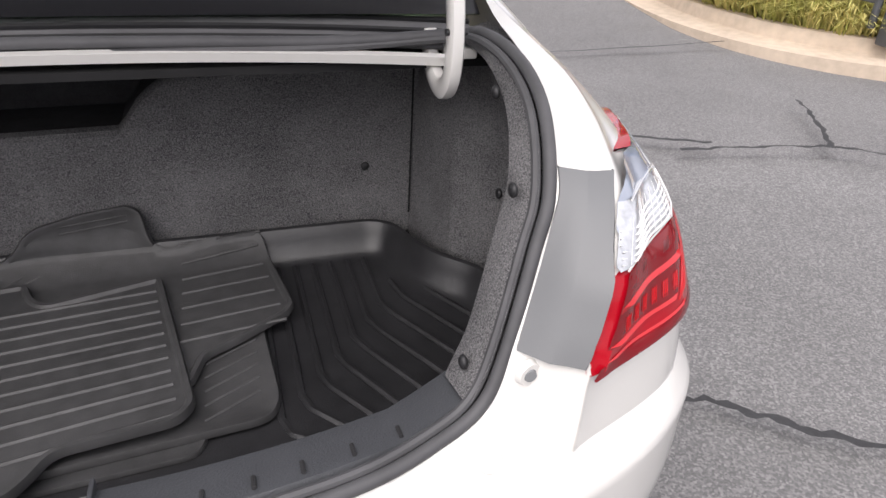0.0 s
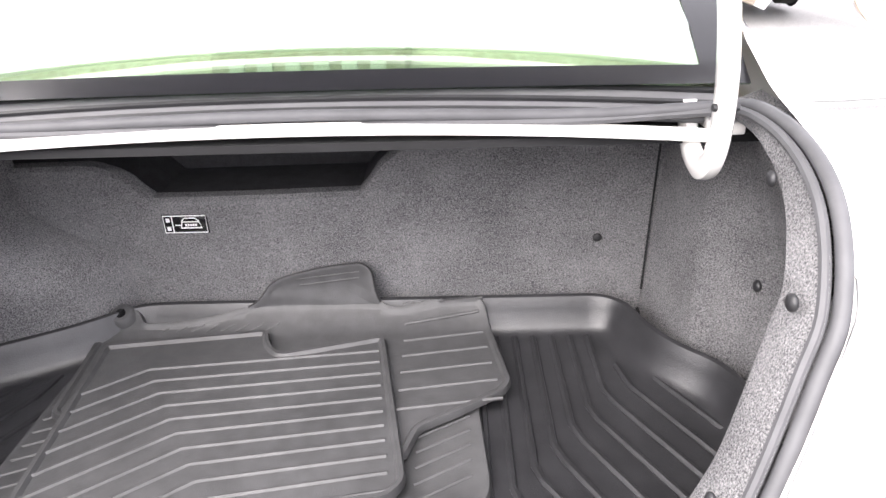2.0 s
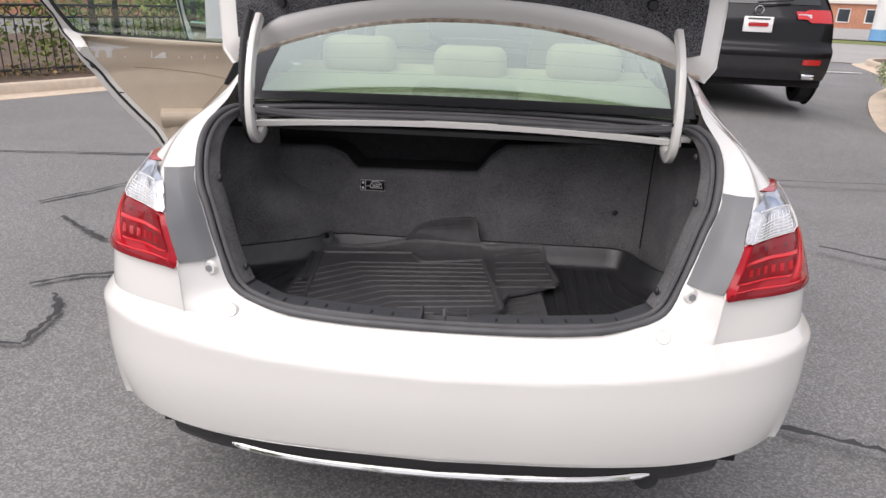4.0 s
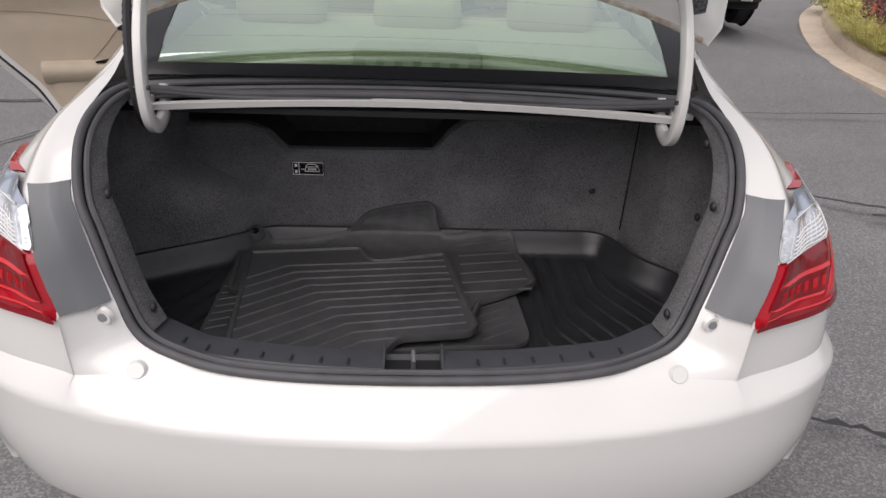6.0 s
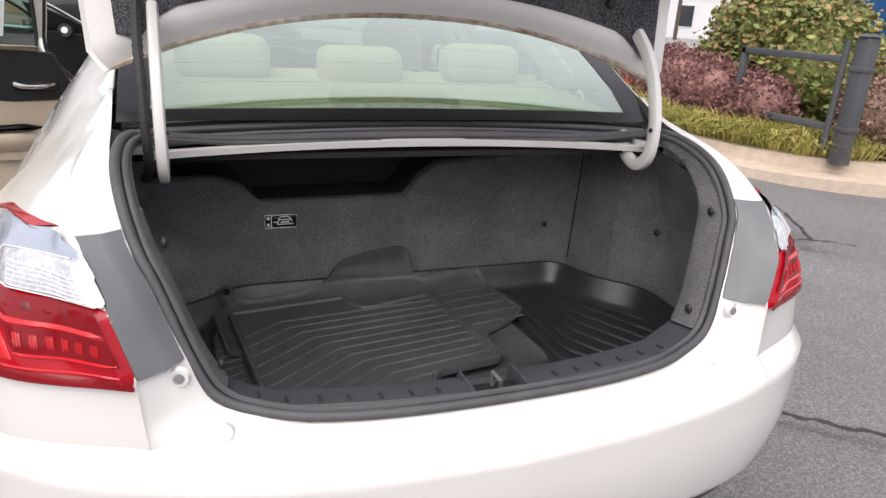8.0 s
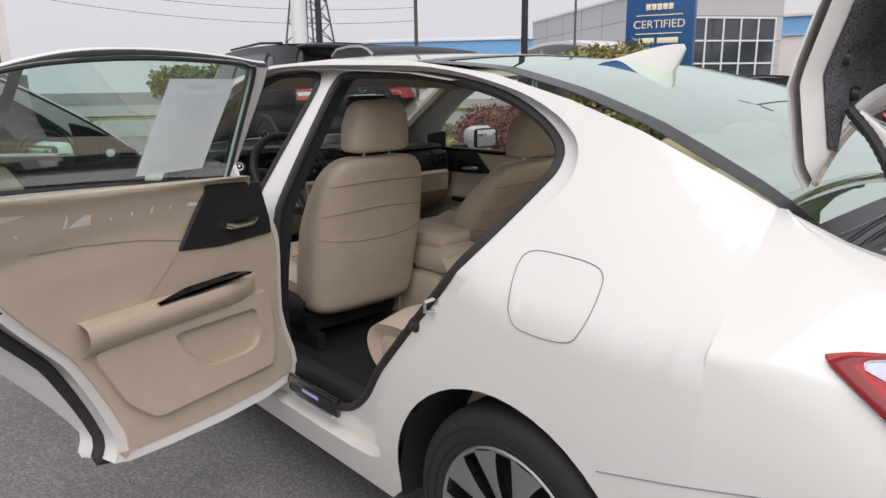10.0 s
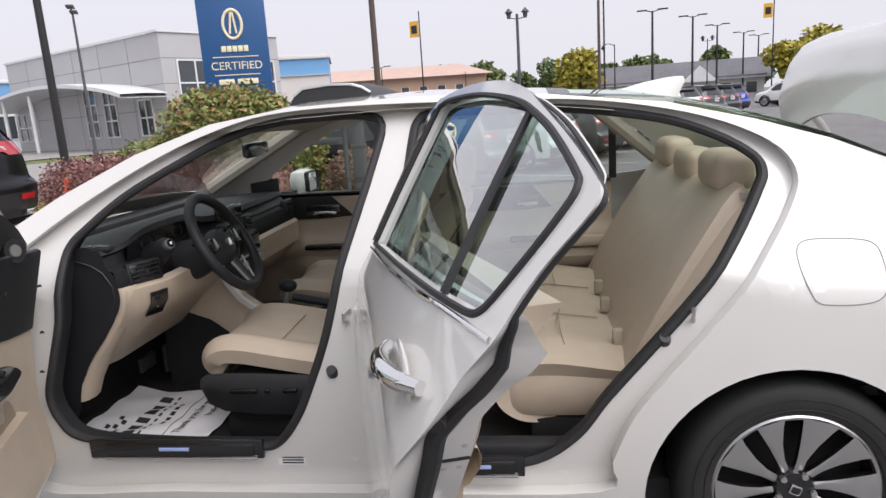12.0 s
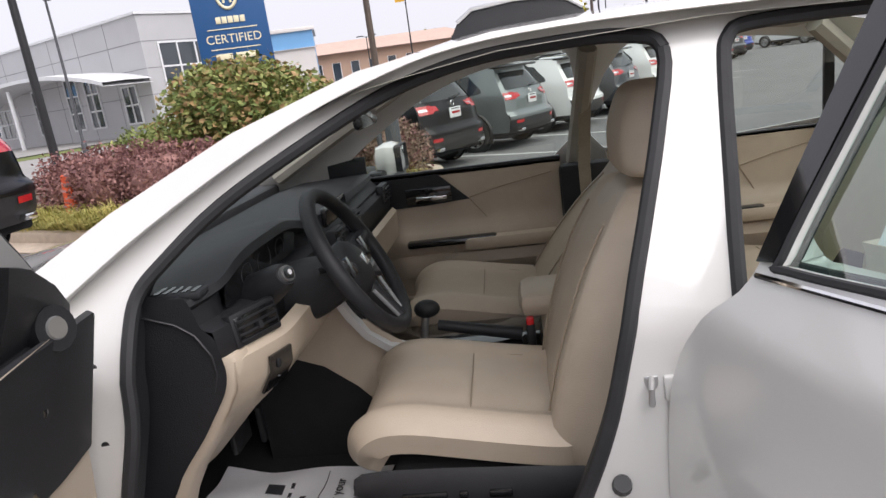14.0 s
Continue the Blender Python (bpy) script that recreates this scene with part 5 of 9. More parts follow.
def build_seat(name, x, rake):
    s = new(name)
    s.parent = car
    s.matrix_basis = pose(x, 0, 0)
    pts = [(2.955, 0.565, 0.84), (2.985, 0.59, 0.92), (2.992, 0.62, 0.96), (2.975, 0.65, 0.985), (2.93, 0.672, 1.0), (2.86, 0.672, 1.0), (2.76, 0.655, 1.0), (2.65, 0.635, 1.0), (2.54, 0.62, 1.0), (2.44, 0.625, 0.97)]
    part("seat_cushion", cushion([(a, b, c) for a, b, c in reversed(pts)], 0.250, 0.028), BEIGE, s)
    dz = -0.55 * max(0.0, rake)
    rk = lambda z: rake * min(1.0, max(0.0, (z - 0.66) / 0.40))
    back = [(0.50, 2.53, 2.40, 0.20), (0.53, 2.555, 2.37, 0.245), (0.60, 2.572, 2.355, 0.262), (0.66, 2.566, 2.343, 0.266), (0.74, 2.548, 2.325, 0.267), (0.86, 2.51, 2.305, 0.268), (0.97, 2.465, 2.28, 0.252), (1.05, 2.42, 2.26, 0.232), (1.095, 2.39, 2.25, 0.20), (1.118, 2.365, 2.255, 0.165), (1.126, 2.34, 2.27, 0.12)]
    part("seat_back", bolster([(z + dz * rk(z) / max(rake, 1e-6) if rake else z, a - rk(z), b - rk(z), h) for z, a, b, h in back], 0.028), BEIGE, s)
    hr = [(1.142, 2.34, 2.27, 0.09), (1.147, 2.358, 2.25, 0.125), (1.165, 2.372, 2.238, 0.138), (1.23, 2.374, 2.228, 0.134), (1.285, 2.36, 2.226, 0.122), (1.32, 2.342, 2.236, 0.105), (1.334, 2.318, 2.255, 0.075)]
    part("headrest", bolster([(z + dz, a - rake, b - rake, h) for z, a, b, h in hr], 0.004), BEIGE, s)
    for dx in (-0.06, 0.06):
        part("headrest_post", tube([(dx, 2.30 - rake, 1.10 + dz), (dx, 2.30 - rake, 1.17 + dz)], 0.006, 8), CHROME, s)
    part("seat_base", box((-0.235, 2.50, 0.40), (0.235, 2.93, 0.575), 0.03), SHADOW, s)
    part("seat_rail", box((-0.21, 2.46, 0.335), (-0.17, 2.95, 0.41), 0.006), BLACKP, s)
    part("seat_rail", box((0.17, 2.46, 0.335), (0.21, 2.95, 0.41), 0.006), BLACKP, s)
    shield = [[Vector((-0.235 - dx, y, z0 + (z1 - z0) * u)) for u, dx in ((0.0, 0.0), (0.06, 0.022), (0.5, 0.034), (0.85, 0.03), (1.0, 0.018))] for y, z0, z1 in ((3.005, 0.525, 0.575), (2.985, 0.475, 0.588), (2.93, 0.445, 0.592), (2.80, 0.432, 0.590), (2.62, 0.430, 0.582), (2.50, 0.45, 0.575), (2.46, 0.50, 0.56))]
    part("side_shield", thicken(rows_mesh(shield), 0.006), BLACKP, s)
    for a, b in ((2.80, 2.90), (2.755, 2.775), (2.66, 2.71)):
        part("seat_switch", box((-0.275, a, 0.525), (-0.262, b, 0.542), 0.004), PIANO, s)
    for u in (-0.60, 0.60):
        part("cushion_seam", tube([(u * 0.255, y, z + 0.026) for y, z in ((2.96, 0.655), (2.80, 0.655), (2.62, 0.628))], 0.0022, 5), mat_seam, s)
    part("cushion_seam", tube([(u * 0.15, 2.745 + 0.004 * u, 0.674) for u in np.linspace(-1, 1, 7)], 0.002, 5), mat_seam, s)
    for z0, sag in ((1.035, 0.012), (0.93, 0.02), (0.80, -0.03)):
        line = []
        for u in np.linspace(-0.93, 0.93, 15):
            z = z0 - sag * u * u
            yf, yr, hw = (float(np.interp(z, [p[0] for p in back], [p[k] for p in back])) for k in (1, 2, 3))
            line.append((u * hw, (yf + yr) / 2 - rk(z) - (yf - yr) / 2 * (1 - abs(u) ** 3.2) ** (1 / 3.2) - 0.001, z + dz))
        part("back_seam", tube(line, 0.0028, 5), mat_seam, s)
    for u in (-0.62, 0.62):
        line = []
        for z in np.linspace(0.66, 1.06, 10):
            yf, yr, hw = (float(np.interp(z, [p[0] for p in back], [p[k] for p in back])) for k in (1, 2, 3))
            line.append((u * hw, (yf + yr) / 2 - rk(z) + (yf - yr) / 2 * (1 - abs(u) ** 3.2) ** (1 / 3.2) + 0.0085, z + dz * (rk(z) / rake if rake else 0)))
        part("front_seam", tube(line, 0.0028, 5), mat_seam, s)
    return s


build_seat("driver_seat", -0.385, 0.0)
build_seat("passenger_seat", 0.385, 0.13)
part("pillar_foot", box((0.725, 2.23, 0.33), (0.80, 2.43, 1.0), 0.02), DASH, car)
part("belt_buckle", box((-0.15, 2.58, 0.64), (-0.128, 2.605, 0.71), 0.006), DASH, car)
part("buckle_button", box((-0.151, 2.582, 0.705), (-0.127, 2.603, 0.725), 0.003), BRED, car)
part("seat_belt", thicken(rows_mesh([[Vector((0.70, 2.33, 1.32)), Vector((0.69, 2.36, 1.0)), Vector((0.67, 2.36, 0.80))], [Vector((0.70, 2.285, 1.32)), Vector((0.69, 2.315, 1.0)), Vector((0.67, 2.315, 0.80))]]), 0.003), mat("belt_webbing", (0.38, 0.33, 0.26), 0.8, var=0.1, scale=120), car)

# rear bench
bench = new("rear_bench")
bench.parent = car
pts = [(1.80, 0.415, 0.96), (1.90, 0.422, 0.98), (1.965, 0.46, 0.99), (1.995, 0.52, 1.0), (1.985, 0.575, 1.0), (1.93, 0.612, 1.0), (1.80, 0.625, 1.0), (1.62, 0.60, 1.0), (1.50, 0.59, 1.0)]
part("bench_base", box((-0.672, 1.40, 0.425), (0.672, 1.962, 0.600), 0.05), BEIGE, bench)
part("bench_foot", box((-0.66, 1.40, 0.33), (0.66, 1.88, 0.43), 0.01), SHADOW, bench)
for sx in (-1, 1):
    strip = [[Vector((sx * x, y + dy, z)) for x, dy in ((0.62, 0.03), (0.67, 0.045), (0.71, 0.035), (0.745, -0.01), (0.75, -0.06))] for y, z in ((1.56, 0.56), (1.49, 0.68), (1.40, 0.82), (1.31, 0.95), (1.24, 1.05), (1.20, 1.10))]
    part("bench_bolster", rows_mesh(strip), BEIGE, bench)
part("bench_cushion", cushion([(a, b, c) for a, b, c in reversed(pts)], 0.68, 0.02), BEIGE, bench)
back = [(1.535, 0.58, 1.0), (1.475, 0.70, 1.0), (1.39, 0.85, 0.99), (1.295, 1.0, 0.96), (1.235, 1.085, 0.93), (1.20, 1.11, 0.90)]
part("bench_back", cushion(back, 0.70, 0.025), BEIGE, bench)
for x, dz in ((-0.40, 0.0), (0.0, -0.02), (0.40, 0.0)):
    bm = add_box(bmesh.new(), (x - 0.13, 1.155, 1.115 + dz), (x + 0.13, 1.285, 1.245 + dz), 0.045, None, 5)
    part("headrest", bm, BEIGE, bench)
    for dx in (-0.05, 0.05):
        part("headrest_post", tube([(x + dx, 1.215, 1.07), (x + dx, 1.215, 1.15 + dz)], 0.006, 8), CHROME, bench)
for x in (-0.60, -0.20, 0.20, 0.60):
    part("back_seam", tube([(x, 1.53, 0.62), (x, 1.483, 0.72), (x, 1.406, 0.86), (x, 1.312, 1.01), (x, 1.25, 1.09)], 0.003, 5), mat_seam, bench)
for z, y in ((0.86, 1.403), (1.02, 1.303)):
    part("back_seam", tube([(u * 0.6, y + 0.002, z) for u in np.linspace(-1, 1, 13)], 0.0025, 5), mat_seam, bench)
for x in (-0.21, 0.21):
    part("cushion_seam", tube([(x, y, z + 0.018) for y, z in ((1.95, 0.60), (1.80, 0.627), (1.62, 0.603))], 0.003, 5), mat_seam, bench)
part("bench_belt", thicken(rows_mesh([[Vector((0.52, 1.27, 1.10)), Vector((0.55, 1.435, 0.85)), Vector((0.57, 1.55, 0.64))], [Vector((0.56, 1.27, 1.10)), Vector((0.595, 1.435, 0.85)), Vector((0.615, 1.55, 0.64))]]), 0.003), bpy.data.materials["belt_webbing"], bench)

for x in (-0.50, -0.12, 0.14):
    part("belt_buckle", box((x - 0.016, 1.565, 0.615), (x + 0.016, 1.60, 0.675), 0.008), bpy.data.materials["belt_webbing"], bench)
for sx in (-1, 1):
    for x0, x1 in ((0.16, 0.56),):
        part("cushion_seam", tube([(sx * (x0 + (x1 - x0) * u), 1.76 + 0.01 * math.sin(3 * u), 0.652 - 0.006 * math.cos(6.28 * u)) for u in np.linspace(0, 1, 9)], 0.0022, 5), mat_seam, bench)

# sill plates, strikers and fixings in the door frames
for y0, y1, z in ((2.70, 3.28, 0.452), (1.90, 2.20, 0.392)):
    p = new("sill_plate")
    p.parent = car
    x = -side_x((y0 + y1) / 2, z)
    part("plate_base", box((x + 0.034, y0, z - 0.042), (x + 0.05, y1, z + 0.022), 0.005, None), PIANO, p)
    part("plate_face", box((x + 0.029, y0 + 0.03, z - 0.034), (x + 0.036, y1 - 0.06, z + 0.008), 0.003), PIANO, p)
    part("plate_trim", box((x + 0.026, y0 + 0.02, z - 0.042), (x + 0.036, y1 - 0.05, z - 0.034), 0.002), CHROME, p)
    part("name_bar", box((x + 0.027, (y0 + y1) / 2 - 0.05, z - 0.014), (x + 0.031, (y0 + y1) / 2 + 0.05, z - 0.002), 0.002), mat("pale_blue_print", (0.35, 0.45, 0.75), 0.4), p)
for y, z in ((2.395, 0.859), (1.425, 0.841)):
    q = jamb(y, z)
    s = new("door_striker")
    s.parent = car
    part("striker_plate", box(q + Vector((-0.004, -0.012, -0.022)), q + Vector((0.004, 0.012, 0.022)), 0.004), SILVER, s)
    part("striker_loop", tube([q + Vector((-0.002, 0, 0.018)), q + Vector((-0.035, 0.006, 0.012)), q + Vector((-0.035, 0.006, -0.012)), q + Vector((-0.002, 0, -0.018))], 0.0055, 8), SILVER, s)
for y, z, r in ((2.457, 0.692, 0.019), (1.501, 0.771, 0.019)):
    q = jamb(y, z)
    part("bump_stop", tube([q + Vector((0.004, 0, -0.008)), q + Vector((-0.014, 0, 0.008))], [r, r * 0.8], 14), BLACKP, car)
for y, z in ((3.394, 0.965), (3.42, 0.855), (3.386, 0.825), (3.40, 0.70)):
    q = jamb(y, z)
    part("grommet", tube([q + Vector((0.003, 0, 0)), q + Vector((-0.004, 0, 0))], 0.009, 14), BLACKP, car)
for y, z in ((2.417, 0.405), (1.79, 0.36)):
    q = jamb(y, z)
    part("body_plug", tube([q + Vector((0.003, 0, 0)), q + Vector((-0.004, 0, 0))], [0.018, 0.015], 18), PAINT, car)
q = jamb(2.62, 0.40)
part("data_label", box(q + Vector((-0.004, -0.045, -0.022)), q + Vector((-0.001, 0.045, 0.022)), 0.0), PAPER, car)
for k in range(4):
    part("label_bar", box(q + Vector((-0.0052, -0.038, -0.016 + k * 0.009)), q + Vector((-0.0035, 0.03, -0.012 + k * 0.009)), 0.0), INK, car)
for z in (0.57, 0.86):
    q = jamb(2.36, z)
    part("door_hinge", box(q + Vector((-0.014, -0.012, -0.022)), q + Vector((0.0, 0.016, 0.022)), 0.004), PAINT, car)
    q = jamb(3.43, z - 0.02)
    part("door_hinge", box(q + Vector((-0.014, 0.0, -0.022)), q + Vector((0.0, 0.03, 0.022)), 0.004), PAINT, car)

# roof fin
rows = [[Vector((0, y, roof_z(y) + 0.025 - 0.03)), Vector((w, y, roof_z(y) + 0.01)), Vector((w * 0.55, y - 0.5 * h, roof_z(y) + 0.025 + h * 0.6)), Vector((0.004, y - h * 0.7, roof_z(y) + 0.028 + h)), Vector((-0.004, y - h * 0.7, roof_z(y) + 0.028 + h)), Vector((-w * 0.55, y - 0.5 * h, roof_z(y) + 0.025 + h * 0.6)), Vector((-w, y, roof_z(y) + 0.01))] for y, w, h in ((1.56, 0.012, 0.002), (1.50, 0.022, 0.018), (1.44, 0.028, 0.045), (1.38, 0.030, 0.072), (1.35, 0.030, 0.082), (1.33, 0.026, 0.086), (1.315, 0.014, 0.075))]
part("antenna_fin", rows_mesh(rows, cap=True, closed=True), PAINT, car)

# ---- open doors: built shut, then swung about their hinges ----
REAR_DOOR = [(2.345, 0.325), (2.35, 0.6), (2.345, 0.85), (2.28, 0.97), (2.21, 1.05), (2.21, 1.2), (2.21, 1.40), (2.145, 1.426), (1.91, 1.444), (1.69, 1.443), (1.53, 1.424), (1.35, 1.372), (1.232, 1.332), (1.180, 1.312), (1.157, 1.300), (1.150, 1.283), (1.156, 1.262), (1.168, 1.236), (1.181, 1.206), (1.190, 1.168), (1.194, 1.128), (1.206, 1.10), (1.221, 1.07), (1.236, 1.01), (1.258, 0.965), (1.288, 0.915), (1.325, 0.852), (1.40, 0.75), (1.50, 0.63), (1.59, 0.51), (1.645, 0.42), (1.69, 0.33)]
REAR_WIN = [(2.145, 1.388), (2.16, 1.23), (2.17, 1.083), (2.155, 1.07), (1.92, 1.091), (1.685, 1.108), (1.40, 1.124), (1.30, 1.13), (1.268, 1.139), (1.252, 1.155), (1.233, 1.193), (1.214, 1.237), (1.200, 1.282), (1.203, 1.300), (1.221, 1.312), (1.31, 1.347), (1.392, 1.374), (1.50, 1.399), (1.65, 1.414), (1.82, 1.421), (2.05, 1.416), (2.12, 1.405)]
FRONT_DOOR = [(3.485, 0.325), (3.485, 0.6), (3.465, 0.9), (3.468, 1.04), (3.40, 1.112), (3.22, 1.220), (3.0, 1.328), (2.83, 1.402), (2.66, 1.457), (2.52, 1.480), (2.44, 1.482), (2.395, 1.465), (2.385, 1.40), (2.40, 1.2), (2.43, 1.0), (2.445, 0.8), (2.445, 0.45), (2.43, 0.325)]
FRONT_WIN = [(2.43, 1.445), (2.435, 1.27), (2.455, 1.155), (2.49, 1.148), (2.8, 1.122), (3.06, 1.10), (3.13, 1.10), (3.14, 1.12), (3.09, 1.185), (3.0, 1.245), (2.85, 1.325), (2.70, 1.385), (2.59, 1.425), (2.47, 1.452)]


def shrink(ring, k):
    """Moves a closed outline inwards by k, or by k at each point."""
    ks = [k(*p) for p in ring] if callable(k) else [k] * len(ring)
    n = len(ring)
    area = sum(ring[i][0] * ring[(i + 1) % n][1] - ring[(i + 1) % n][0] * ring[i][1] for i in range(n))
    out = []
    for i in range(n):
        a, b = Vector(ring[i - 1]), Vector(ring[(i + 1) % n])
        d = (b - a).normalized()
        nn = Vector((-d.y, d.x)) * (1 if area > 0 else -1)
        out.append((ring[i][0] + nn.x * ks[i], ring[i][1] + nn.y * ks[i]))
    return out


def round_ring(pts, r=0.02, n=5):
    """A polygon with rounded corners."""
    out = []
    k = len(pts)
    for i in range(k):
        p, a, b = Vector(pts[i]), Vector(pts[i - 1]), Vector(pts[(i + 1) % k])
        ra = min(r, (a - p).length * 0.45)
        rb = min(r, (b - p).length * 0.45)
        s, e = p + (a - p).normalized() * ra, p + (b - p).normalized() * rb
        for j in range(n + 1):
            u = j / n
            q = s * (1 - u) ** 2 + p * 2 * u * (1 - u) + e * u * u
            out.append((q.x, q.y))
    return out


def swung(hinge, angle, dz=0.0):
    return Matrix.Translation((hinge[0], hinge[1], dz)) @ pose(0, 0, 0, 0, 0, -angle) @ Matrix.Translation((-hinge[0], -hinge[1], 0))


def skin(inset):
    return lambda y, z: Vector((-(side_x(y, z) - inset), y, z))


def build_door(name, outline, win, hinge, angle, dz, belt, thick, inset, lip=lambda y, z: 0.0):
    """A door built shut and swung open; lip is how far its shut face slants in from the skin's edge."""
    d = new(name)
    d.parent = car
    d.matrix_basis = swung(hinge, angle, dz)
    out, hole = ring2(outline, 4), ring2(win, 4)
    part("outer_skin", filled(out, [hole], skin(0.0), 0.04, 0.015), PAINT, d)
    mid = shrink(out, 0.005)
    slant = shrink(out, lambda y, z: 0.012 + 0.8 * lip(y, z))
    inn = shrink(out, lambda y, z: 0.020 + lip(y, z))
    deep = lambda y, z: 0.028 + (thick - 0.028) * min(1, max(0, (belt(y) + 0.03 - z) / 0.08))
    at = lambda k, p: skin(deep(*p) * k)(*p)
    part("door_edge", rows_mesh([[skin(0)(*out[i % len(out)]), skin(0.008)(*mid[i % len(out)]), at(0.38, slant[i % len(out)]), at(0.52, inn[i % len(out)]), at(1.0, inn[i % len(out)])] for i in range(len(out) + 1)]), PAINT, d)
    sl = shrink(out, lambda y, z: 0.014 + 0.85 * lip(y, z))
    part("edge_seal", tube([at(0.5, sl[i % len(out)]) for i in range(len(out) + 1)], [0.008 + 0.009 * max(0, min(1, (1.12 - sl[i % len(out)][1]) / 0.15)) for i in range(len(out) + 1)], 8), SEAL, d)
    inner_hole = shrink(hole, -0.006)
    part("inner_frame", filled(inn, [inner_hole], lambda y, z: skin(deep(y, z))(y, z)), PAINT, d)
    part("window_return", rows_mesh([[skin(0.0)(*hole[i % len(hole)]), skin(0.02)(*hole[i % len(hole)]), at(1.0, inner_hole[i % len(hole)])] for i in range(len(hole) + 1)]), PAINT, d)
    part("inner_seal", tube([skin(0.026)(*hole[i % len(hole)]) for i in range(len(hole) + 1)], 0.006, 6), SEAL, d)
    part("window_seal", tube([skin(-0.001)(*hole[i % len(hole)]) for i in range(len(hole) + 1)], 0.006, 6), SEAL, d)
    part("door_glass", filled(shrink(hole, -0.004), [], skin(0.018)), DOORGLASS, d).visible_shadow = False
    # card below the belt
    sr = shrink(out, lambda y, z: 0.05 + 0.9 * lip(y, min(z, 0.9)))
    card = [(y, z) for y, z in sr if z < belt(y) + 0.005]
    ys = [p[0] for p in card]
    lo, hi = min(ys), max(ys)
    cross = []
    for p, q in zip(sr, sr[1:] + sr[:1]):
        fp, fq = p[1] - belt(p[0]) - 0.012, q[1] - belt(q[0]) - 0.012
        if fp * fq < 0:
            cross.append(p[0] + (q[0] - p[0]) * fp / (fp - fq))
    top = [(max(cross), belt(max(cross)) + 0.012), (min(cross), belt(min(cross)) + 0.012)]
    k = max(range(len(card)), key=lambda i: math.hypot(card[i][0] - card[i - 1][0], card[i][1] - card[i - 1][1]))
    card = card[k:] + card[:k]
    if abs(card[-1][0] - hi) > abs(card[-1][0] - lo):
        top = top[::-1]
    ring = card + top

    def card_x(y, z):
        return Vector((-(side_x(y, z) - inset(z)), y, z))

    part("door_card", filled(ring, [], card_x), BEIGE, d)
    rim = [[skin(thick - 0.002)(*p), card_x(*p)] for p in ring + ring[:1]]
    part("card_edge", rows_mesh(rim), BEIGE, d)
    return d


def rear_belt(y):
    return 1.068 + (2.33 - y) * 0.046


def front_belt(y):
    return 1.072 + (3.4 - y) * 0.08


def slab(pts, x_of, depth):
    """A flat shape of (y, z) points on the door card, raised into the cabin by depth."""
    bm = bmesh.new()
    a = [bm.verts.new(x_of(y, z)) for y, z in pts]
    b = [bm.verts.new(x_of(y, z) + Vector((depth, 0, 0))) for y, z in shrink(pts, min(0.006, depth))]
    n = len(pts)
    for i in range(n):
        bm.faces.new((a[i], a[(i + 1) % n], b[(i + 1) % n], b[i]))
    bm.faces.new(b)
    bmesh.ops.recalc_face_normals(bm, faces=bm.faces)
    return bm


rear_inset = lambda z: float(np.interp(z, [0.3, 0.45, 0.9, 1.0, 1.06, 1.12], [0.135, 0.150, 0.152, 0.145, 0.128, 0.07]))
front_inset = lambda z: float(np.interp(z, [0.3, 0.45, 0.8, 0.92, 1.0, 1.06, 1.12], [0.080, 0.105, 0.115, 0.10, 0.088, 0.078, 0.06]))
card_at = lambda y, z: Vector((-(side_x(y, z) - rear_inset(z)), y, z))

rear_lip = lambda y, z: 0.055 * min(1.0, max(0.0, (1.16 - z) / 0.20)) * min(1.0, max(0.0, (1.75 - y) / 0.1)) * min(1.0, max(0.0, (z - 0.42) / 0.2))
rdoor = build_door("rear_door", REAR_DOOR, REAR_WIN, (-0.885, 2.335), 73, 0.035, rear_belt, 0.138, rear_inset, rear_lip)
part("quarter_divider", thicken(rows_mesh([[skin(0.006)(1.420, 1.126), skin(0.006)(1.443, 1.26), skin(0.006)(1.466, 1.392)], [skin(0.006)(1.445, 1.124), skin(0.006)(1.467, 1.26), skin(0.006)(1.489, 1.397)]]), 0.006), SEAL, rdoor)
part("front_applique", thicken(filled([(2.206, 1.07), (2.206, 1.394), (2.155, 1.398), (2.175, 1.075)], [], skin(-0.004)), 0.004), PIANO, rdoor)
part("belt_chrome", tube([skin(-0.003)(y, float(np.interp(y, [1.19, 1.39, 1.67, 2.2], [1.124, 1.116, 1.096, 1.054]))) for y in np.linspace(2.20, 1.20, 18)], 0.0042, 6), CHROME, rdoor)
h = [skin(-0.008)(1.518, 1.020), skin(-0.030)(1.465, 1.021), skin(-0.036)(1.41, 1.023), skin(-0.030)(1.352, 1.026), skin(-0.008)(1.302, 1.029)]
part("door_handle", tube(smooth_line(h, 4), [0.011 + 0.006 * math.sin(math.pi * i / 16) for i in range(17)], 12), CHROME, rdoor, "chrome pull handle")
bm = bmesh.new()
bmesh.ops.create_uvsphere(bm, u_segments=20, v_segments=10, radius=1, matrix=Matrix.Translation(skin(0.004)(1.415, 1.008)) @ Matrix.Diagonal((0.008, 0.09, 0.05, 1)))
part("handle_cup", bm, PAINT, rdoor)
part("upper_trim", slab(round_ring([(2.205, 1.068), (2.262, 0.95), (2.272, 0.885), (2.06, 0.882), (1.905, 0.90), (2.005, 1.078)], 0.012), card_at, 0.008), DASH, rdoor)
part("pull_cup", slab(round_ring([(2.215, 0.985), (2.215, 0.92), (2.06, 0.925), (2.045, 0.955), (2.065, 0.985)], 0.015), lambda y, z: card_at(y, z) + Vector((0.007, 0, 0)), 0.004), PIANO, rdoor)
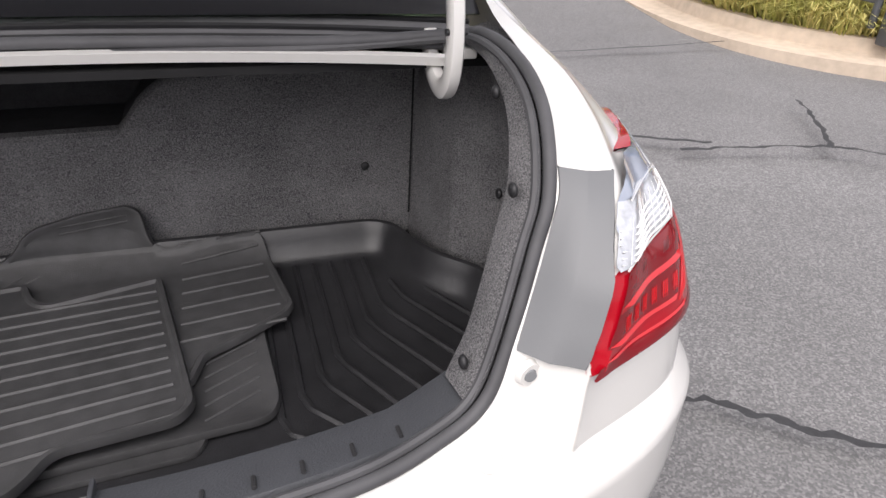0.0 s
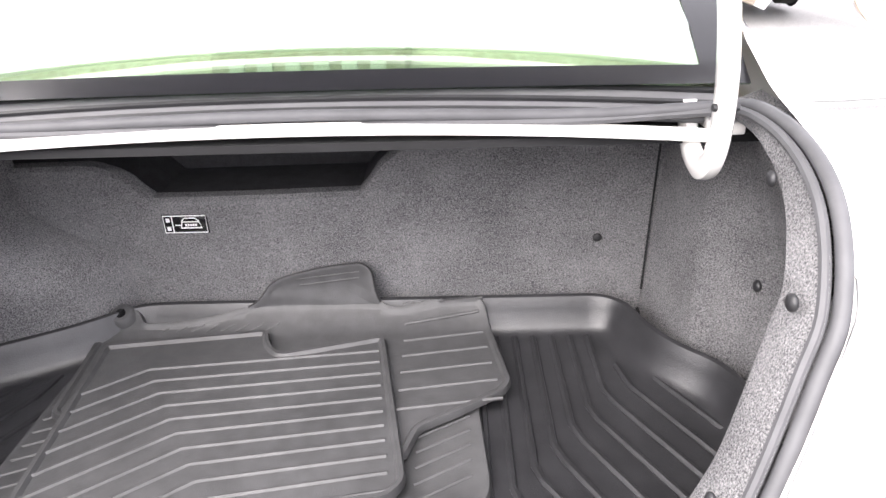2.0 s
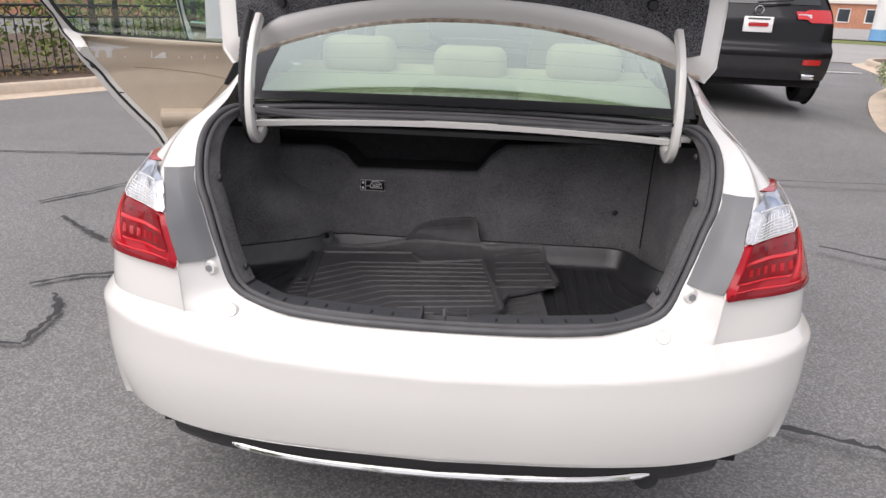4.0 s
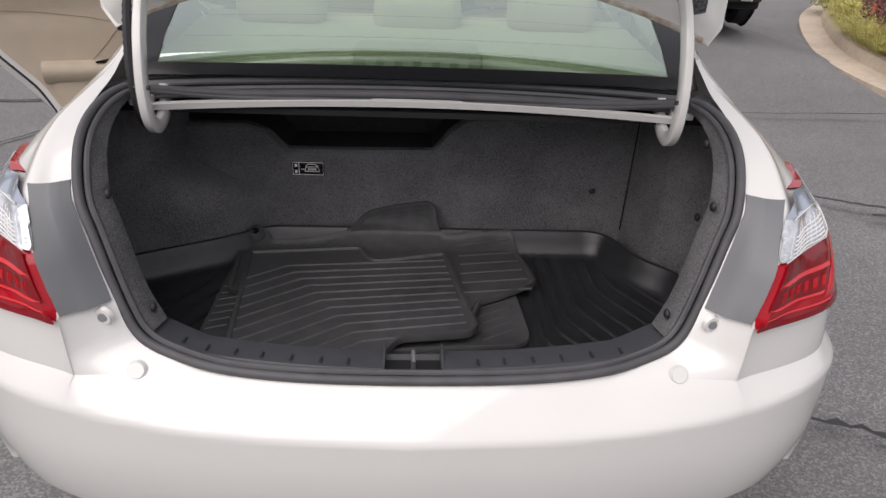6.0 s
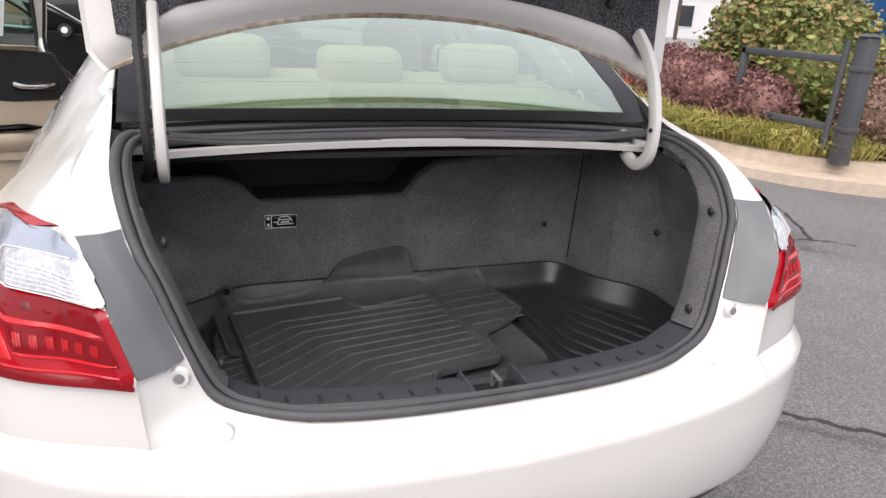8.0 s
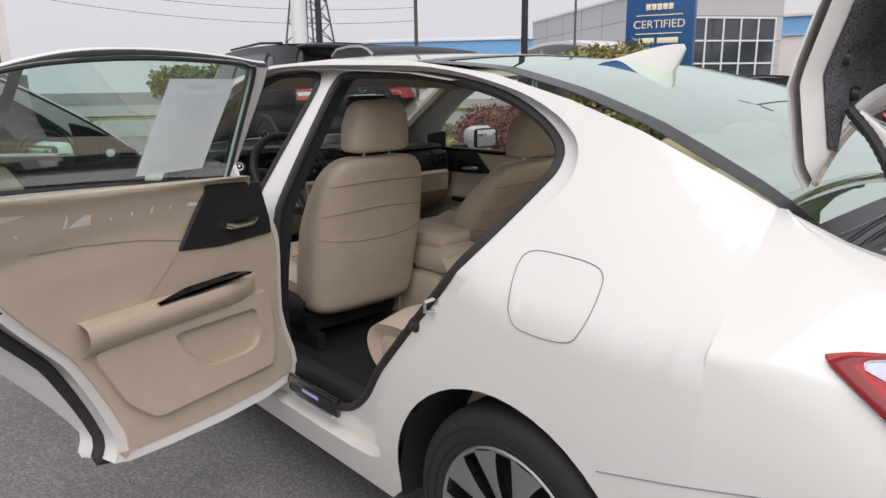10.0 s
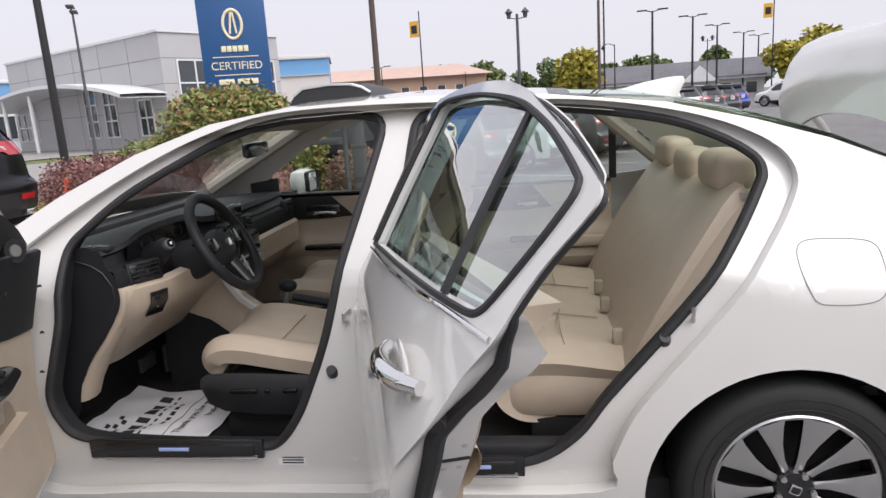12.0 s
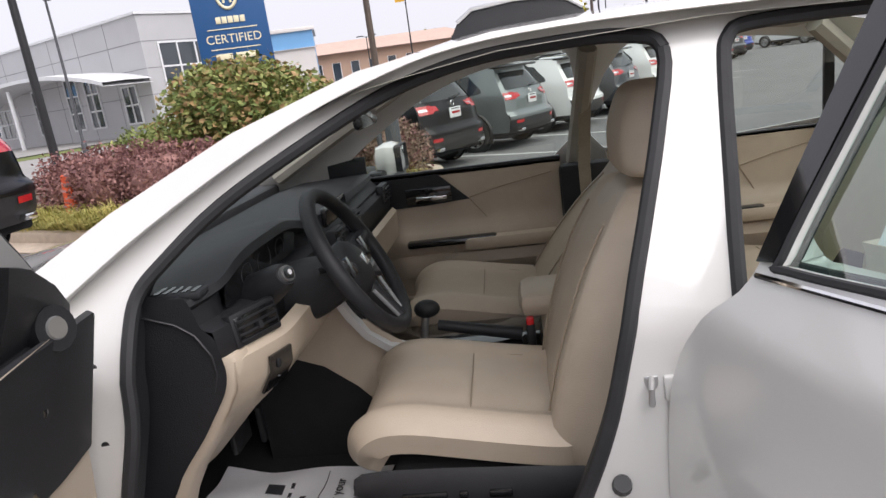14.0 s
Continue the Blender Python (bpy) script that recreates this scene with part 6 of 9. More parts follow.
part("door_pull", tube(smooth_line([card_at(2.20, 0.948) + Vector((0.012, 0, 0)), card_at(2.17, 0.942) + Vector((0.026, 0, 0)), card_at(2.10, 0.942) + Vector((0.028, 0, 0)), card_at(2.062, 0.952) + Vector((0.022, 0, 0))], 5), [0.005] * 5 + [0.009] * 6 + [0.011] * 5, 10), CHROME, rdoor)
raise_by = lambda k: (lambda y, z: card_at(y, z) + Vector((k, 0, 0)))
rows = []
for i, y in enumerate(np.linspace(2.20, 1.60, 22)):
    k = min(1.0, (2.20 - y) / 0.16) ** 0.6
    rows.append([card_at(y, 0.74) + Vector((dx * k, 0, dz - 0.012 * (1 - k))) for dx, dz in ((-0.004, 0.040), (0.022, 0.036), (0.044, 0.026), (0.052, 0.008), (0.048, -0.014), (0.026, -0.044), (-0.004, -0.060))])
part("armrest", rows_mesh(rows), BEIGE, rdoor)
part("armrest_switch", slab(round_ring([(2.155, 0.786), (2.10, 0.770), (1.93, 0.764), (1.80, 0.776), (1.90, 0.798), (2.08, 0.802)], 0.012), raise_by(0.034), 0.010), PIANO, rdoor)
pocket = round_ring([(2.185, 0.655), (2.195, 0.545), (2.15, 0.515), (1.99, 0.520), (1.90, 0.590), (1.86, 0.665)], 0.035)
lower_panel = round_ring([(2.245, 0.70), (2.255, 0.50), (2.23, 0.44), (1.78, 0.445), (1.70, 0.52), (1.62, 0.69)], 0.03)
bm = filled(lower_panel, [pocket], raise_by(0.020), 0.08, 0.06)
part("pocket_panel", bm, BEIGE, rdoor)
for ring in (pocket, lower_panel):
    part("pocket_lip", rows_mesh([[raise_by(0.020)(*p), raise_by(-0.002)(*p)] for p in ring + ring[:1]]), BEIGE, rdoor)
for line in (((1.905, 0.90), (1.85, 0.835), (1.79, 0.775)), ((1.92, 0.93), (1.80, 0.955), (1.62, 0.975), (1.50, 0.98))):
    part("card_seam", tube([card_at(y, z) + Vector((0.001, 0, 0)) for y, z in line], 0.0018, 5), mat_seam, rdoor)
part("bottom_seal", tube([skin(0.06)(y, 0.345) for y in np.linspace(2.36, 1.72, 6)], 0.014, 8), SEAL, rdoor)
def edge_y(z, k):
    """Where the shut face lies at a height, k in from the skin's edge."""
    pts = sorted((q, p) for p, q in shrink(REAR_DOOR, k) if p < 1.65 and 0.5 < q < 1.09)
    return float(np.interp(z, [q for q, p in pts], [p for q, p in pts]))


for name, z, i0, i1, h, mt in (("latch", 0.858, 0.085, 0.138, 0.014, PIANO), ("latch_screw", 0.832, 0.094, 0.104, 0.010, SILVER), ("latch_screw", 0.832, 0.120, 0.130, 0.010, SILVER), ("latch_screw", 0.890, 0.118, 0.128, 0.010, SILVER)):
    y = edge_y(z, 0.079)
    part(name, box((-side_x(y, z) + i0, y - 0.006, z - h / 2), (-side_x(y, z) + i1, y + 0.02, z + h / 2), 0.002), mt, rdoor)
y = edge_y(0.98, 0.040)
q = Vector((-side_x(y, 0.98) + 0.036, y, 0.98))
part("edge_plug", tube([q + Vector((-0.002, -0.003, -0.002)), q + Vector((0.006, 0.012, 0.006))], [0.017, 0.014], 18), BLACKP, rdoor)
part("check_strap", tube([(-0.83, 2.36, 0.74), (-0.88, 2.30, 0.74)], 0.006, 8), DASH, rdoor)

# notice in the rear door's window
guide = thing("window_notice", "printed paper notice taped inside a car window", "notice")
guide.matrix_basis = swung((-0.885, 2.335), 73, 0.035)
gy = lambda u: 2.06 - 0.222 * u
gz = lambda v: 1.118 + 0.255 * v
part("sheet", sheet(lambda u, v: skin(0.021)(gy(u) + 0.025 * v, gz(v)), np.linspace(0, 1, 5), np.linspace(0, 1, 6)), NOTICE, guide)
bm = bmesh.new()
random.seed(4)
for k in range(46):
    v = 0.04 + k * 0.0178
    if k in (8, 14, 15, 24, 30, 31, 36, 37, 38):
        continue
    a, b = 0.06, 0.94 - 0.3 * random.random() * (k % 3 == 0)
    vs = [bm.verts.new(skin(0.0195)(gy(u) + 0.025 * w, gz(w))) for u, w in ((a, v), (b, v), (b, v + 0.0028), (a, v + 0.0028))]
    bm.faces.new(vs)
part("print_line", bm, INK, guide)


def words(text, size, m, material, parent, name="lettering"):
    """Raised lettering from the built-in font, turned into a mesh."""
    cu = bpy.data.curves.new(name, "FONT")
    cu.body, cu.size, cu.align_x, cu.align_y, cu.extrude = text, size, "CENTER", "CENTER", 0.0004
    tmp = bpy.data.objects.new(name, cu)
    me = bpy.data.meshes.new_from_object(tmp)
    bpy.data.objects.remove(tmp)
    me.materials.clear()
    me.materials.append(material)
    ob = new(name, me)
    ob.parent = parent
    ob.matrix_basis = m
    return ob


def on_glass(u, v):
    p = skin(0.0185)(gy(u) + 0.025 * v, gz(v))
    q = skin(0.0185)(gy(u) + 0.025 * v - 0.01, gz(v))
    w = skin(0.0185)(gy(u) + 0.025 * v, gz(v) + 0.01)
    ex = (q - p).normalized()
    ez = (w - p).normalized()
    n = ex.cross(ez)
    return Matrix((ex, ez, n)).transposed().to_4x4(), p


for text, u, v, size in (("BUYERS GUIDE", 0.5, 0.925, 0.013), ("IMPLIED WARRANTIES ONLY", 0.42, 0.70, 0.0085), ("DEALER WARRANTY", 0.36, 0.595, 0.0085)):
    r, p = on_glass(u, v)
    words(text, size, Matrix.Translation(p) @ r, INK, guide)

fdoor = build_door("front_door", FRONT_DOOR, FRONT_WIN, (-0.885, 3.485), 70, 0.02, front_belt, 0.072, front_inset)
card_at = lambda y, z: Vector((-(side_x(y, z) - front_inset(z)), y, z))
part("belt_chrome", tube([skin(-0.004)(y, front_belt(y) + 0.015) for y in np.linspace(3.3, 2.45, 12)], 0.007, 6), CHROME, fdoor)
trim_ring = round_ring([(3.425, 1.083), (3.42, 0.835), (3.26, 0.855), (3.10, 0.885), (2.945, 0.915), (2.90, 1.0), (2.84, 1.08), (2.77, 1.136), (3.10, 1.110)], 0.02)
part("upper_trim", slab(trim_ring, card_at, 0.010), DASH, fdoor)
part("belt_trim", thicken(rows_mesh([[skin(0.022)(y, front_belt(y) + 0.012), skin(0.05)(y, front_belt(y) + 0.008), skin(0.075)(y, front_belt(y) - 0.022)] for y in np.linspace(3.40, 2.46, 12)]), 0.004), DASH, fdoor)
part("tweeter_base", slab([(3.425, 1.06), (3.39, 1.11), (3.28, 1.168), (3.15, 1.222), (3.065, 1.242), (3.10, 1.18), (3.125, 1.08)], skin(0.027), 0.018), DASH, fdoor)
c = skin(0.060)(3.255, 1.105)
ax = Vector((0.85, -0.5, 0.15)).normalized()
for r0, r1, d0, d1, mt in ((0.038, 0.034, -0.01, 0.018, DASH), (0.020, 0.016, 0.015, 0.021, SILVER)):
    part("tweeter", tube([c + ax * d0, c + ax * d1], [r0, r1], 24), mt, fdoor)
cup = round_ring([(3.155, 0.985), (3.16, 0.91), (3.09, 0.888), (3.03, 0.90), (3.015, 0.945), (3.045, 0.99)], 0.02)
part("pull_cup", slab(cup, lambda y, z: card_at(y, z) + Vector((0.011, 0, 0)), 0.003), PIANO, fdoor)
part("cup_rim", tube([card_at(y, z) + Vector((0.014, 0, 0)) for y, z in cup + cup[:1]], 0.0025, 6), DASH, fdoor)
lever = [[card_at(y, z) + Vector((dx, 0, 0)) for z, dx in ((0.930, 0.016), (0.925, 0.030), (0.908, 0.036), (0.894, 0.030), (0.890, 0.018))] for y in (3.12, 3.11, 3.075, 3.035, 3.022)]
part("door_pull", thicken(rows_mesh(lever), 0.004), CHROME, fdoor)
for k in range(3):
    part("lock_button", box(card_at(3.185, 0.945 + 0.026 * k) + Vector((0.009, 0, 0)), card_at(3.205, 0.964 + 0.026 * k) + Vector((0.016, 0, 0)), 0.003), PIANO, fdoor)
rows = []
for i, y in enumerate(np.linspace(3.16, 2.52, 16)):
    k = math.sin(math.pi * min(1, (i + 0.4) / 6) / 2) if i < 6 else 1.0
    c = card_at(y, 0.75)
    rows.append([c + Vector((dx * k, 0, dz - 0.02 * (1 - k))) for dx, dz in ((-0.01, 0.075), (0.02, 0.07), (0.05, 0.058), (0.068, 0.035), (0.07, 0.0), (0.05, -0.04), (0.015, -0.07), (-0.01, -0.08))])
part("armrest", rows_mesh(rows), BEIGE, fdoor)
pod = lambda y, z: card_at(y, 0.78) + Vector((0.012 + (0.845 - z) * 0.52, 0, (z - 0.80) * 0.55 + 0.03))
part("switch_pod", slab(round_ring([(3.06, 0.845), (3.17, 0.80), (3.17, 0.755), (3.04, 0.73), (2.80, 0.745), (2.74, 0.80), (2.80, 0.85)], 0.03), pod, 0.008), PIANO, fdoor)
for k, (y, z) in enumerate(((3.09, 0.80), (3.05, 0.815), (3.05, 0.785), (3.0, 0.815), (3.0, 0.785), (2.94, 0.80))):
    c = pod(y, z) + Vector((0.008, 0, 0.006))
    part("window_switch", box(c - Vector((0.007, 0.010, 0.008)), c + Vector((0.007, 0.010, 0.003)), 0.002), DASH, fdoor)
part("door_pocket", slab(round_ring([(3.30, 0.64), (3.34, 0.50), (3.26, 0.42), (2.60, 0.42), (2.55, 0.58), (3.0, 0.62)], 0.05), card_at, 0.03), BEIGE, fdoor)
# No hollow is cut: a raised patch of darker beige gives the slot's shade.
part("pocket_slot", slab(round_ring([(3.22, 0.70), (3.26, 0.62), (3.10, 0.56), (2.92, 0.60), (2.98, 0.68)], 0.03), lambda y, z: card_at(y, z) + Vector((0.002, 0, 0)), 0.003), mat("beige_slot_shade", (0.30, 0.24, 0.18), 0.8, var=0.05), fdoor)
bm = bmesh.new()
add_tube(bm, [card_at(y, 0.925 + 0.10 * (2.93 - y)) + Vector((0.001, 0, 0)) for y in np.linspace(2.93, 2.50, 10)], 0.0025, 5)
part("seam", bm, mat_seam, fdoor)
part("bottom_seal", tube([skin(0.06)(y, 0.345) for y in np.linspace(3.42, 2.5, 8)], 0.012, 8), SEAL, fdoor)
part("mirror_shell", box((-1.145, 3.145, 1.005), (-0.93, 3.26, 1.15), 0.045), PAINT, fdoor)
part("mirror_rim", box((-1.13, 3.138, 1.018), (-0.945, 3.15, 1.138), 0.02), DASH, fdoor)
part("mirror_glass", box((-1.122, 3.134, 1.026), (-0.953, 3.14, 1.13), 0.003), CHROME, fdoor)
part("mirror_foot", box((-0.96, 3.20, 1.0), (-0.86, 3.27, 1.04), 0.01), BLACKP, fdoor)
bm = bmesh.new()
bmesh.ops.create_uvsphere(bm, u_segments=20, v_segments=10, radius=1, matrix=Matrix.Translation(skin(0.002)(2.62, 0.93)) @ Matrix.Diagonal((0.008, 0.09, 0.05, 1)))
part("handle_cup", bm, PAINT, fdoor)
h = [skin(-0.018)(2.72, 0.935), skin(-0.045)(2.62, 0.935), skin(-0.018)(2.52, 0.94)]
part("door_handle", tube(smooth_line(h, 6), 0.015, 10), CHROME, fdoor)

# tilted glass sunroof
prof = ((2.70, -0.03), (2.68, 0.004), (2.645, 0.028), (2.55, 0.036), (2.47, 0.032), (2.43, 0.02), (2.40, 0.0), (2.39, -0.03))
rows = [[Vector((-0.32, y, 1.47))] + [Vector((u * 0.31, y, 1.503 + z + 0.012 * (1 - u * u))) for u in np.linspace(-1, 1, 13)] + [Vector((0.32, y, 1.47))] for y, z in prof]
part("sunroof", rows_mesh(rows), BLACKP, car)
part("sunroof_lip", tube([(-0.312, y, 1.505 + z) for y, z in prof[1:-1]], 0.005, 6), SILVER, car)
r = Matrix(((0, 0, -1, 0), (-1, 0, 0, 0), (0, 1, 0, 0), (0, 0, 0, 1)))
words("HYBRID", 0.03, Matrix.Translation((-side_x(3.66, 0.95) - 0.002, 3.66, 0.95)) @ r, SILVER, car)

# ---- things lying in the boot ----
def ribs(lines, z, r, bend=None):
    bm = bmesh.new()
    for line in lines:
        pts = []
        for a, b in zip(line, line[1:]):
            pts += [Vector((a[0] + (b[0] - a[0]) * k / 5, a[1] + (b[1] - a[1]) * k / 5, 0)) for k in range(5)]
        pts.append(Vector((*line[-1], 0)))
        add_tube(bm, [(p.x, p.y, z + (bend(p.x, p.y) if bend else 0)) for p in pts], r, 6)
    return bm


# cargo tray with raised rim
TRAY = [(-0.745, 0.62), (-0.735, 0.655), (-0.50, 0.785), (-0.42, 0.857), (0.555, 0.858), (0.60, 0.70), (0.70, 0.60), (0.70, 0.34), (0.56, 0.20), (0.40, 0.165), (-0.40, 0.165), (-0.55, 0.20), (-0.72, 0.36)]
tray = thing("cargo_tray", "black ribbed rubber cargo tray lining the boot floor", "cargo tray")
ring = round_ring(TRAY, 0.07, 6)
bm = bmesh.new()
rings = []
for k, z in ((0.0, 0.531), (0.0, 0.618), (0.004, 0.623), (0.012, 0.621), (0.024, 0.60), (0.034, 0.57), (0.05, 0.556), (0.065, 0.553)):
    back = lambda y: max(0.0, min(1.0, (y - 0.24) / 0.2))
    rings.append([bm.verts.new((x, y, 0.553 + (z - 0.553) * back(y) if z > 0.553 else z)) for x, y in shrink(ring, k)])
n = len(ring)
for a, b in zip(rings, rings[1:]):
    for i in range(n):
        bm.faces.new((a[i], a[(i + 1) % n], b[(i + 1) % n], b[i]))
bmesh.ops.triangle_fill(bm, use_beauty=True, edges=[bm.edges.get((rings[-1][i], rings[-1][(i + 1) % n])) for i in range(n)])
bmesh.ops.recalc_face_normals(bm, faces=bm.faces)
part("tray_body", bm, TRAYR, tray)
for k in range(9):
    x = 0.27 + 0.036 * k
    yb = 0.34 + (x - 0.27) * 1.25
    run = min(0.25, (0.69 - x) / 0.55)
    end = (x + 0.50 * run, max(0.24, yb - 0.9 * run))
    pts = ([(x, 0.80)] if x < 0.52 else []) + [(x, yb + 0.02), (x + 0.012, yb - 0.015), end]
    if x >= 0.52:
        pts[0] = (x, yb + 0.05)
    part("tray_rib", ribs([pts], 0.554, 0.0065), TRAYR, tray)
    part("tray_rib", ribs([[(-a, b) for a, b in pts]], 0.553, 0.006), TRAYR, tray)

# floor mats stacked on the tray
def mat_solid(ring, t, rim, lay, cuts=()):
    """A rubber mat of the given plan with thickness, a raised rim and rounded edge, laid by lay(x, s, height)."""
    bm = bmesh.new()
    rings = []
    for k, h in ((0.0, 0.0), (0.0, t - 0.003), (0.003, t + rim), (0.010, t + rim), (0.015, t)):
        rings.append([bm.verts.new((x, y, h)) for x, y in shrink(ring, k)])
    n = len(ring)
    for a, b in zip(rings, rings[1:]):
        for i in range(n):
            bm.faces.new((a[i], a[(i + 1) % n], b[(i + 1) % n], b[i]))
    bmesh.ops.triangle_fill(bm, use_beauty=True, edges=[bm.edges.get((rings[-1][i], rings[-1][(i + 1) % n])) for i in range(n)])
    for c in cuts:
        bmesh.ops.bisect_plane(bm, geom=bm.verts[:] + bm.edges[:] + bm.faces[:], plane_co=(0, c, 0), plane_no=(0, 1, 0))
    for v in bm.verts:
        v.co = lay(*v.co)
    bmesh.ops.recalc_face_normals(bm, faces=bm.faces)
    return bm


def laid_rib(line, t, lay, r=0.0038):
    pts = []
    for a, b in zip(line, line[1:]):
        pts += [(a[0] + (b[0] - a[0]) * k / 5, a[1] + (b[1] - a[1]) * k / 5) for k in range(5)]
    pts.append(line[-1])
    return tube([lay(x, y, t) for x, y in pts], r, 6)


def flat_at(z0):
    return lambda x, y, h: Vector((x, y, z0 + h))


def leaning(x, s, h):
    """Flat on the stack, then up over the tray's rim and against the carpet."""
    z0 = 0.574 + 0.003 * math.sin(5 * x)
    d = s - 0.775
    if d <= 0:
        y, z, a = s, z0, 0.0
    elif d < 0.075:
        a = 0.62 * d / 0.075
        y, z = 0.775 + 0.90 * d, z0 + 0.55 * d * (0.4 + 0.6 * d / 0.075)
    else:
        a = 1.15
        y, z = 0.8425 + (d - 0.075) * 0.26, z0 + 0.0412 + (d - 0.075) * 0.96
    return Vector((x, y - h * math.sin(a), z + h * math.cos(a)))


mat4 = thing("floor_mat", "black rubber car floor mat mostly hidden under others", "floor mat", group="stacked floor mats")
part("mat_sheet", mat_solid(round_ring([(-0.42, 0.285), (-0.44, 0.62), (0.10, 0.64), (0.166, 0.345), (0.150, 0.312), (-0.03, 0.298)], 0.02), 0.005, 0.002, flat_at(0.554)), MATR, mat4)
mat3 = thing("floor_mat", "black rubber car floor mat low in a stack", "floor mat", group="stacked floor mats")
ring = round_ring([(-0.485, 0.36), (-0.487, 0.66), (-0.46, 0.77), (0.20, 0.78), (0.262, 0.60), (0.275, 0.39), (0.255, 0.350), (-0.04, 0.322), (-0.30, 0.285), (-0.43, 0.315)], 0.03)
part("mat_sheet", mat_solid(ring, 0.008, 0.003, flat_at(0.560)), MATR, mat3)
for k in range(6):
    part("mat_rib", laid_rib([(0.16, 0.535 - 0.033 * k), (0.245, 0.585 - 0.033 * k)], 0.008, flat_at(0.560), 0.003), MATR, mat3)
for k in range(9):
    part("mat_rib", laid_rib([(-0.478, 0.40 + 0.032 * k), (-0.43, 0.42 + 0.032 * k)], 0.008, flat_at(0.560), 0.003), MATR, mat3)

mat2 = thing("floor_mat", "black rubber floor mat with raised tab leaning against carpet", "floor mat", group="stacked floor mats")
ring = round_ring([(-0.462, 0.56), (-0.474, 0.68), (-0.487, 0.80), (-0.484, 0.838), (-0.462, 0.857), (-0.422, 0.853), (-0.404, 0.838), (-0.396, 0.820), (-0.33, 0.822), (-0.255, 0.834), (-0.195, 0.850), (-0.166, 0.868), (-0.150, 0.895), (-0.122, 0.912), (-0.04, 0.930), (0.040, 0.938), (0.062, 0.922), (0.070, 0.870), (0.080, 0.848), (0.105, 0.840), (0.20, 0.854), (0.268, 0.860), (0.286, 0.842), (0.306, 0.72), (0.322, 0.622), (0.308, 0.594), (0.22, 0.535), (0.166, 0.505), (0.145, 0.44), (-0.10, 0.42)], 0.014)
part("mat_sheet", mat_solid(ring, 0.008, 0.004, leaning, (0.775, 0.79, 0.805, 0.82, 0.835, 0.85, 0.88)), MATR, mat2)
for k in range(6):
    y = 0.815 - 0.05 * k
    part("mat_rib", laid_rib([(0.125, y - 0.012), (0.272 + 0.006 * k, y + 0.012)], 0.008, leaning), MATR, mat2)
for y, a, b in ((0.905, -0.10, 0.035), (0.893, -0.085, 0.035)):
    part("mat_rib", laid_rib([(a, y), (b, y + 0.012)], 0.008, leaning, 0.002), MATR, mat2)
for k in range(8):
    part("mat_rib", laid_rib([(-0.36 + 0.03 * k, 0.80), (-0.335 + 0.03 * k, 0.815)], 0.008, leaning, 0.002), MATR, mat2)
for k in range(5):
    part("mat_rib", laid_rib([(0.12 + 0.035 * k, 0.842 + 0.003 * k), (0.14 + 0.035 * k, 0.846 + 0.003 * k)], 0.008, leaning, 0.003), MATR, mat2)
c0 = leaning(-0.443, 0.835, 0.006)
part("mat_hook", tube([c0, c0 + Vector((0, -0.006, 0.009)), c0 + Vector((0, -0.008, 0.013))], [0.028, 0.024, 0.018], 20), MATR, mat2)
part("hook_hole", tube([c0 + Vector((0, -0.0075, 0.0125)), c0 + Vector((0, -0.009, 0.0145))], 0.010, 14), PIANO, mat2)

mat1 = thing("floor_mat", "black rubber floor mat with chevron ribs on top of a stack", "floor mat", group="stacked floor mats")
ring = round_ring([(-0.448, 0.745), (-0.14, 0.785), (-0.125, 0.735), (-0.10, 0.705), (0.09, 0.758), (0.152, 0.385), (0.128, 0.352), (-0.03, 0.330), (-0.055, 0.285), (-0.075, 0.262), (-0.36, 0.225), (-0.40, 0.26)], 0.018)
part("mat_sheet", mat_solid(ring, 0.008, 0.006, flat_at(0.584)), MATR, mat1)
for k in range(11):
    y = 0.71 - 0.034 * k
    right = 0.082 + 0.0045 * k
    bx = -0.33 + 0.022 * k
    pts = [(right, y + 0.0), (bx, y - 0.045)]
    left = -0.425 + 0.0035 * k
    dx = bx - left
    if dx > 0.03:
        drop = min(dx * 0.75, y - 0.045 - 0.27)
        if drop > 0.01:
            pts.append((bx - drop / 0.75, y - 0.045 - drop))
    if y > 0.34:
        part("mat_rib", ribs([pts], 0.5915, 0.0042), MATR, mat1)
    else:
        part("mat_rib", ribs([[(-0.07, y - 0.03), pts[1]] + pts[2:]], 0.5915, 0.0042), MATR, mat1)

# release label on the boot wall
label = thing("release_label", "black and white pictogram label stuck on carpet", "label")
lp = lambda u, v: Vector((-0.338 + 0.088 * u, wall_y(-0.3, 0.79) - 0.003, 0.771 + 0.040 * v))
part("plate", box(lp(0, 0), lp(1, 1) + Vector((0, 0.003, 0)), 0.001), PIANO, label)
bm = bmesh.new()
off = Vector((0, -0.001, 0))
for seg in (((0.03, 0.06), (0.97, 0.06), (0.97, 0.94), (0.03, 0.94), (0.03, 0.06)), ((0.22, 0.06), (0.22, 0.94)), ((0.40, 0.3), (0.44, 0.68), (0.50, 0.82), (0.72, 0.82), (0.80, 0.68), (0.86, 0.3), (0.40, 0.3)), ((0.28, 0.45), (0.40, 0.45)), ((0.45, 0.62), (0.80, 0.62))):
    add_tube(bm, [lp(*q) + off for q in seg], 0.0011, 5)
for u, v in ((0.09, 0.18), (0.09, 0.62)):
    add_box(bm, lp(u, v) + off * 2, lp(u + 0.08, v + 0.2) + off)
for k in range(5):
    add_box(bm, lp(0.50 + 0.055 * k, 0.40) + off * 2, lp(0.535 + 0.055 * k, 0.52) + off)
part("pictogram", bm, WHITEP, label)
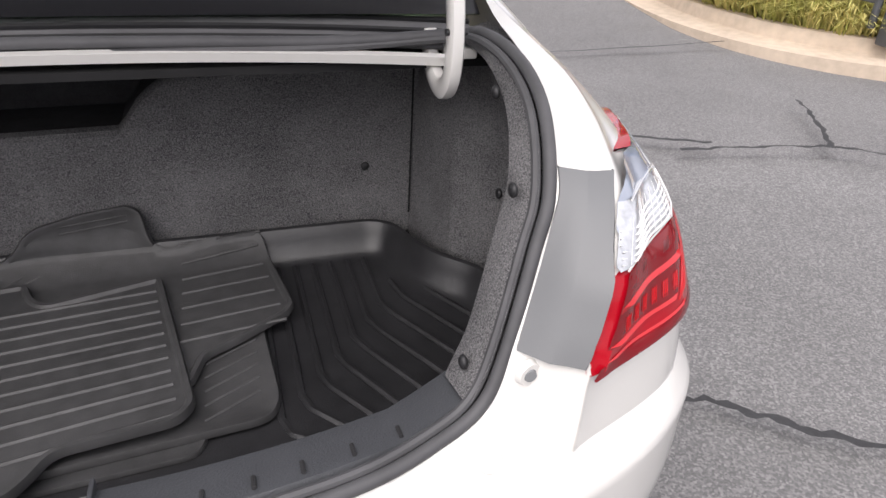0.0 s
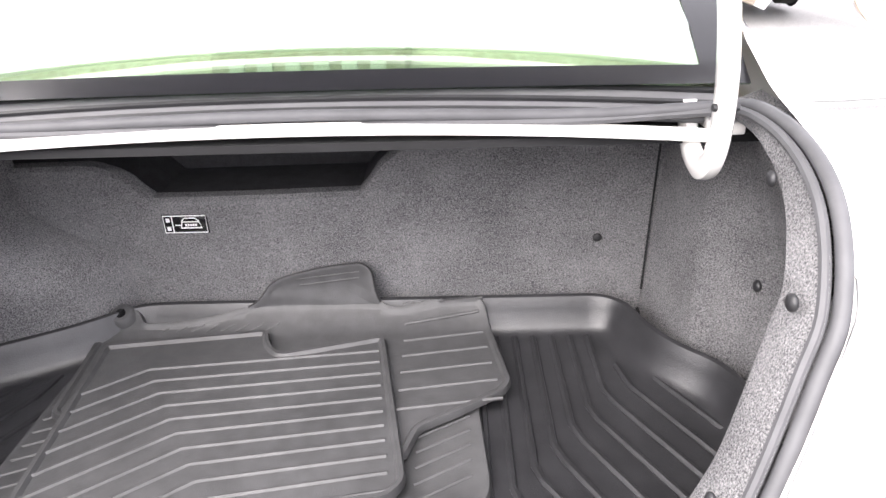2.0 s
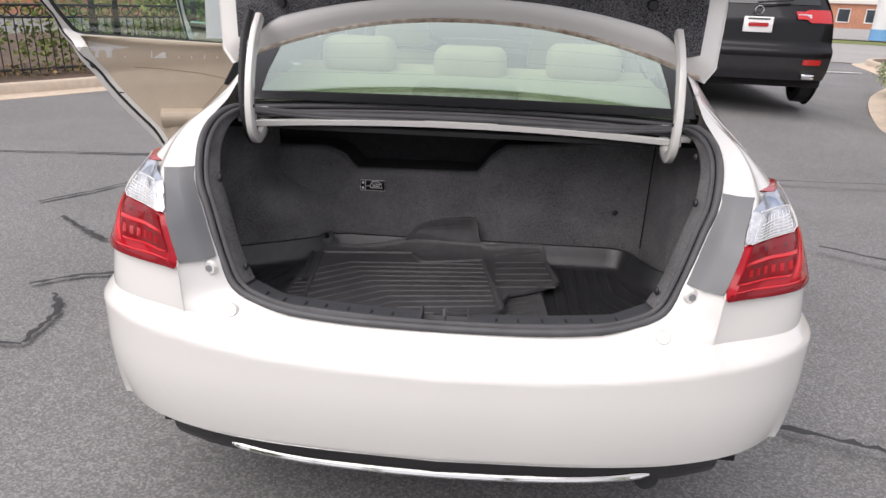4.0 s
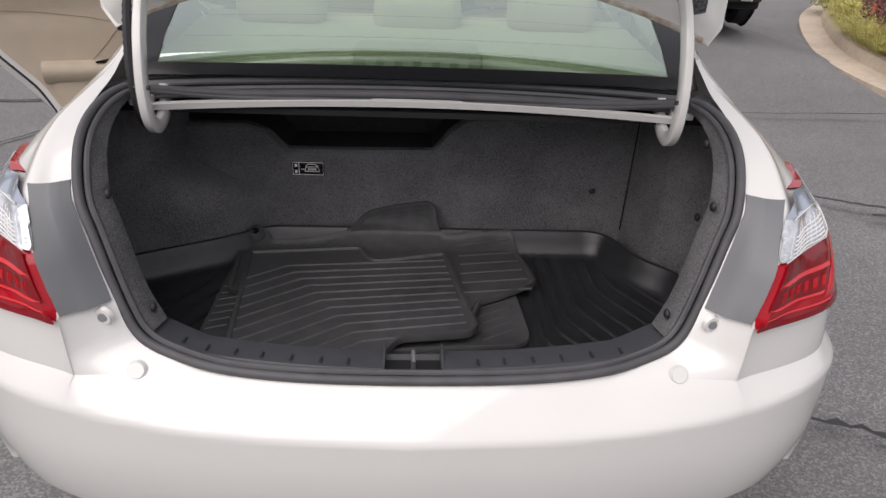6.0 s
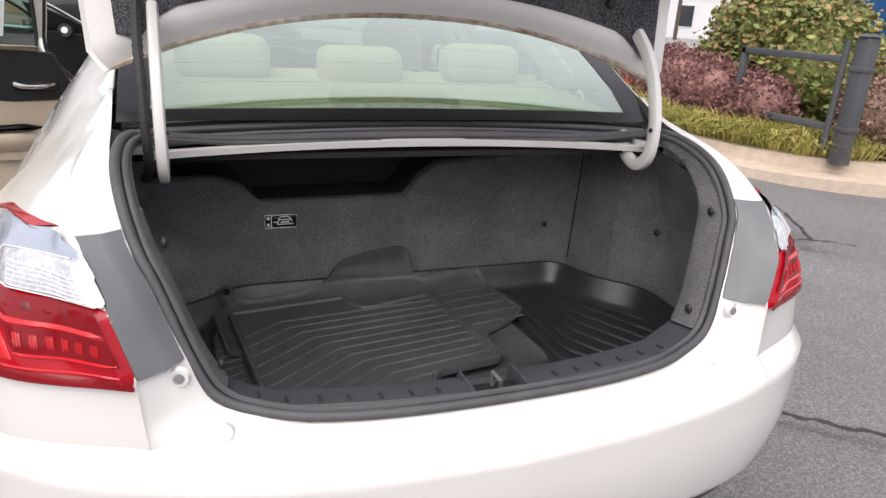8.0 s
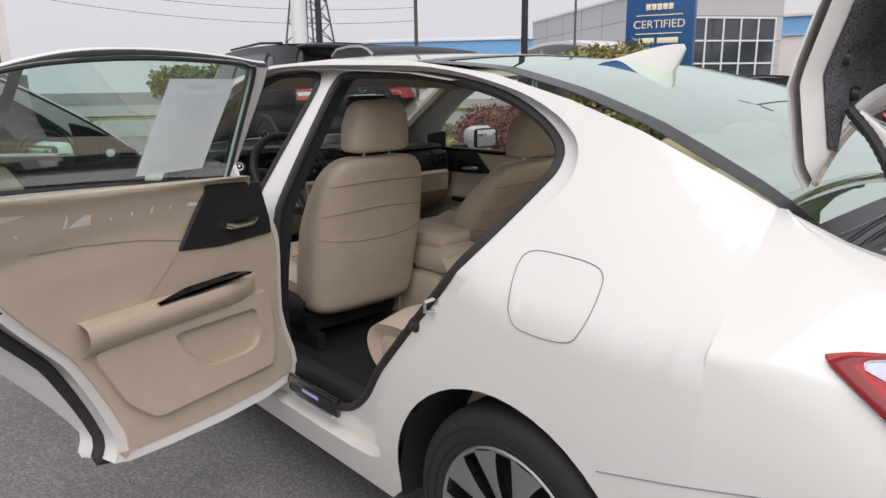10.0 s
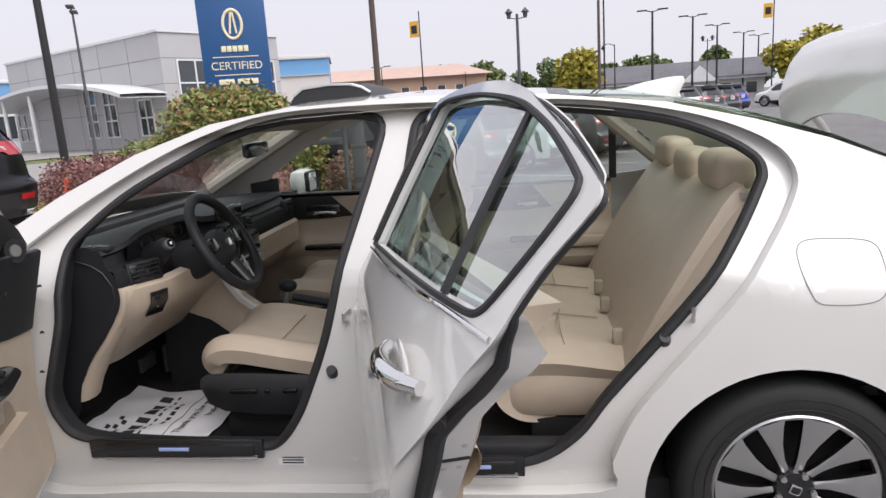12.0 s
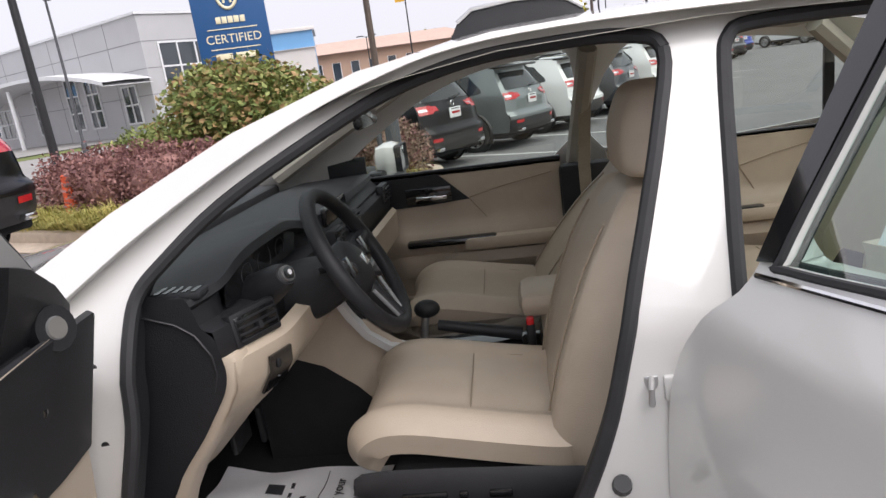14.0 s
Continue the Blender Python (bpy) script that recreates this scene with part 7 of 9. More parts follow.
hookm = thing("bag_hook", "black plastic bag hook on boot side carpet", "hook")
part("hook_body", box((-0.672, 0.37, 0.90), (-0.648, 0.40, 0.985), 0.008), BLACKP, hookm)
part("hook_arm", tube([(-0.65, 0.385, 0.93), (-0.628, 0.385, 0.92), (-0.622, 0.385, 0.945)], 0.007, 8), BLACKP, hookm)

# paper mat on the driver's floor
paper = thing("paper_floor_mat", "crumpled white printed paper floor mat", "paper mat")
pm = lambda u, v: Vector((-0.68 + 0.46 * u, 3.02 + 0.50 * v, 0.338 + 0.010 * math.sin(9 * u + 5 * v) ** 2 + 0.09 * max(0, v - 0.75) + 0.004))
part("sheet", sheet(pm, np.linspace(0, 1, 16), np.linspace(0, 1, 16)), PAPER, paper)
def print_patch(name, u0, v0, u1, v1, slant=0.0):
    """A printed patch lying on the crumpled sheet."""
    bm = sheet(lambda u, v: pm(u + slant * (v - v0), v) + Vector((0, 0, 0.002)), np.linspace(u0, u1, 6), np.linspace(v0, v1, 4))
    part(name, bm, INK, paper)


for k, w in enumerate((0.09, 0.08, 0.07, 0.10, 0.07, 0.08)):
    print_patch("logo_bar", 0.12 + 0.125 * k, 0.60, 0.12 + 0.125 * k + w, 0.70, 0.12)
for k in range(9):
    print_patch("logo_line", 0.16 + 0.08 * k, 0.545, 0.16 + 0.08 * k + 0.045, 0.565)
for k, (u, v) in enumerate(((0.20, 0.75), (0.26, 0.79), (0.33, 0.76), (0.24, 0.84), (0.38, 0.80))):
    print_patch("logo_mark", u, v, u + 0.05, v + 0.035, 0.3)
for k in range(5):
    print_patch("maker_bar", 0.34 + 0.08 * k, 0.45, 0.34 + 0.08 * k + 0.055, 0.485, 0.1)
words("Thank you for your", 0.040, Matrix.Translation(pm(0.50, 0.27) + Vector((0, 0, 0.012))), INK, paper)
words("business", 0.040, Matrix.Translation(pm(0.62, 0.16) + Vector((0, 0, 0.012))), INK, paper)
part("fold_line", tube([pm(u, 0.37) + Vector((0, 0, 0.002)) for u in np.linspace(0.05, 0.95, 12)], 0.0012, 4), INK, paper)


# ---- surroundings: materials ----
def leaf_mat(name, c1, c2, rough=0.6, sheen=0.3):
    """Leaves whose colour changes from one to the next."""
    m = bpy.data.materials.new(name)
    m.use_nodes = True
    t = m.node_tree
    p = t.nodes["Principled BSDF"]
    g = t.nodes.new("ShaderNodeNewGeometry")
    co = t.nodes.new("ShaderNodeTexCoord")
    no = t.nodes.new("ShaderNodeTexNoise")
    no.inputs["Scale"].default_value = 2.5
    t.links.new(co.outputs["Object"], no.inputs["Vector"])
    ad = t.nodes.new("ShaderNodeMath")
    ad.operation = "MULTIPLY"
    t.links.new(g.outputs["Random Per Island"], ad.inputs[0])
    t.links.new(no.outputs[0], ad.inputs[1])
    mr = t.nodes.new("ShaderNodeMapRange")
    mr.inputs[1].default_value, mr.inputs[2].default_value = 0.0, 0.6
    t.links.new(ad.outputs[0], mr.inputs[0])
    mx = t.nodes.new("ShaderNodeMix")
    mx.data_type = "RGBA"
    mx.inputs[6].default_value, mx.inputs[7].default_value = (*c1, 1), (*c2, 1)
    t.links.new(mr.outputs[0], mx.inputs[0])
    t.links.new(mx.outputs[2], p.inputs["Base Color"])
    p.inputs["Roughness"].default_value = rough
    p.inputs["Specular IOR Level"].default_value = sheen
    return m


LEAF = leaf_mat("green_leaves", (0.10, 0.15, 0.04), (0.34, 0.36, 0.12))
LEAFO = leaf_mat("turning_leaves", (0.20, 0.20, 0.07), (0.44, 0.26, 0.13))
BARB = leaf_mat("barberry_leaves", (0.12, 0.05, 0.055), (0.42, 0.23, 0.20))
BROWNL = leaf_mat("bronze_leaves", (0.14, 0.10, 0.07), (0.42, 0.29, 0.22))
BLADE = leaf_mat("grass_blades", (0.28, 0.30, 0.06), (0.80, 0.68, 0.27))
JUN = leaf_mat("juniper_needles", (0.16, 0.20, 0.10), (0.42, 0.46, 0.30))
TREEL = leaf_mat("tree_leaves", (0.07, 0.11, 0.04), (0.22, 0.27, 0.10))
YELL = leaf_mat("yellow_leaves", (0.22, 0.22, 0.035), (0.56, 0.46, 0.08))
BARK = mat("bark", (0.09, 0.07, 0.055), 0.9, var=0.3, scale=14, bump=0.8, bump_scale=40)
SOIL = mat("mulch", (0.05, 0.035, 0.025), 0.95, scale=40, color2=(0.16, 0.11, 0.08), bump=1.0, bump_scale=60)
LAWN = mat("lawn", (0.09, 0.12, 0.03), 0.95, scale=3, color2=(0.20, 0.22, 0.07), bump=0.5)
ROADC = mat("road_concrete", (0.30, 0.29, 0.28), 0.9, var=0.12, scale=4, bump=0.2)
STRIPE = mat("line_paint", (0.62, 0.62, 0.60), 0.8, var=0.2, scale=30)
POLEB = mat("black_pole", (0.02, 0.02, 0.022), 0.4, var=0.2)
POLEBR = mat("bronze_pole", (0.09, 0.065, 0.05), 0.5, var=0.2)
GATEG = mat("dark_grey_steel", (0.075, 0.078, 0.085), 0.55, var=0.2, scale=8, bump=0.1)
ORANGE = mat("orange_rubber", (0.75, 0.12, 0.05), 0.6, var=0.15)
SIGNB = mat("sign_blue", (0.025, 0.10, 0.27), 0.35, var=0.05, scale=2)
SIGNC = mat("sign_cream", (0.85, 0.78, 0.55), 0.5, var=0.03)
PANEL = mat("facade_panel", (0.46, 0.46, 0.47), 0.55, var=0.05, scale=0.6)
PANELD = mat("facade_joint", (0.2, 0.2, 0.21), 0.7)
BLUEF = mat("blue_facade", (0.16, 0.36, 0.62), 0.45, var=0.05, scale=0.6)
CANOPY = mat("canopy_white", (0.70, 0.71, 0.72), 0.45, var=0.04)
TAN = mat("tan_wall", (0.50, 0.34, 0.25), 0.85, var=0.08, scale=0.6)
TANR = mat("tan_roof", (0.55, 0.40, 0.33), 0.8, var=0.08, scale=2)
SHINGLE = mat("grey_shingles", (0.15, 0.15, 0.165), 0.9, var=0.15, scale=3)
BRICK = mat("orange_brick", (0.45, 0.22, 0.14), 0.9, var=0.2, scale=8, bump=0.3)
PALEW = mat("pale_render", (0.70, 0.67, 0.64), 0.85, var=0.06, scale=0.4)
YELLOW = mat("yellow_banner", (0.75, 0.42, 0.05), 0.6, var=0.05)
SUVBLK = mat("black_paint", (0.006, 0.006, 0.008), 0.3, coat=0.3, var=0.1, scale=2, spec=0.2)
SUVGRY = mat("grey_paint", (0.17, 0.19, 0.19), 0.3, metal=0.3, coat=1.0, var=0.05, scale=2)
SUVWHT = mat("white_car_paint", (0.78, 0.78, 0.77), 0.3, coat=1.0, var=0.02, scale=2)
SUVDRK = mat("dark_grey_paint", (0.06, 0.062, 0.07), 0.3, metal=0.3, coat=1.0, var=0.05, scale=2)
SUVBLU = mat("blue_paint", (0.02, 0.05, 0.35), 0.3, coat=1.0, var=0.05, scale=2)
CARGLASS = mat("dark_car_glass", (0.015, 0.018, 0.02), 0.04, coat=0.5)
LAMPR = mat("lamp_red", (0.45, 0.015, 0.02), 0.15, coat=0.6)
PANE = mat("building_glass", (0.05, 0.06, 0.07), 0.06, var=0.3, scale=0.4, coat=0.5)


# ---- foliage ----
def leaves(name, points, size, material, parent=None, seed=1, long=1.6, flat=0.4, kind=""):
    """Many small folded leaves, one at each point (x, y, z)."""
    rng = np.random.default_rng(seed)
    P = np.asarray(points, float)
    n = len(P)
    d = rng.normal(size=(n, 3))
    d[:, 2] *= flat
    d /= np.linalg.norm(d, axis=1)[:, None]
    s = np.cross(d, rng.normal(size=(n, 3)))
    s /= np.linalg.norm(s, axis=1)[:, None]
    up = np.cross(d, s)
    k = size * rng.uniform(0.6, 1.3, n)[:, None]
    V = np.stack([P - d * k * long * 0.5, P + s * k * 0.5 + up * k * 0.12, P + d * k * long * 0.5, P - s * k * 0.5 + up * k * 0.12], axis=1).reshape(-1, 3)
    F = np.arange(4 * n).reshape(n, 4)
    me = bpy.data.meshes.new(name)
    me.from_pydata(V.tolist(), [], F.tolist())
    me.materials.append(material)
    ob = new(name, me)
    if parent:
        ob.parent = parent
    return ob


def crown_points(n, lumps, seed, shell=0.35):
    """Points near the outside of a cluster of ellipsoids (centre, radii)."""
    rng = np.random.default_rng(seed)
    w = np.array([r[0] * r[1] + r[1] * r[2] for c, r in lumps])
    pick = rng.choice(len(lumps), n, p=w / w.sum())
    d = rng.normal(size=(n, 3))
    d /= np.linalg.norm(d, axis=1)[:, None]
    k = 1 - shell * rng.random(n) ** 1.5 + 0.06 * rng.normal(size=n)
    C = np.array([lumps[i][0] for i in pick])
    R = np.array([lumps[i][1] for i in pick])
    return C + d * R * k[:, None]


def shrub(name, label, category, base, lumps, n, size, material, seed, material2=None, group="", flat=0.6, long=1.6):
    s = thing(name, label, category, group=group)
    s.matrix_basis = pose(*base)
    pts = crown_points(n, lumps, seed)
    pts = pts[pts[:, 2] > 0.02]
    leaves("foliage", pts, size, material, s, seed, long, flat)
    if material2:
        q = crown_points(n // 3, [(c, tuple(x * 1.02 for x in r)) for c, r in lumps], seed + 50, 0.12)
        leaves("foliage", q[q[:, 2] > 0.05], size, material2, s, seed + 9, long, flat)
    rng = random.Random(seed)
    bm = bmesh.new()
    for k in range(9):
        c, r = lumps[rng.randrange(len(lumps))]
        top = Vector(c) + Vector((rng.uniform(-0.5, 0.5) * r[0], rng.uniform(-0.5, 0.5) * r[1], rng.uniform(-0.2, 0.5) * r[2]))
        foot = Vector((c[0] * 0.5, c[1] * 0.5, 0.0))
        add_tube(bm, [foot, foot.lerp(top, 0.5) + Vector((rng.uniform(-0.05, 0.05), 0, 0.05)), top], [0.018, 0.012, 0.005], 6)
    part("branch", bm, BARK, s)
    for c, r in lumps:
        core = bmesh.new()
        bmesh.ops.create_icosphere(core, subdivisions=2, radius=1, matrix=Matrix.Translation(c) @ Matrix.Diagonal((r[0] * 0.66, r[1] * 0.66, r[2] * 0.66, 1)))
        for v in core.verts:
            v.co.z = max(v.co.z, 0.02)
        part("inner_mass", core, material, s)
    return s


def tree(label, x, y, h, r, material, seed, group="distant trees", trunk=0.3, n=1600, size=0.5, z=0.0):
    rng = random.Random(seed)
    tr = thing("tree", label, "tree", pose(x, y, z), group=group)
    bm = bmesh.new()
    add_tube(bm, [(0, 0, 0), (0.05, 0.02, h * 0.3), (0.1, 0, h * 0.62)], [0.028 * h, 0.02 * h, 0.008 * h], 8)
    lumps = []
    for k in range(9):
        a = rng.uniform(0, 6.28)
        q = rng.uniform(0.15, 0.62) * r
        zz = h * rng.uniform(trunk + 0.12, 0.84)
        rr = r * rng.uniform(0.34, 0.52)
        c = (q * math.cos(a), q * math.sin(a), zz)
        lumps.append((c, (rr, rr, rr * 0.8)))
        add_tube(bm, [(0.04, 0, h * 0.28), (c[0] * 0.5, c[1] * 0.5, zz * 0.75), c], [0.012 * h, 0.008 * h, 0.003 * h], 6)
    lumps.append(((0, 0, h - r * 0.42), (r * 0.45, r * 0.45, r * 0.42)))
    part("trunk", bm, BARK, tr)
    leaves("crown", crown_points(n, lumps, seed, 0.5), size, material, tr, seed, 1.3, 0.7)
    return tr


# ---- the island beside the car ----
def kerb_run(name, line, height, width, apron, label, closed=True):
    """A rounded kerb with a shallow gutter apron along a line."""
    pts = [Vector((a, b)) for a, b in ring2(line, 6)] if closed else [p.to_2d() for p in smooth_line([(a, b, 0) for a, b in line], 6)]
    n = len(pts)
    prof = [(-apron, 0.004), (-0.02, 0.018), (0.0, 0.03), (0.012, height - 0.03), (0.035, height), (width, height + 0.004), (width + 0.01, height - 0.1)]
    if closed:
        area = sum(pts[i].x * pts[(i + 1) % n].y - pts[(i + 1) % n].x * pts[i].y for i in range(n))
        sg = 1 if area > 0 else -1
    else:
        sg = 1
    rows = []
    for i in range(n):
        a, b = (pts[i - 1], pts[(i + 1) % n]) if closed else (pts[max(i - 1, 0)], pts[min(i + 1, n - 1)])
        d = (b - a).normalized()
        nn = Vector((-d.y, d.x)) * sg
        rows.append([Vector((pts[i].x + nn.x * k, pts[i].y + nn.y * k, z)) for k, z in [(-apron, -0.35)] + prof])
    if closed:
        rows.append(rows[0])
    ob = part(name, rows_mesh(rows), CONCRETE)
    tagged(ob, label, "kerb", kind="structure")
    return pts


ISLAND = [(12.5, 20.5), (10.7, 19.5), (9.9, 17), (8.94, 14.1), (6.93, 11), (5.5, 8), (5.0, 6.2), (5.0, 5.0), (5.4, 4.2), (6.2, 3.7), (7.0, 3.6), (7.9, 3.9), (9.0, 5.6), (10.3, 8.0), (11.8, 11.5), (13.0, 15), (13.6, 18.5)]
kp = kerb_run("kerb", ISLAND, 0.15, 0.16, 0.32, "worn tan concrete kerb round a planted island")
isl = thing("planting_bed", "dark mulch bed inside a concrete kerb", "planting bed", kind="structure")
ring = shrink([(p.x, p.y) for p in kp], 0.13)
bm = filled(ring, [], lambda a, b: Vector((a, b, 0.135 + 0.02 * math.sin(a * 3) * math.cos(b * 2.3))), 0.7, 0.7)
part("mulch", bm, SOIL, isl)


def tufts(name, label, spots, n, height, spread, seed, z0=0.13):
    """Arching grass blades in tufts."""
    rng = random.Random(seed)
    V, F = [], []
    for cx, cy in spots:
        hh = height * rng.uniform(0.7, 1.25)
        for k in range(n):
            a = rng.uniform(0, 6.283)
            o = rng.uniform(0, spread * 0.45)
            out = rng.uniform(0.25, 1.0) * spread
            h = hh * rng.uniform(0.5, 1.0)
            ca, sa = math.cos(a), math.sin(a)
            w = rng.uniform(0.004, 0.008)
            bx, by = cx + o * ca, cy + o * sa
            i = len(V)
            for f, hz in ((0.0, 0.0), (0.35, 0.75), (1.0, 1.0 - 0.35 * out / spread)):
                ww = w * (1 - 0.75 * f)
                V.append((bx + out * f * ca - sa * ww, by + out * f * sa + ca * ww, z0 + h * hz))
                V.append((bx + out * f * ca + sa * ww, by + out * f * sa - ca * ww, z0 + h * hz))
            F += [(i, i + 1, i + 3, i + 2), (i + 2, i + 3, i + 5, i + 4)]
    me = bpy.data.meshes.new(name)
    me.from_pydata(V, [], F)
    me.materials.append(BLADE)
    return tagged(new(name, me), label, "grass", kind="stuff")


rng = random.Random(7)
edge = shrink([(p.x, p.y) for p in kp], 0.30)
edge2 = shrink([(p.x, p.y) for p in kp], 0.52)
spots = []
for ring in (edge, edge2):
    for i, (a, b) in enumerate(ring):
        if a < 8.2 and b < 12.5 and not (a > 6.0 and b < 4.6):
            nx, ny = ring[(i + 1) % len(ring)]
            for k in range(3):
                u = rng.random()
                spots.append((a + (nx - a) * u + rng.uniform(-0.06, 0.06), b + (ny - b) * u + rng.uniform(-0.06, 0.06)))
tufts("ornamental_grass", "yellow-green arching grass tufts along the kerb", spots, 110, 0.34, 0.42, 3)

big = [((0, 0.0, 0.95), (0.85, 0.8, 0.80)), ((0.05, 0.5, 0.95), (0.8, 0.75, 0.85)), ((-0.1, -0.55, 0.85), (0.75, 0.7, 0.78)), ((0.45, 0.1, 1.1), (0.7, 0.7, 0.75)), ((-0.25, 0.15, 1.2), (0.55, 0.6, 0.60))]
shrub("burning_bush", "large leafy green bush with leaves turning red", "bush", (6.75, 5.95, 0.10), big, 15000, 0.055, LEAF, 11, LEAFO)
for i, (x, y, r, h, sd) in enumerate([(5.75, 5.35, 0.50, 0.80, 21), (5.72, 6.1, 0.55, 0.9, 22), (5.95, 6.95, 0.58, 0.98, 23), (6.25, 7.75, 0.60, 0.98, 24), (6.75, 8.6, 0.6, 0.92, 25)]):
    l = [((0, 0, h * 0.45), (r, r, h * 0.5)), ((0.15, 0.22, h * 0.58), (r * 0.75, r * 0.75, h * 0.45)), ((-0.12, -0.25, h * 0.55), (r * 0.7, r * 0.75, h * 0.42))]
    shrub("barberry", "dark red-purple barberry shrub in a mulch bed", "bush", (x, y, 0.12), l, 5200, 0.030, BARB, sd, None, "barberry hedge", 0.9, 1.9)
l = [((0, 0, 0.38), (0.55, 0.5, 0.42)), ((0.22, 0.1, 0.46), (0.45, 0.42, 0.40)), ((-0.2, 0.05, 0.44), (0.4, 0.4, 0.40))]
shrub("barberry", "bronze-brown rounded shrub beside a steel post", "bush", (6.45, 4.15, 0.12), l, 6500, 0.026, BROWNL, 31, BARB, "", 0.9, 1.9)
l = [((0, 0, 0.30), (0.75, 0.7, 0.38)), ((0.5, 0.4, 0.26), (0.6, 0.6, 0.34)), ((-0.3, -0.4, 0.25), (0.5, 0.5, 0.32))]
shrub("juniper", "pale grey-green spreading juniper by the kerb", "bush", (7.6, 11.4, 0.12), l, 5000, 0.03, JUN, 41, None, "", 0.6, 3.0)
shrub("juniper", "grey-green low juniper in a mulch bed", "bush", (9.4, 14.2, 0.12), l, 3000, 0.05, JUN, 42, None, "", 0.6, 3.0)
shrub("evergreen_shrub", "dense green shrub behind a barberry hedge", "bush", (8.3, 7.6, 0.12), [((0, 0, 0.6), (0.9, 0.9, 0.6)), ((0.4, 0.8, 0.6), (0.8, 0.8, 0.55))], 5000, 0.05, LEAF, 43)

# gate post with its folded gate
post = thing("gate_post", "dark grey square steel post with rounded cap", "post", pose(5.58, 3.95, 0.12))
part("shaft", box((-0.075, -0.075, 0), (0.075, 0.075, 1.22), 0.02), GATEG, post)
bm = bmesh.new()
bmesh.ops.create_cone(bm, cap_ends=True, segments=24, radius1=0.105, radius2=0.05, depth=0.03, matrix=pose(0, 0, 1.235))
part("cap", bm, GATEG, post)
for z in (0.35, 0.92):
    part("hinge_strap", box((-0.085, -0.085, z - 0.025), (0.085, 0.085, z + 0.025), 0.006), GATEG, post)
gate = thing("swing_gate", "dark grey two-rail steel gate folded back", "gate", pose(5.50, 4.06, 0.12))
part("stile", tube([(-0.01, 0.03, 0.12), (-0.01, 0.03, 1.18)], 0.032, 12), GATEG, gate)
for z in (0.35, 1.0):
    part("rail", box((-0.035, 0.03, z - 0.035), (0.035, 1.35, z + 0.035), 0.008), GATEG, gate)
part("stile", box((-0.035, 1.28, 0.30), (0.035, 1.35, 1.04), 0.008), GATEG, gate)

# orange marker
mk = thing("marker_cone", "slim orange traffic marker standing in grass", "traffic cone", pose(6.15, 8.35, 0.13))
bm = bmesh.new()
add_tube(bm, [(0, 0, 0.03), (0, 0, 0.10), (0, 0, 0.45), (0, 0, 0.66), (0, 0, 0.67)], [0.105, 0.095, 0.062, 0.042, 0.02], 20)
part("cone_body", bm, ORANGE, mk)
part("cone_base", box((-0.16, -0.16, 0), (0.16, 0.16, 0.035), 0.012), ORANGE, mk)

# pylon sign
sign = thing("pylon_sign", "tall blue dealer sign with cream lettering", "sign", pose(10.2, 7.35, 0.1, 0, 0, 20))
part("sign_body", box((-0.16, -0.62, 1.2), (0.16, 0.62, 4.9), 0.02), SIGNB, sign)
part("sign_foot", box((-0.10, -0.45, 0), (0.10, 0.45, 1.22), 0.01), GATEG, sign)
face = lambda y, z: Matrix.Translation((-0.165, y, z)) @ Matrix(((0, 0, -1, 0), (-1, 0, 0, 0), (0, 1, 0, 0), (0, 0, 0, 1)))
bm = bmesh.new()
add_tube(bm, [(-0.165, 0.17 * math.cos(a), 3.12 + 0.26 * math.sin(a)) for a in np.linspace(0, 2 * math.pi, 41)], 0.028, 8)
part("emblem_ring", bm, SIGNC, sign)
bm = bmesh.new()
add_tube(bm, [(-0.165, 0.06, 2.95), (-0.165, 0.015, 3.34)], 0.02, 8)
add_tube(bm, [(-0.165, -0.06, 2.95), (-0.165, -0.015, 3.34)], 0.02, 8)
part("emblem_bar", bm, SIGNC, sign)
bm = bmesh.new()
for k in range(5):
    add_box(bm, (-0.175, 0.25 - 0.102 * k - 0.085, 2.62), (-0.16, 0.25 - 0.102 * k, 2.73), 0.004)
part("name_bar", bm, SIGNC, sign)
for z in (2.52, 2.19):
    part("rule", box((-0.172, -0.42, z), (-0.16, 0.42, z + 0.016)), SIGNC, sign)
words("CERTIFIED", 0.205, face(0.0, 2.36), SIGNC, sign)
bm = bmesh.new()
for y0, y1 in ((0.36, 0.08), (0.02, -0.36)):
    add_box(bm, (-0.172, y1, 2.02), (-0.16, y0, 2.12), 0.004)
part("name_bar", bm, SIGNC, sign)


# ---- parked sport utility vehicles ----
def suv_lean(z):
    return float(np.interp(z, [0.3, 0.45, 0.66, 0.74, 1.0, 1.10, 1.50, 1.60, 1.66], [0.10, 0.02, 0.0, 0.07, 0.10, 0.16, 0.42, 0.42, 0.50]))


SUV_Y = [0, 0.5, 1.0, 2.0, 2.9, 3.3, 3.65, 3.9, 4.4, 4.6, 4.72]
SUV_T = [1.60, 1.64, 1.66, 1.67, 1.64, 1.45, 1.18, 1.06, 0.98, 0.90, 0.70]
SUV_B = [1.05, 1.05, 1.04, 1.01, 0.98, 0.97, 0.96, 0.95, 0.88, 0.80, 0.62]
SUV_W = [0.86, 0.92, 0.94, 0.95, 0.95, 0.95, 0.945, 0.93, 0.86, 0.76, 0.66]


def suv_half(y, z):
    t, b, w = (float(np.interp(y, SUV_Y, a)) for a in (SUV_T, SUV_B, SUV_W))
    if z <= b:
        return w * (1 - 0.04 * ((z - 0.68) / 0.38) ** 2)
    s = min(1, (z - b) / max(0.05, t - b))
    return w * (0.965 - 0.26 * s ** 1.2)


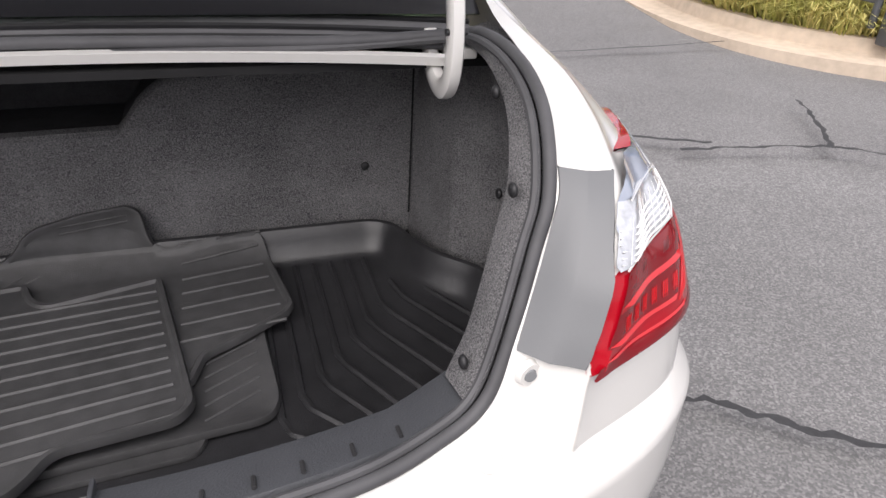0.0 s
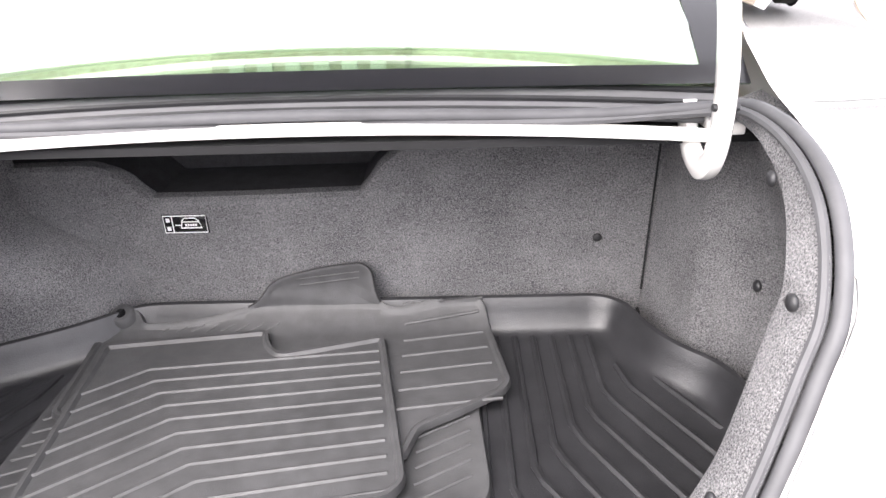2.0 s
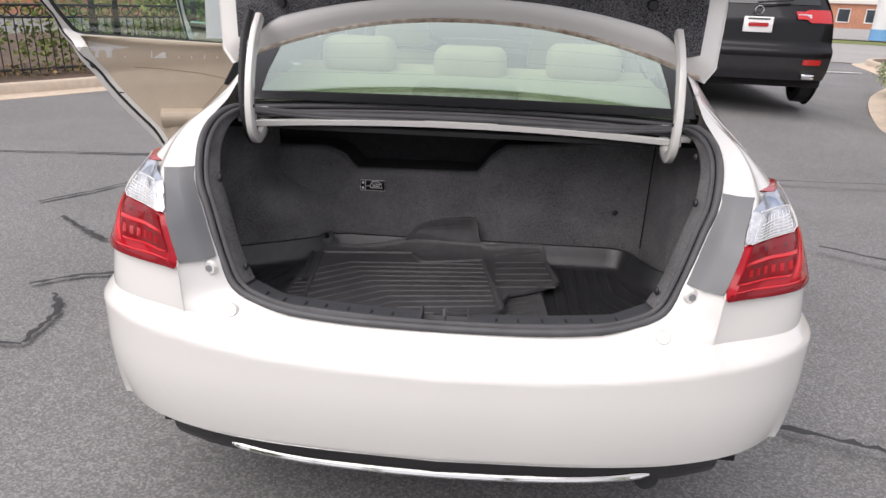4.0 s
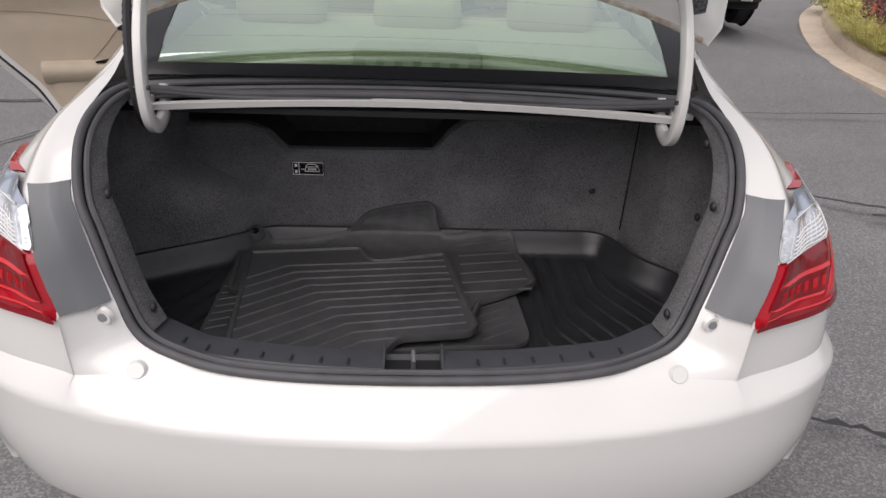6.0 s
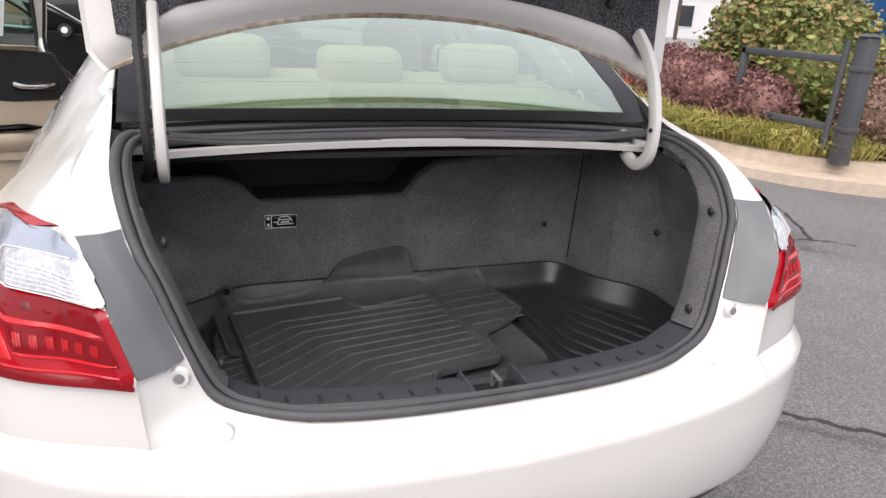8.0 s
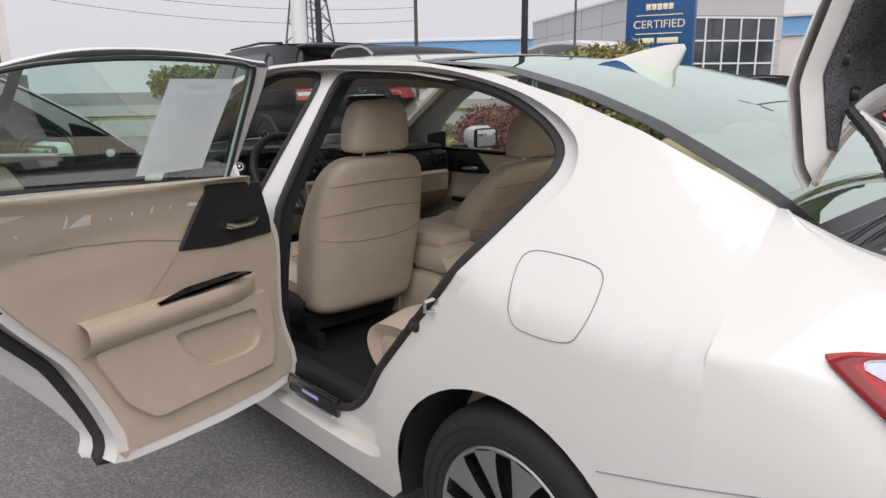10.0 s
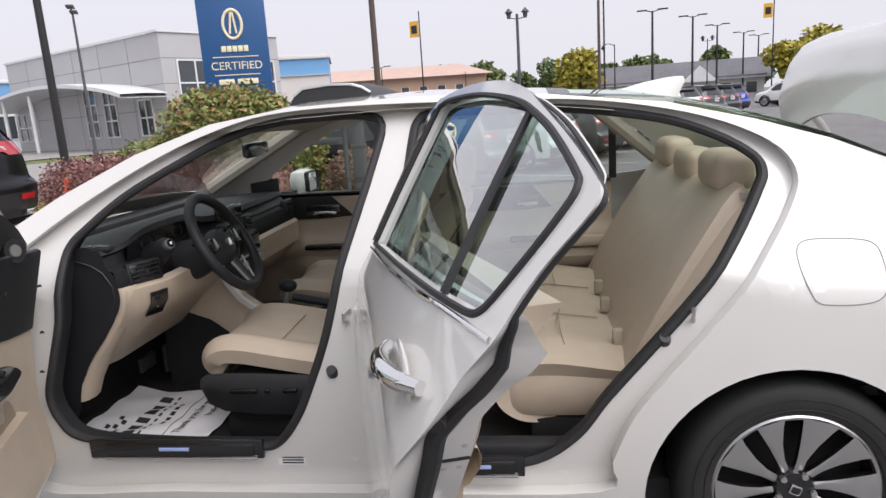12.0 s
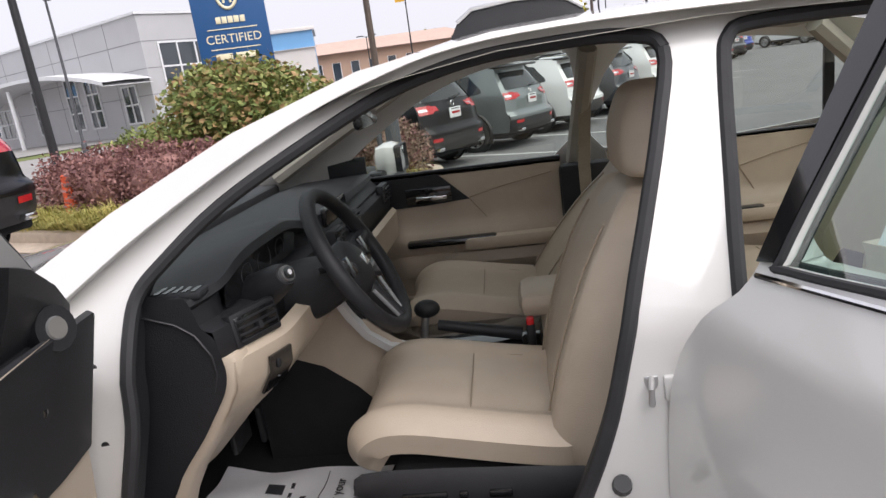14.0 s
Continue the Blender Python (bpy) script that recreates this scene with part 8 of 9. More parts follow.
def suv_pt(y, z, side):
    yy = y + suv_lean(z) * max(0, 1 - y / 1.2)
    return Vector((side * suv_half(y, z), yy, z))


def suv_wheel(parent, x, y, side):
    w = new("wheel")
    w.parent = parent
    w.matrix_basis = pose(x, y, 0.36, 0, 0, 0 if side < 0 else 180)
    prof = [(0.24, -0.10), (0.26, -0.115), (0.33, -0.11), (0.355, -0.09), (0.36, 0.0), (0.355, 0.09), (0.24, 0.1)]
    part("tyre", rows_mesh([[Vector((q, r * math.cos(a), r * math.sin(a))) for r, q in prof] for a in np.linspace(0, 2 * math.pi, 33)]), TYRE, w)
    bm = bmesh.new()
    for k in range(10):
        a = 2 * math.pi * k / 10
        t = Vector((0, -math.sin(a), math.cos(a)))
        d = Vector((0, math.cos(a), math.sin(a)))
        vs = [bm.verts.new(p) for p in (d * 0.04 - t * 0.015 + Vector((-0.085, 0, 0)), d * 0.04 + t * 0.015 + Vector((-0.085, 0, 0)), d * 0.245 + t * 0.03 + Vector((-0.10, 0, 0)), d * 0.245 - t * 0.03 + Vector((-0.10, 0, 0)))]
        bm.faces.new(vs)
    add_tube(bm, [(-0.10, 0.245 * math.cos(a), 0.245 * math.sin(a)) for a in np.linspace(0, 2 * math.pi, 33)], 0.012, 6)
    part("rim", bm, RIM, w)
    bm = bmesh.new()
    bmesh.ops.create_circle(bm, cap_ends=True, segments=32, radius=0.245, matrix=pose(-0.05, 0, 0, 0, 90, 0))
    part("wheel_back", bm, PIANO, w)


def build_suv(label, m, paint, group="parked vehicles", near=False):
    s = thing("sport_utility_vehicle", label, "car", m, group)
    ys = list(np.linspace(0.12, 1.2, 8)) + list(np.linspace(1.4, 4.72, 22))
    for side in (1, -1):
        rows = []
        for y in ys:
            t = float(np.interp(y, SUV_Y, SUV_T))
            rows.append([suv_pt(y, z, side) for z in np.linspace(0.36, t, 20)])
        part("body_side", rows_mesh(rows), paint, s)
        # arch cladding and sill
        for cy in (0.93, 3.72):
            x = side * (suv_half(cy, 0.5) + 0.006)
            bm = bmesh.new()
            add_tube(bm, [(x, cy + 0.40 * math.cos(a), 0.37 + 0.40 * math.sin(a)) for a in np.linspace(-0.1, math.pi + 0.1, 22)], 0.035, 6)
            part("arch_trim", bm, BLACKP, s)
            # Flat black disc on the uncut flank, standing for shade in the wheel opening.
            bm = bmesh.new()
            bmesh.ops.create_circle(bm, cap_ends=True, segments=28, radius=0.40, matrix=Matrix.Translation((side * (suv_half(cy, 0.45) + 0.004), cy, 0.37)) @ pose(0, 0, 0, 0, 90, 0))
            part("arch_shade", bm, SHADOW, s)
            suv_wheel(s, side * 0.86, cy, side)
        part("sill_trim", box((side * 0.93 - 0.03, 1.35, 0.30), (side * 0.93 + 0.03, 3.3, 0.42), 0.015), BLACKP, s)
        win = [(0.62, 1.16), (0.62, 1.24), (0.95, 1.50), (1.4, 1.56), (2.7, 1.56), (2.95, 1.50), (3.42, 1.14), (3.42, 1.06), (1.2, 1.10)]
        part("side_glass", filled(round_ring2(win), [], lambda y, z: suv_pt(y, z, side) + Vector((side * 0.006, 0, 0)), 0.15, 0.08), CARGLASS, s)
        for y in (1.28, 2.28):
            part("window_pillar", tube([suv_pt(y, 1.09, side) + Vector((side * 0.008, 0, 0)), suv_pt(y - 0.05, 1.56, side) + Vector((side * 0.008, 0, 0))], 0.022, 6), BLACKP, s)
        for y in (1.45, 2.45):
            part("door_handle", tube([suv_pt(y, 0.94, side) + Vector((side * 0.015, 0, 0)), suv_pt(y + 0.2, 0.94, side) + Vector((side * 0.015, 0, 0))], 0.013, 8), paint, s)
        part("roof_rail", tube([suv_pt(0.75, 1.64, side) + Vector((0, 0, 0.03)), suv_pt(1.6, 1.66, side) + Vector((0, 0, 0.045)), suv_pt(2.7, 1.64, side) + Vector((0, 0, 0.03))], 0.016, 8), BLACKP, s)
        bm = bmesh.new()
        bmesh.ops.create_uvsphere(bm, u_segments=16, v_segments=10, radius=1, matrix=pose(side * 1.04, 3.22, 1.08) @ Matrix.Diagonal((0.12, 0.07, 0.08, 1)))
        part("door_mirror", bm, paint, s)
    us = np.linspace(-1, 1, 17)
    rear = lambda z, u, d=0.0: Vector((u * suv_half(0.12, z), suv_lean(z) + 0.12 * abs(u) ** 5 - d, z))
    part("tailgate", sheet(lambda z, u: rear(z, u), np.linspace(0.70, 1.60, 22), us), paint, s)
    part("rear_bumper", sheet(lambda z, u: rear(z, u, 0.02), np.linspace(0.34, 0.66, 10), us), BLACKP, s)
    part("bumper_top", sheet(lambda z, u: rear(z, u, 0.024), np.linspace(0.60, 0.72, 6), us), paint, s)
    part("rear_glass", sheet(lambda z, u: rear(z, u, 0.008), np.linspace(1.17, 1.50, 8), np.linspace(-0.86, 0.86, 13)), CARGLASS, s)
    part("roof", sheet(lambda y, u: (u * suv_half(y, float(np.interp(y, SUV_Y, SUV_T))), y, float(np.interp(y, SUV_Y, SUV_T)) + 0.03 * (1 - u * u)), np.linspace(0.45, 2.95, 16), np.linspace(-1, 1, 11)), paint, s)
    part("windscreen", sheet(lambda y, u: (u * suv_half(y, float(np.interp(y, SUV_Y, SUV_T))), y + 0.08 * (1 - u * u), float(np.interp(y, SUV_Y, SUV_T)) + 0.02), np.linspace(2.95, 3.75, 10), np.linspace(-1, 1, 11)), CARGLASS, s)
    part("bonnet", sheet(lambda y, u: (u * suv_half(y, float(np.interp(y, SUV_Y, SUV_T))), y, float(np.interp(y, SUV_Y, SUV_T)) + 0.05 * (1 - u * u)), np.linspace(3.7, 4.72, 10), np.linspace(-1, 1, 11)), paint, s)
    part("nose", sheet(lambda z, u: (u * 0.66, 4.72 + 0.12 * (1 - u * u), z), np.linspace(0.3, 0.74, 5), np.linspace(-1, 1, 11)), BLACKP, s)
    part("spoiler", box((-0.64, 0.24, 1.585), (0.64, 0.62, 1.635), 0.02), PIANO, s)
    part("underside", box((-0.85, 0.2, 0.25), (0.85, 4.5, 0.42), 0.03), SHADOW, s)
    for side in (1, -1):
        a = (0.50, 0.98) if side > 0 else (-0.98, -0.50)
        lampp = sheet(lambda z, u: rear(z, u, 0.012), np.linspace(0.98, 1.12, 5), np.linspace(*a, 9))
        for v in lampp.verts:
            if abs(v.co.x) < 0.56:
                v.co.z = 1.07 + (v.co.z - 1.07) * 0.6
        part("tail_lamp", lampp, LAMPR, s)
        part("lamp_clear", sheet(lambda z, u: rear(z, u, 0.016), np.linspace(1.03, 1.07, 3), np.linspace(a[0] * 0.95 + 0.04 * side, a[0] * 0.6 + a[1] * 0.4, 5)), CLEAR, s)
        part("reflector", sheet(lambda z, u: rear(z, u, 0.03), np.linspace(0.52, 0.58, 3), np.linspace(0.62 * side, 0.86 * side, 6)), LAMPR, s)
        part("exhaust_tip", box((side * 0.62 - 0.07, -0.03, 0.36), (side * 0.62 + 0.07, 0.1, 0.42), 0.012), CHROME, s)
    pl = new("plate_frame")
    pl.parent = s
    part("plate", box((-0.16, 0.055, 0.86), (0.16, 0.075, 1.03), 0.006), WHITEP, pl)
    part("plate_bar", box((-0.11, 0.049, 0.925), (0.11, 0.056, 0.965), 0.012), LAMPR, pl)
    part("plate_rule", box((-0.12, 0.049, 1.0), (0.12, 0.056, 1.015)), INK, pl)
    bm = bmesh.new()
    add_tube(bm, [(0.045 * math.cos(a), 0.105, 1.10 + 0.045 * math.sin(a)) for a in np.linspace(0, 2 * math.pi, 25)], 0.007, 6)
    part("badge", bm, CHROME, s)
    part("wiper", tube([(-0.02, 0.15, 1.185), (0.36, 0.18, 1.22)], 0.012, 6), BLACKP, s)
    return s


def round_ring2(pts):
    out = []
    k = len(pts)
    for i in range(k):
        p, a, b = Vector(pts[i]), Vector(pts[i - 1]), Vector(pts[(i + 1) % k])
        for w, q in ((0.15, a), (0.0, p), (0.15, b)):
            r = p.lerp(q, w * 0.5) if w else p.lerp((a + b) / 2, 0.02)
            out.append((r.x, r.y))
    return out


build_suv("glossy black sport utility vehicle on the asphalt aisle", pose(3.1, 7.1, 0.27, 0, 0, -6), SUVBLK)
build_suv("black sport utility vehicle parked across the aisle end", pose(-2.95, 13.8, 0, 0, 0, -90), SUVBLK)
lot = lambda k: (9.75 + 2.37 * k, 3.55 - 1.37 * k)
white_suv = None
for k, (lab, pt) in enumerate([("black sport utility vehicle in an angled bay", SUVBLK), ("grey sport utility vehicle in an angled bay", SUVGRY), ("white sport utility vehicle in an angled bay", SUVWHT), ("dark grey sport utility vehicle in an angled bay", SUVDRK), ("white sport utility vehicle in an angled bay", SUVWHT), ("white sport utility vehicle in an angled bay", SUVWHT)]):
    x, y = lot(k)
    if k > 2 and pt is SUVWHT:
        copy_thing(white_suv, pose(x, y, dip(x, y), 0, 0, -30))
    else:
        o = build_suv(lab, pose(x, y, dip(x, y), 0, 0, -30), pt)
        if pt is SUVWHT:
            white_suv = o
        if pt is SUVDRK:
            dark_suv = o
for x, y in ((24.3, 0.8), (26.8, -2.4), (29.4, -5.6)):
    copy_thing(white_suv, pose(x, y, 0, 0, 0, -50))
for x, y in ((32.3, -7.3), (35.8, -9.0)):
    copy_thing(dark_suv, pose(x, y, 0, 0, 0, -50))
build_suv("bright blue sport utility vehicle in the far row", pose(39.5, -10.6, 0, 0, 0, -50), SUVBLU)
for x, y in ((47, -18), (51, -20), (55, -22), (60, -24.5), (66, -27)):
    copy_thing(white_suv if (x % 2) else dark_suv, pose(x, y, 0, 0, 0, -50))

# bay lines
for k in range(8):
    x, y = lot(k - 0.5)
    a, b = Vector((x - 0.6, y - 1.0)), Vector((x + 2.2, y + 3.9))
    d = (b - a).normalized()
    n = Vector((-d.y, d.x)) * 0.05
    tagged(part("bay_line", rows_mesh([[Vector((*(a.lerp(b, u) + n), dip(*a.lerp(b, u)) + 0.006)), Vector((*(a.lerp(b, u) - n), dip(*a.lerp(b, u)) + 0.006))] for u in np.linspace(0, 1, 6)]), STRIPE), "faded white bay line painted on asphalt", "bay line", "bay lines", "structure")
tagged(part("lane_line", box((1.5, 16.2, 0.004), (9.0, 16.35, 0.008)), STRIPE), "white painted lane line on asphalt", "lane line", kind="structure")

# tarred cracks
CR = [[(2.56, 2.46), (3.0, 2.42), (3.47, 2.33), (3.7, 2.17)], [(3.94, 3.12), (3.75, 2.75), (3.47, 2.33)], [(1.16, 0.82), (1.45, 0.72), (1.62, 0.58), (1.82, 0.44), (2.3, 0.36)], [(2.19, 2.86), (2.5, 2.66), (2.81, 2.52)], [(-2.9, 2.88), (-2.66, 3.3), (-2.42, 3.86)], [(-2.12, 1.61), (-1.9, 1.75), (-1.61, 1.82)], [(-1.77, 1.04), (-1.8, 1.3), (-1.93, 1.52)], [(-2.58, 2.62), (-2.3, 2.4), (-2.09, 2.25)], [(-5.2, 4.1), (-3.6, 4.3), (-2.2, 4.5), (-0.9, 4.9)], [(0.95, 4.9), (2.6, 4.6), (4.6, 4.75)], [(-3.5, 0.6), (-2.6, 0.9), (-1.77, 1.04)], [(1.6, -0.8), (2.4, -0.1), (3.4, 0.2), (4.8, 0.9)]]
rng = random.Random(5)
for line in CR:
    pts = smooth_line([(a, b, 0) for a, b in line], 8)
    rows = []
    for i, p in enumerate(pts):
        d = (pts[min(i + 1, len(pts) - 1)] - pts[max(i - 1, 0)]).normalized()
        n = Vector((-d.y, d.x, 0))
        q = p + n * rng.uniform(-0.012, 0.012)
        w = rng.uniform(0.006, 0.02)
        rows.append([q + n * w + Vector((0, 0, 0.004)), q + Vector((0, 0, 0.005)), q - n * w + Vector((0, 0, 0.004))])
    tagged(part("crack", rows_mesh(rows), TAR), "dark tarred crack in grey asphalt", "crack", "asphalt cracks", "structure")

# ---- fence side ----
LK = [(-8.4, 3.2), (-7.2, 5.2), (-5.76, 7.54), (-5.19, 8.62), (-4.4, 10.2), (-4.3, 12.5), (-4.6, 20), (-5, 34)]
kerb_run("kerb", LK, 0.15, 0.16, 0.25, "tan concrete kerb before an iron fence", closed=False)
bm = sheet(lambda u, v: tuple(Vector((*np.array([np.interp(u, range(len(LK)), [p[0] for p in LK]), np.interp(u, range(len(LK)), [p[1] for p in LK])]), 0.14)) + Vector((-0.86, 0.5, 0)) * v), np.linspace(0, len(LK) - 1, 29), [0.10, 0.6, 1.5, 4.0, 9.0])
tagged(part("mulch_strip", bm, SOIL), "leaf-strewn soil strip behind a kerb", "planting bed", kind="structure")
fence = thing("iron_fence", "black iron fence with ring frieze", "fence")
fa, fb = Vector((-8.5, 4.35)), Vector((-4.95, 10.4))
fd = (fb - fa).normalized()
L = (fb - fa).length
F3 = lambda s, z, o=0.0: Vector((fa.x + fd.x * s - fd.y * o, fa.y + fd.y * s + fd.x * o, z))
npost = 5
for k in range(npost):
    s = L * k / (npost - 1)
    part("post", tube([F3(s, 0.1), F3(s, 1.16)], 0.045, 4), POLEB, fence)
    part("post_cap", tube([F3(s, 1.16), F3(s, 1.19)], [0.06, 0.03], 4), POLEB, fence)
for z in (0.24, 0.93, 1.09):
    part("rail", tube([F3(0, z), F3(L, z)], 0.017, 6), POLEB, fence)
nb = int(L / 0.115)
for k in range(nb):
    part("bar", tube([F3(L * (k + 0.5) / nb, 0.18), F3(L * (k + 0.5) / nb, 0.93)], 0.0085, 5), POLEB, fence)
for k in range(int(L / 0.16)):
    s = L * (k + 0.5) / int(L / 0.16)
    part("frieze_ring", tube([F3(s + 0.062 * math.cos(a), 1.01 + 0.062 * math.sin(a)) for a in np.linspace(0, 2 * math.pi, 15)], 0.009, 5), POLEB, fence)
rng = random.Random(3)
pts = crown_points(5200, [((-8.3 + 3.3 * k / 9 - 0.6 * rng.random(), 5.3 + 5.9 * k / 9, 0.55 + 0.5 * rng.random()), (0.65, 0.7, 0.5 + 0.4 * rng.random())) for k in range(10)], 61, 0.6)
vine = thing("hedge", "loose green climbing hedge behind an iron fence", "hedge")
leaves("foliage", pts[pts[:, 2] > 0.12], 0.06, LEAF, vine, 62, 1.4, 0.8)
pts = crown_points(900, [((-8.3 + 3.3 * k / 9, 4.75 + 6.0 * k / 9, 0.2), (0.4, 0.4, 0.15)) for k in range(10)], 63, 0.8)
leaves("fallen_leaves", pts[pts[:, 2] > 0.12], 0.05, LEAFO, vine, 64, 1.3, 0.3)
for x, y, h, r, sd in ((-13.5, 8.8, 5.5, 2.3, 71), (-6.2, 14.5, 4.6, 2.0, 72), (-8.2, 17.5, 6.0, 2.5, 73), (-5.8, 21.5, 5, 2.2, 74)):
    tree("leafy green tree behind an iron fence", x, y, h, r, TREEL, sd, "trees behind the fence", 0.05, 5200, 0.16)


def block(name, label, lo, hi, wall, roof_mat, rows=2, cols=6, m=None, glass=PANE, roof=0.3, faces=(0, 1)):
    """A building block: wall, roof edge and separate windows on its faces."""
    b = thing(name, label, "building", m)
    part("wall", box(lo, hi), wall, b)
    part("roof", box((lo[0] - 0.2, lo[1] - 0.2, hi[2]), (hi[0] + 0.2, hi[1] + 0.2, hi[2] + roof), 0.03), roof_mat, b)
    for r in range(rows):
        z0 = lo[2] + (hi[2] - lo[2]) * (r + 0.3) / rows
        z1 = lo[2] + (hi[2] - lo[2]) * (r + 0.8) / rows
        for c in range(cols):
            x0 = lo[0] + (hi[0] - lo[0]) * (c + 0.28) / cols
            x1 = lo[0] + (hi[0] - lo[0]) * (c + 0.72) / cols
            w = new("window")
            w.parent = b
            part("pane", box((x0, lo[1] - 0.03, z0), (x1, lo[1] + 0.02, z1)), glass, w)
            part("window_frame", tube([(x0, lo[1] - 0.04, z0), (x1, lo[1] - 0.04, z0), (x1, lo[1] - 0.04, z1), (x0, lo[1] - 0.04, z1), (x0, lo[1] - 0.04, z0)], 0.05, 4), CANOPY, w)
    return b


def facing(x, y, az):
    """A frame at a place whose local -y looks along the compass angle az."""
    return pose(x, y, 0, 0, 0, az + 90)


block("brick_building", "low orange brick building behind trees", (-16, 0, 0), (16, 8, 2.9), BRICK, TANR, 1, 8, facing(-20, 30, -62))
apt = block("apartment_building", "pale multi-storey apartment block with balconies", (-17, 0, 0), (9, 12, 14), PALEW, PALEW, 5, 9, facing(3, 72, -90))
for r in range(5):
    for c in range(3):
        bal = new("balcony")
        bal.parent = apt
        x0, z0 = -14.5 + 8.6 * c, 1.2 + 2.8 * r
        part("slab", box((x0, -1.4, z0), (x0 + 3.6, 0, z0 + 0.15)), PALEW, bal)
        part("railing", box((x0, -1.4, z0 + 0.15), (x0 + 3.6, -1.36, z0 + 1.05)), GATEG, bal)
tagged(part("service_wall", box((-4.5, 24, 0), (3, 24.4, 1.9)), GATEG), "dark grey screen wall beyond the aisle", "wall", kind="structure")

# ---- across the road ----
rd = lambda a, b, z: (13.6 + 0.454 * a + 0.891 * b, 25.3 + 0.891 * a - 0.454 * b, z)
tagged(part("road", sheet(lambda a, b: rd(a, b, 0.012), [-6.5, 0, 7.5], np.linspace(-80, 22, 8)), ROADC), "pale concrete street beyond the car park", "road", kind="structure")
tagged(part("lawn", sheet(lambda a, b: rd(a, b, 0.02 + 0.12 * min(1, max(0, (a - 7.5) / 3))), [7.4, 8.2, 9.4], np.linspace(-80, 24, 8)), LAWN), "narrow mown grass strip beside the street", "lawn", kind="structure")
tagged(part("forecourt", sheet(lambda a, b: rd(a, b, 0.14), [9.35, 14, 21, 40], np.linspace(-80, 24, 8)), ROADC), "pale concrete forecourt of a showroom", "pavement", kind="structure")

dl = thing("dealership", "grey panelled showroom with curved white canopy", "building")
A, B, C = Vector((36.8, 23.4)), Vector((48.0, 42.5)), Vector((44.4, 18.9))
H = 6.9
D = C + (B - A)
bm = bmesh.new()
lo = [bm.verts.new((p.x, p.y, 0)) for p in (A, C, D, B)]
hi = [bm.verts.new((p.x, p.y, H)) for p in (A, C, D, B)]
for i in range(4):
    bm.faces.new((lo[i], lo[(i + 1) % 4], hi[(i + 1) % 4], hi[i]))
bm.faces.new(hi)
bmesh.ops.recalc_face_normals(bm, faces=bm.faces)
part("wall", bm, PANEL, dl, smooth=False)


def on_face(P, Q, out):
    """Places on a facade: along it from P to Q, up, and out from it."""
    d = (Q - P).normalized()
    n = Vector((d.y, -d.x)) * out
    return lambda s, z, o=0.0: Vector((P.x + d.x * s + n.x * o, P.y + d.y * s + n.y * o, z))


fl = on_face(A, B, -1)
fr = on_face(A, C, 1)


def slab_on(fc, s0, s1, z0, z1, o0, o1):
    bm = bmesh.new()
    vs = [bm.verts.new(fc(s, z, o)) for o in (o0, o1) for s, z in ((s0, z0), (s1, z0), (s1, z1), (s0, z1))]
    for q in ((0, 1, 2, 3), (4, 5, 6, 7), (0, 1, 5, 4), (1, 2, 6, 5), (2, 3, 7, 6), (3, 0, 4, 7)):
        bm.faces.new([vs[k] for k in q])
    bmesh.ops.recalc_face_normals(bm, faces=bm.faces)
    return bm


for z in (2.4, 3.9, 5.4):
    part("panel_joint", slab_on(fl, 0.05, 22, z, z + 0.04, -0.02, 0.01), PANELD, dl, smooth=False)
    part("panel_joint", slab_on(fr, 0.05, 8.8, z, z + 0.04, -0.02, 0.01), PANELD, dl, smooth=False)
for s in (3.7, 7.4, 11.1, 14.8, 18.5):
    part("panel_joint", slab_on(fl, s, s + 0.04, 0, H, -0.02, 0.012), PANELD, dl, smooth=False)
part("parapet", slab_on(fl, -0.1, 22.2, H, H + 0.14, -0.4, 0.1), CANOPY, dl, smooth=False)
part("parapet", slab_on(fr, -0.1, 8.9, H, H + 0.14, -0.4, 0.1), CANOPY, dl, smooth=False)


def glazing(fc, s0, s1, z0, z1, nx, nz):
    w = new("window")
    w.parent = dl
    part("pane", slab_on(fc, s0, s1, z0, z1, -0.05, 0.03), PANE, w, smooth=False)
    for k in range(nx + 1):
        s = s0 + (s1 - s0) * k / nx
        part("mullion", slab_on(fc, s - 0.05, s + 0.05, z0, z1, 0.0, 0.09), CANOPY, w, smooth=False)
    for k in range(nz + 1):
        z = z0 + (z1 - z0) * k / nz
        part("mullion", slab_on(fc, s0 - 0.05, s1 + 0.05, z - 0.05, z + 0.05, 0.0, 0.085), CANOPY, w, smooth=False)


glazing(fr, 1.0, 8.3, 1.2, 5.3, 6, 3)
for s0, s1, z0, z1, nx, nz in ((1.6, 3.2, 0.9, 3.1, 2, 2), (6.0, 7.6, 0.9, 4.1, 2, 3), (8.6, 10.2, 0.9, 4.2, 2, 3), (14.2, 15.2, 0.9, 3.9, 1, 3), (18.2, 21.5, 0.9, 3.0, 3, 2)):
    glazing(fl, s0, s1, z0, z1, nx, nz)
rows = []
for s in np.linspace(-0.3, 21.5, 24):
    k = (s + 0.3) / 21.8
    z = 3.35 + 1.15 * math.sin(math.pi * k) ** 0.8
    rows.append([fl(s, z, 0.0), fl(s, z + 0.04, 1.6), fl(s, z, 3.0), fl(s, z - 0.22, 3.0), fl(s, z - 0.22, 0.0)])
part("canopy", rows_mesh(rows), CANOPY, dl)
for s in (12.5, 17.0):
    part("canopy_post", tube([fl(s, 0.0, 2.6), fl(s, 4.0, 2.6)], 0.14, 10), CANOPY, dl)
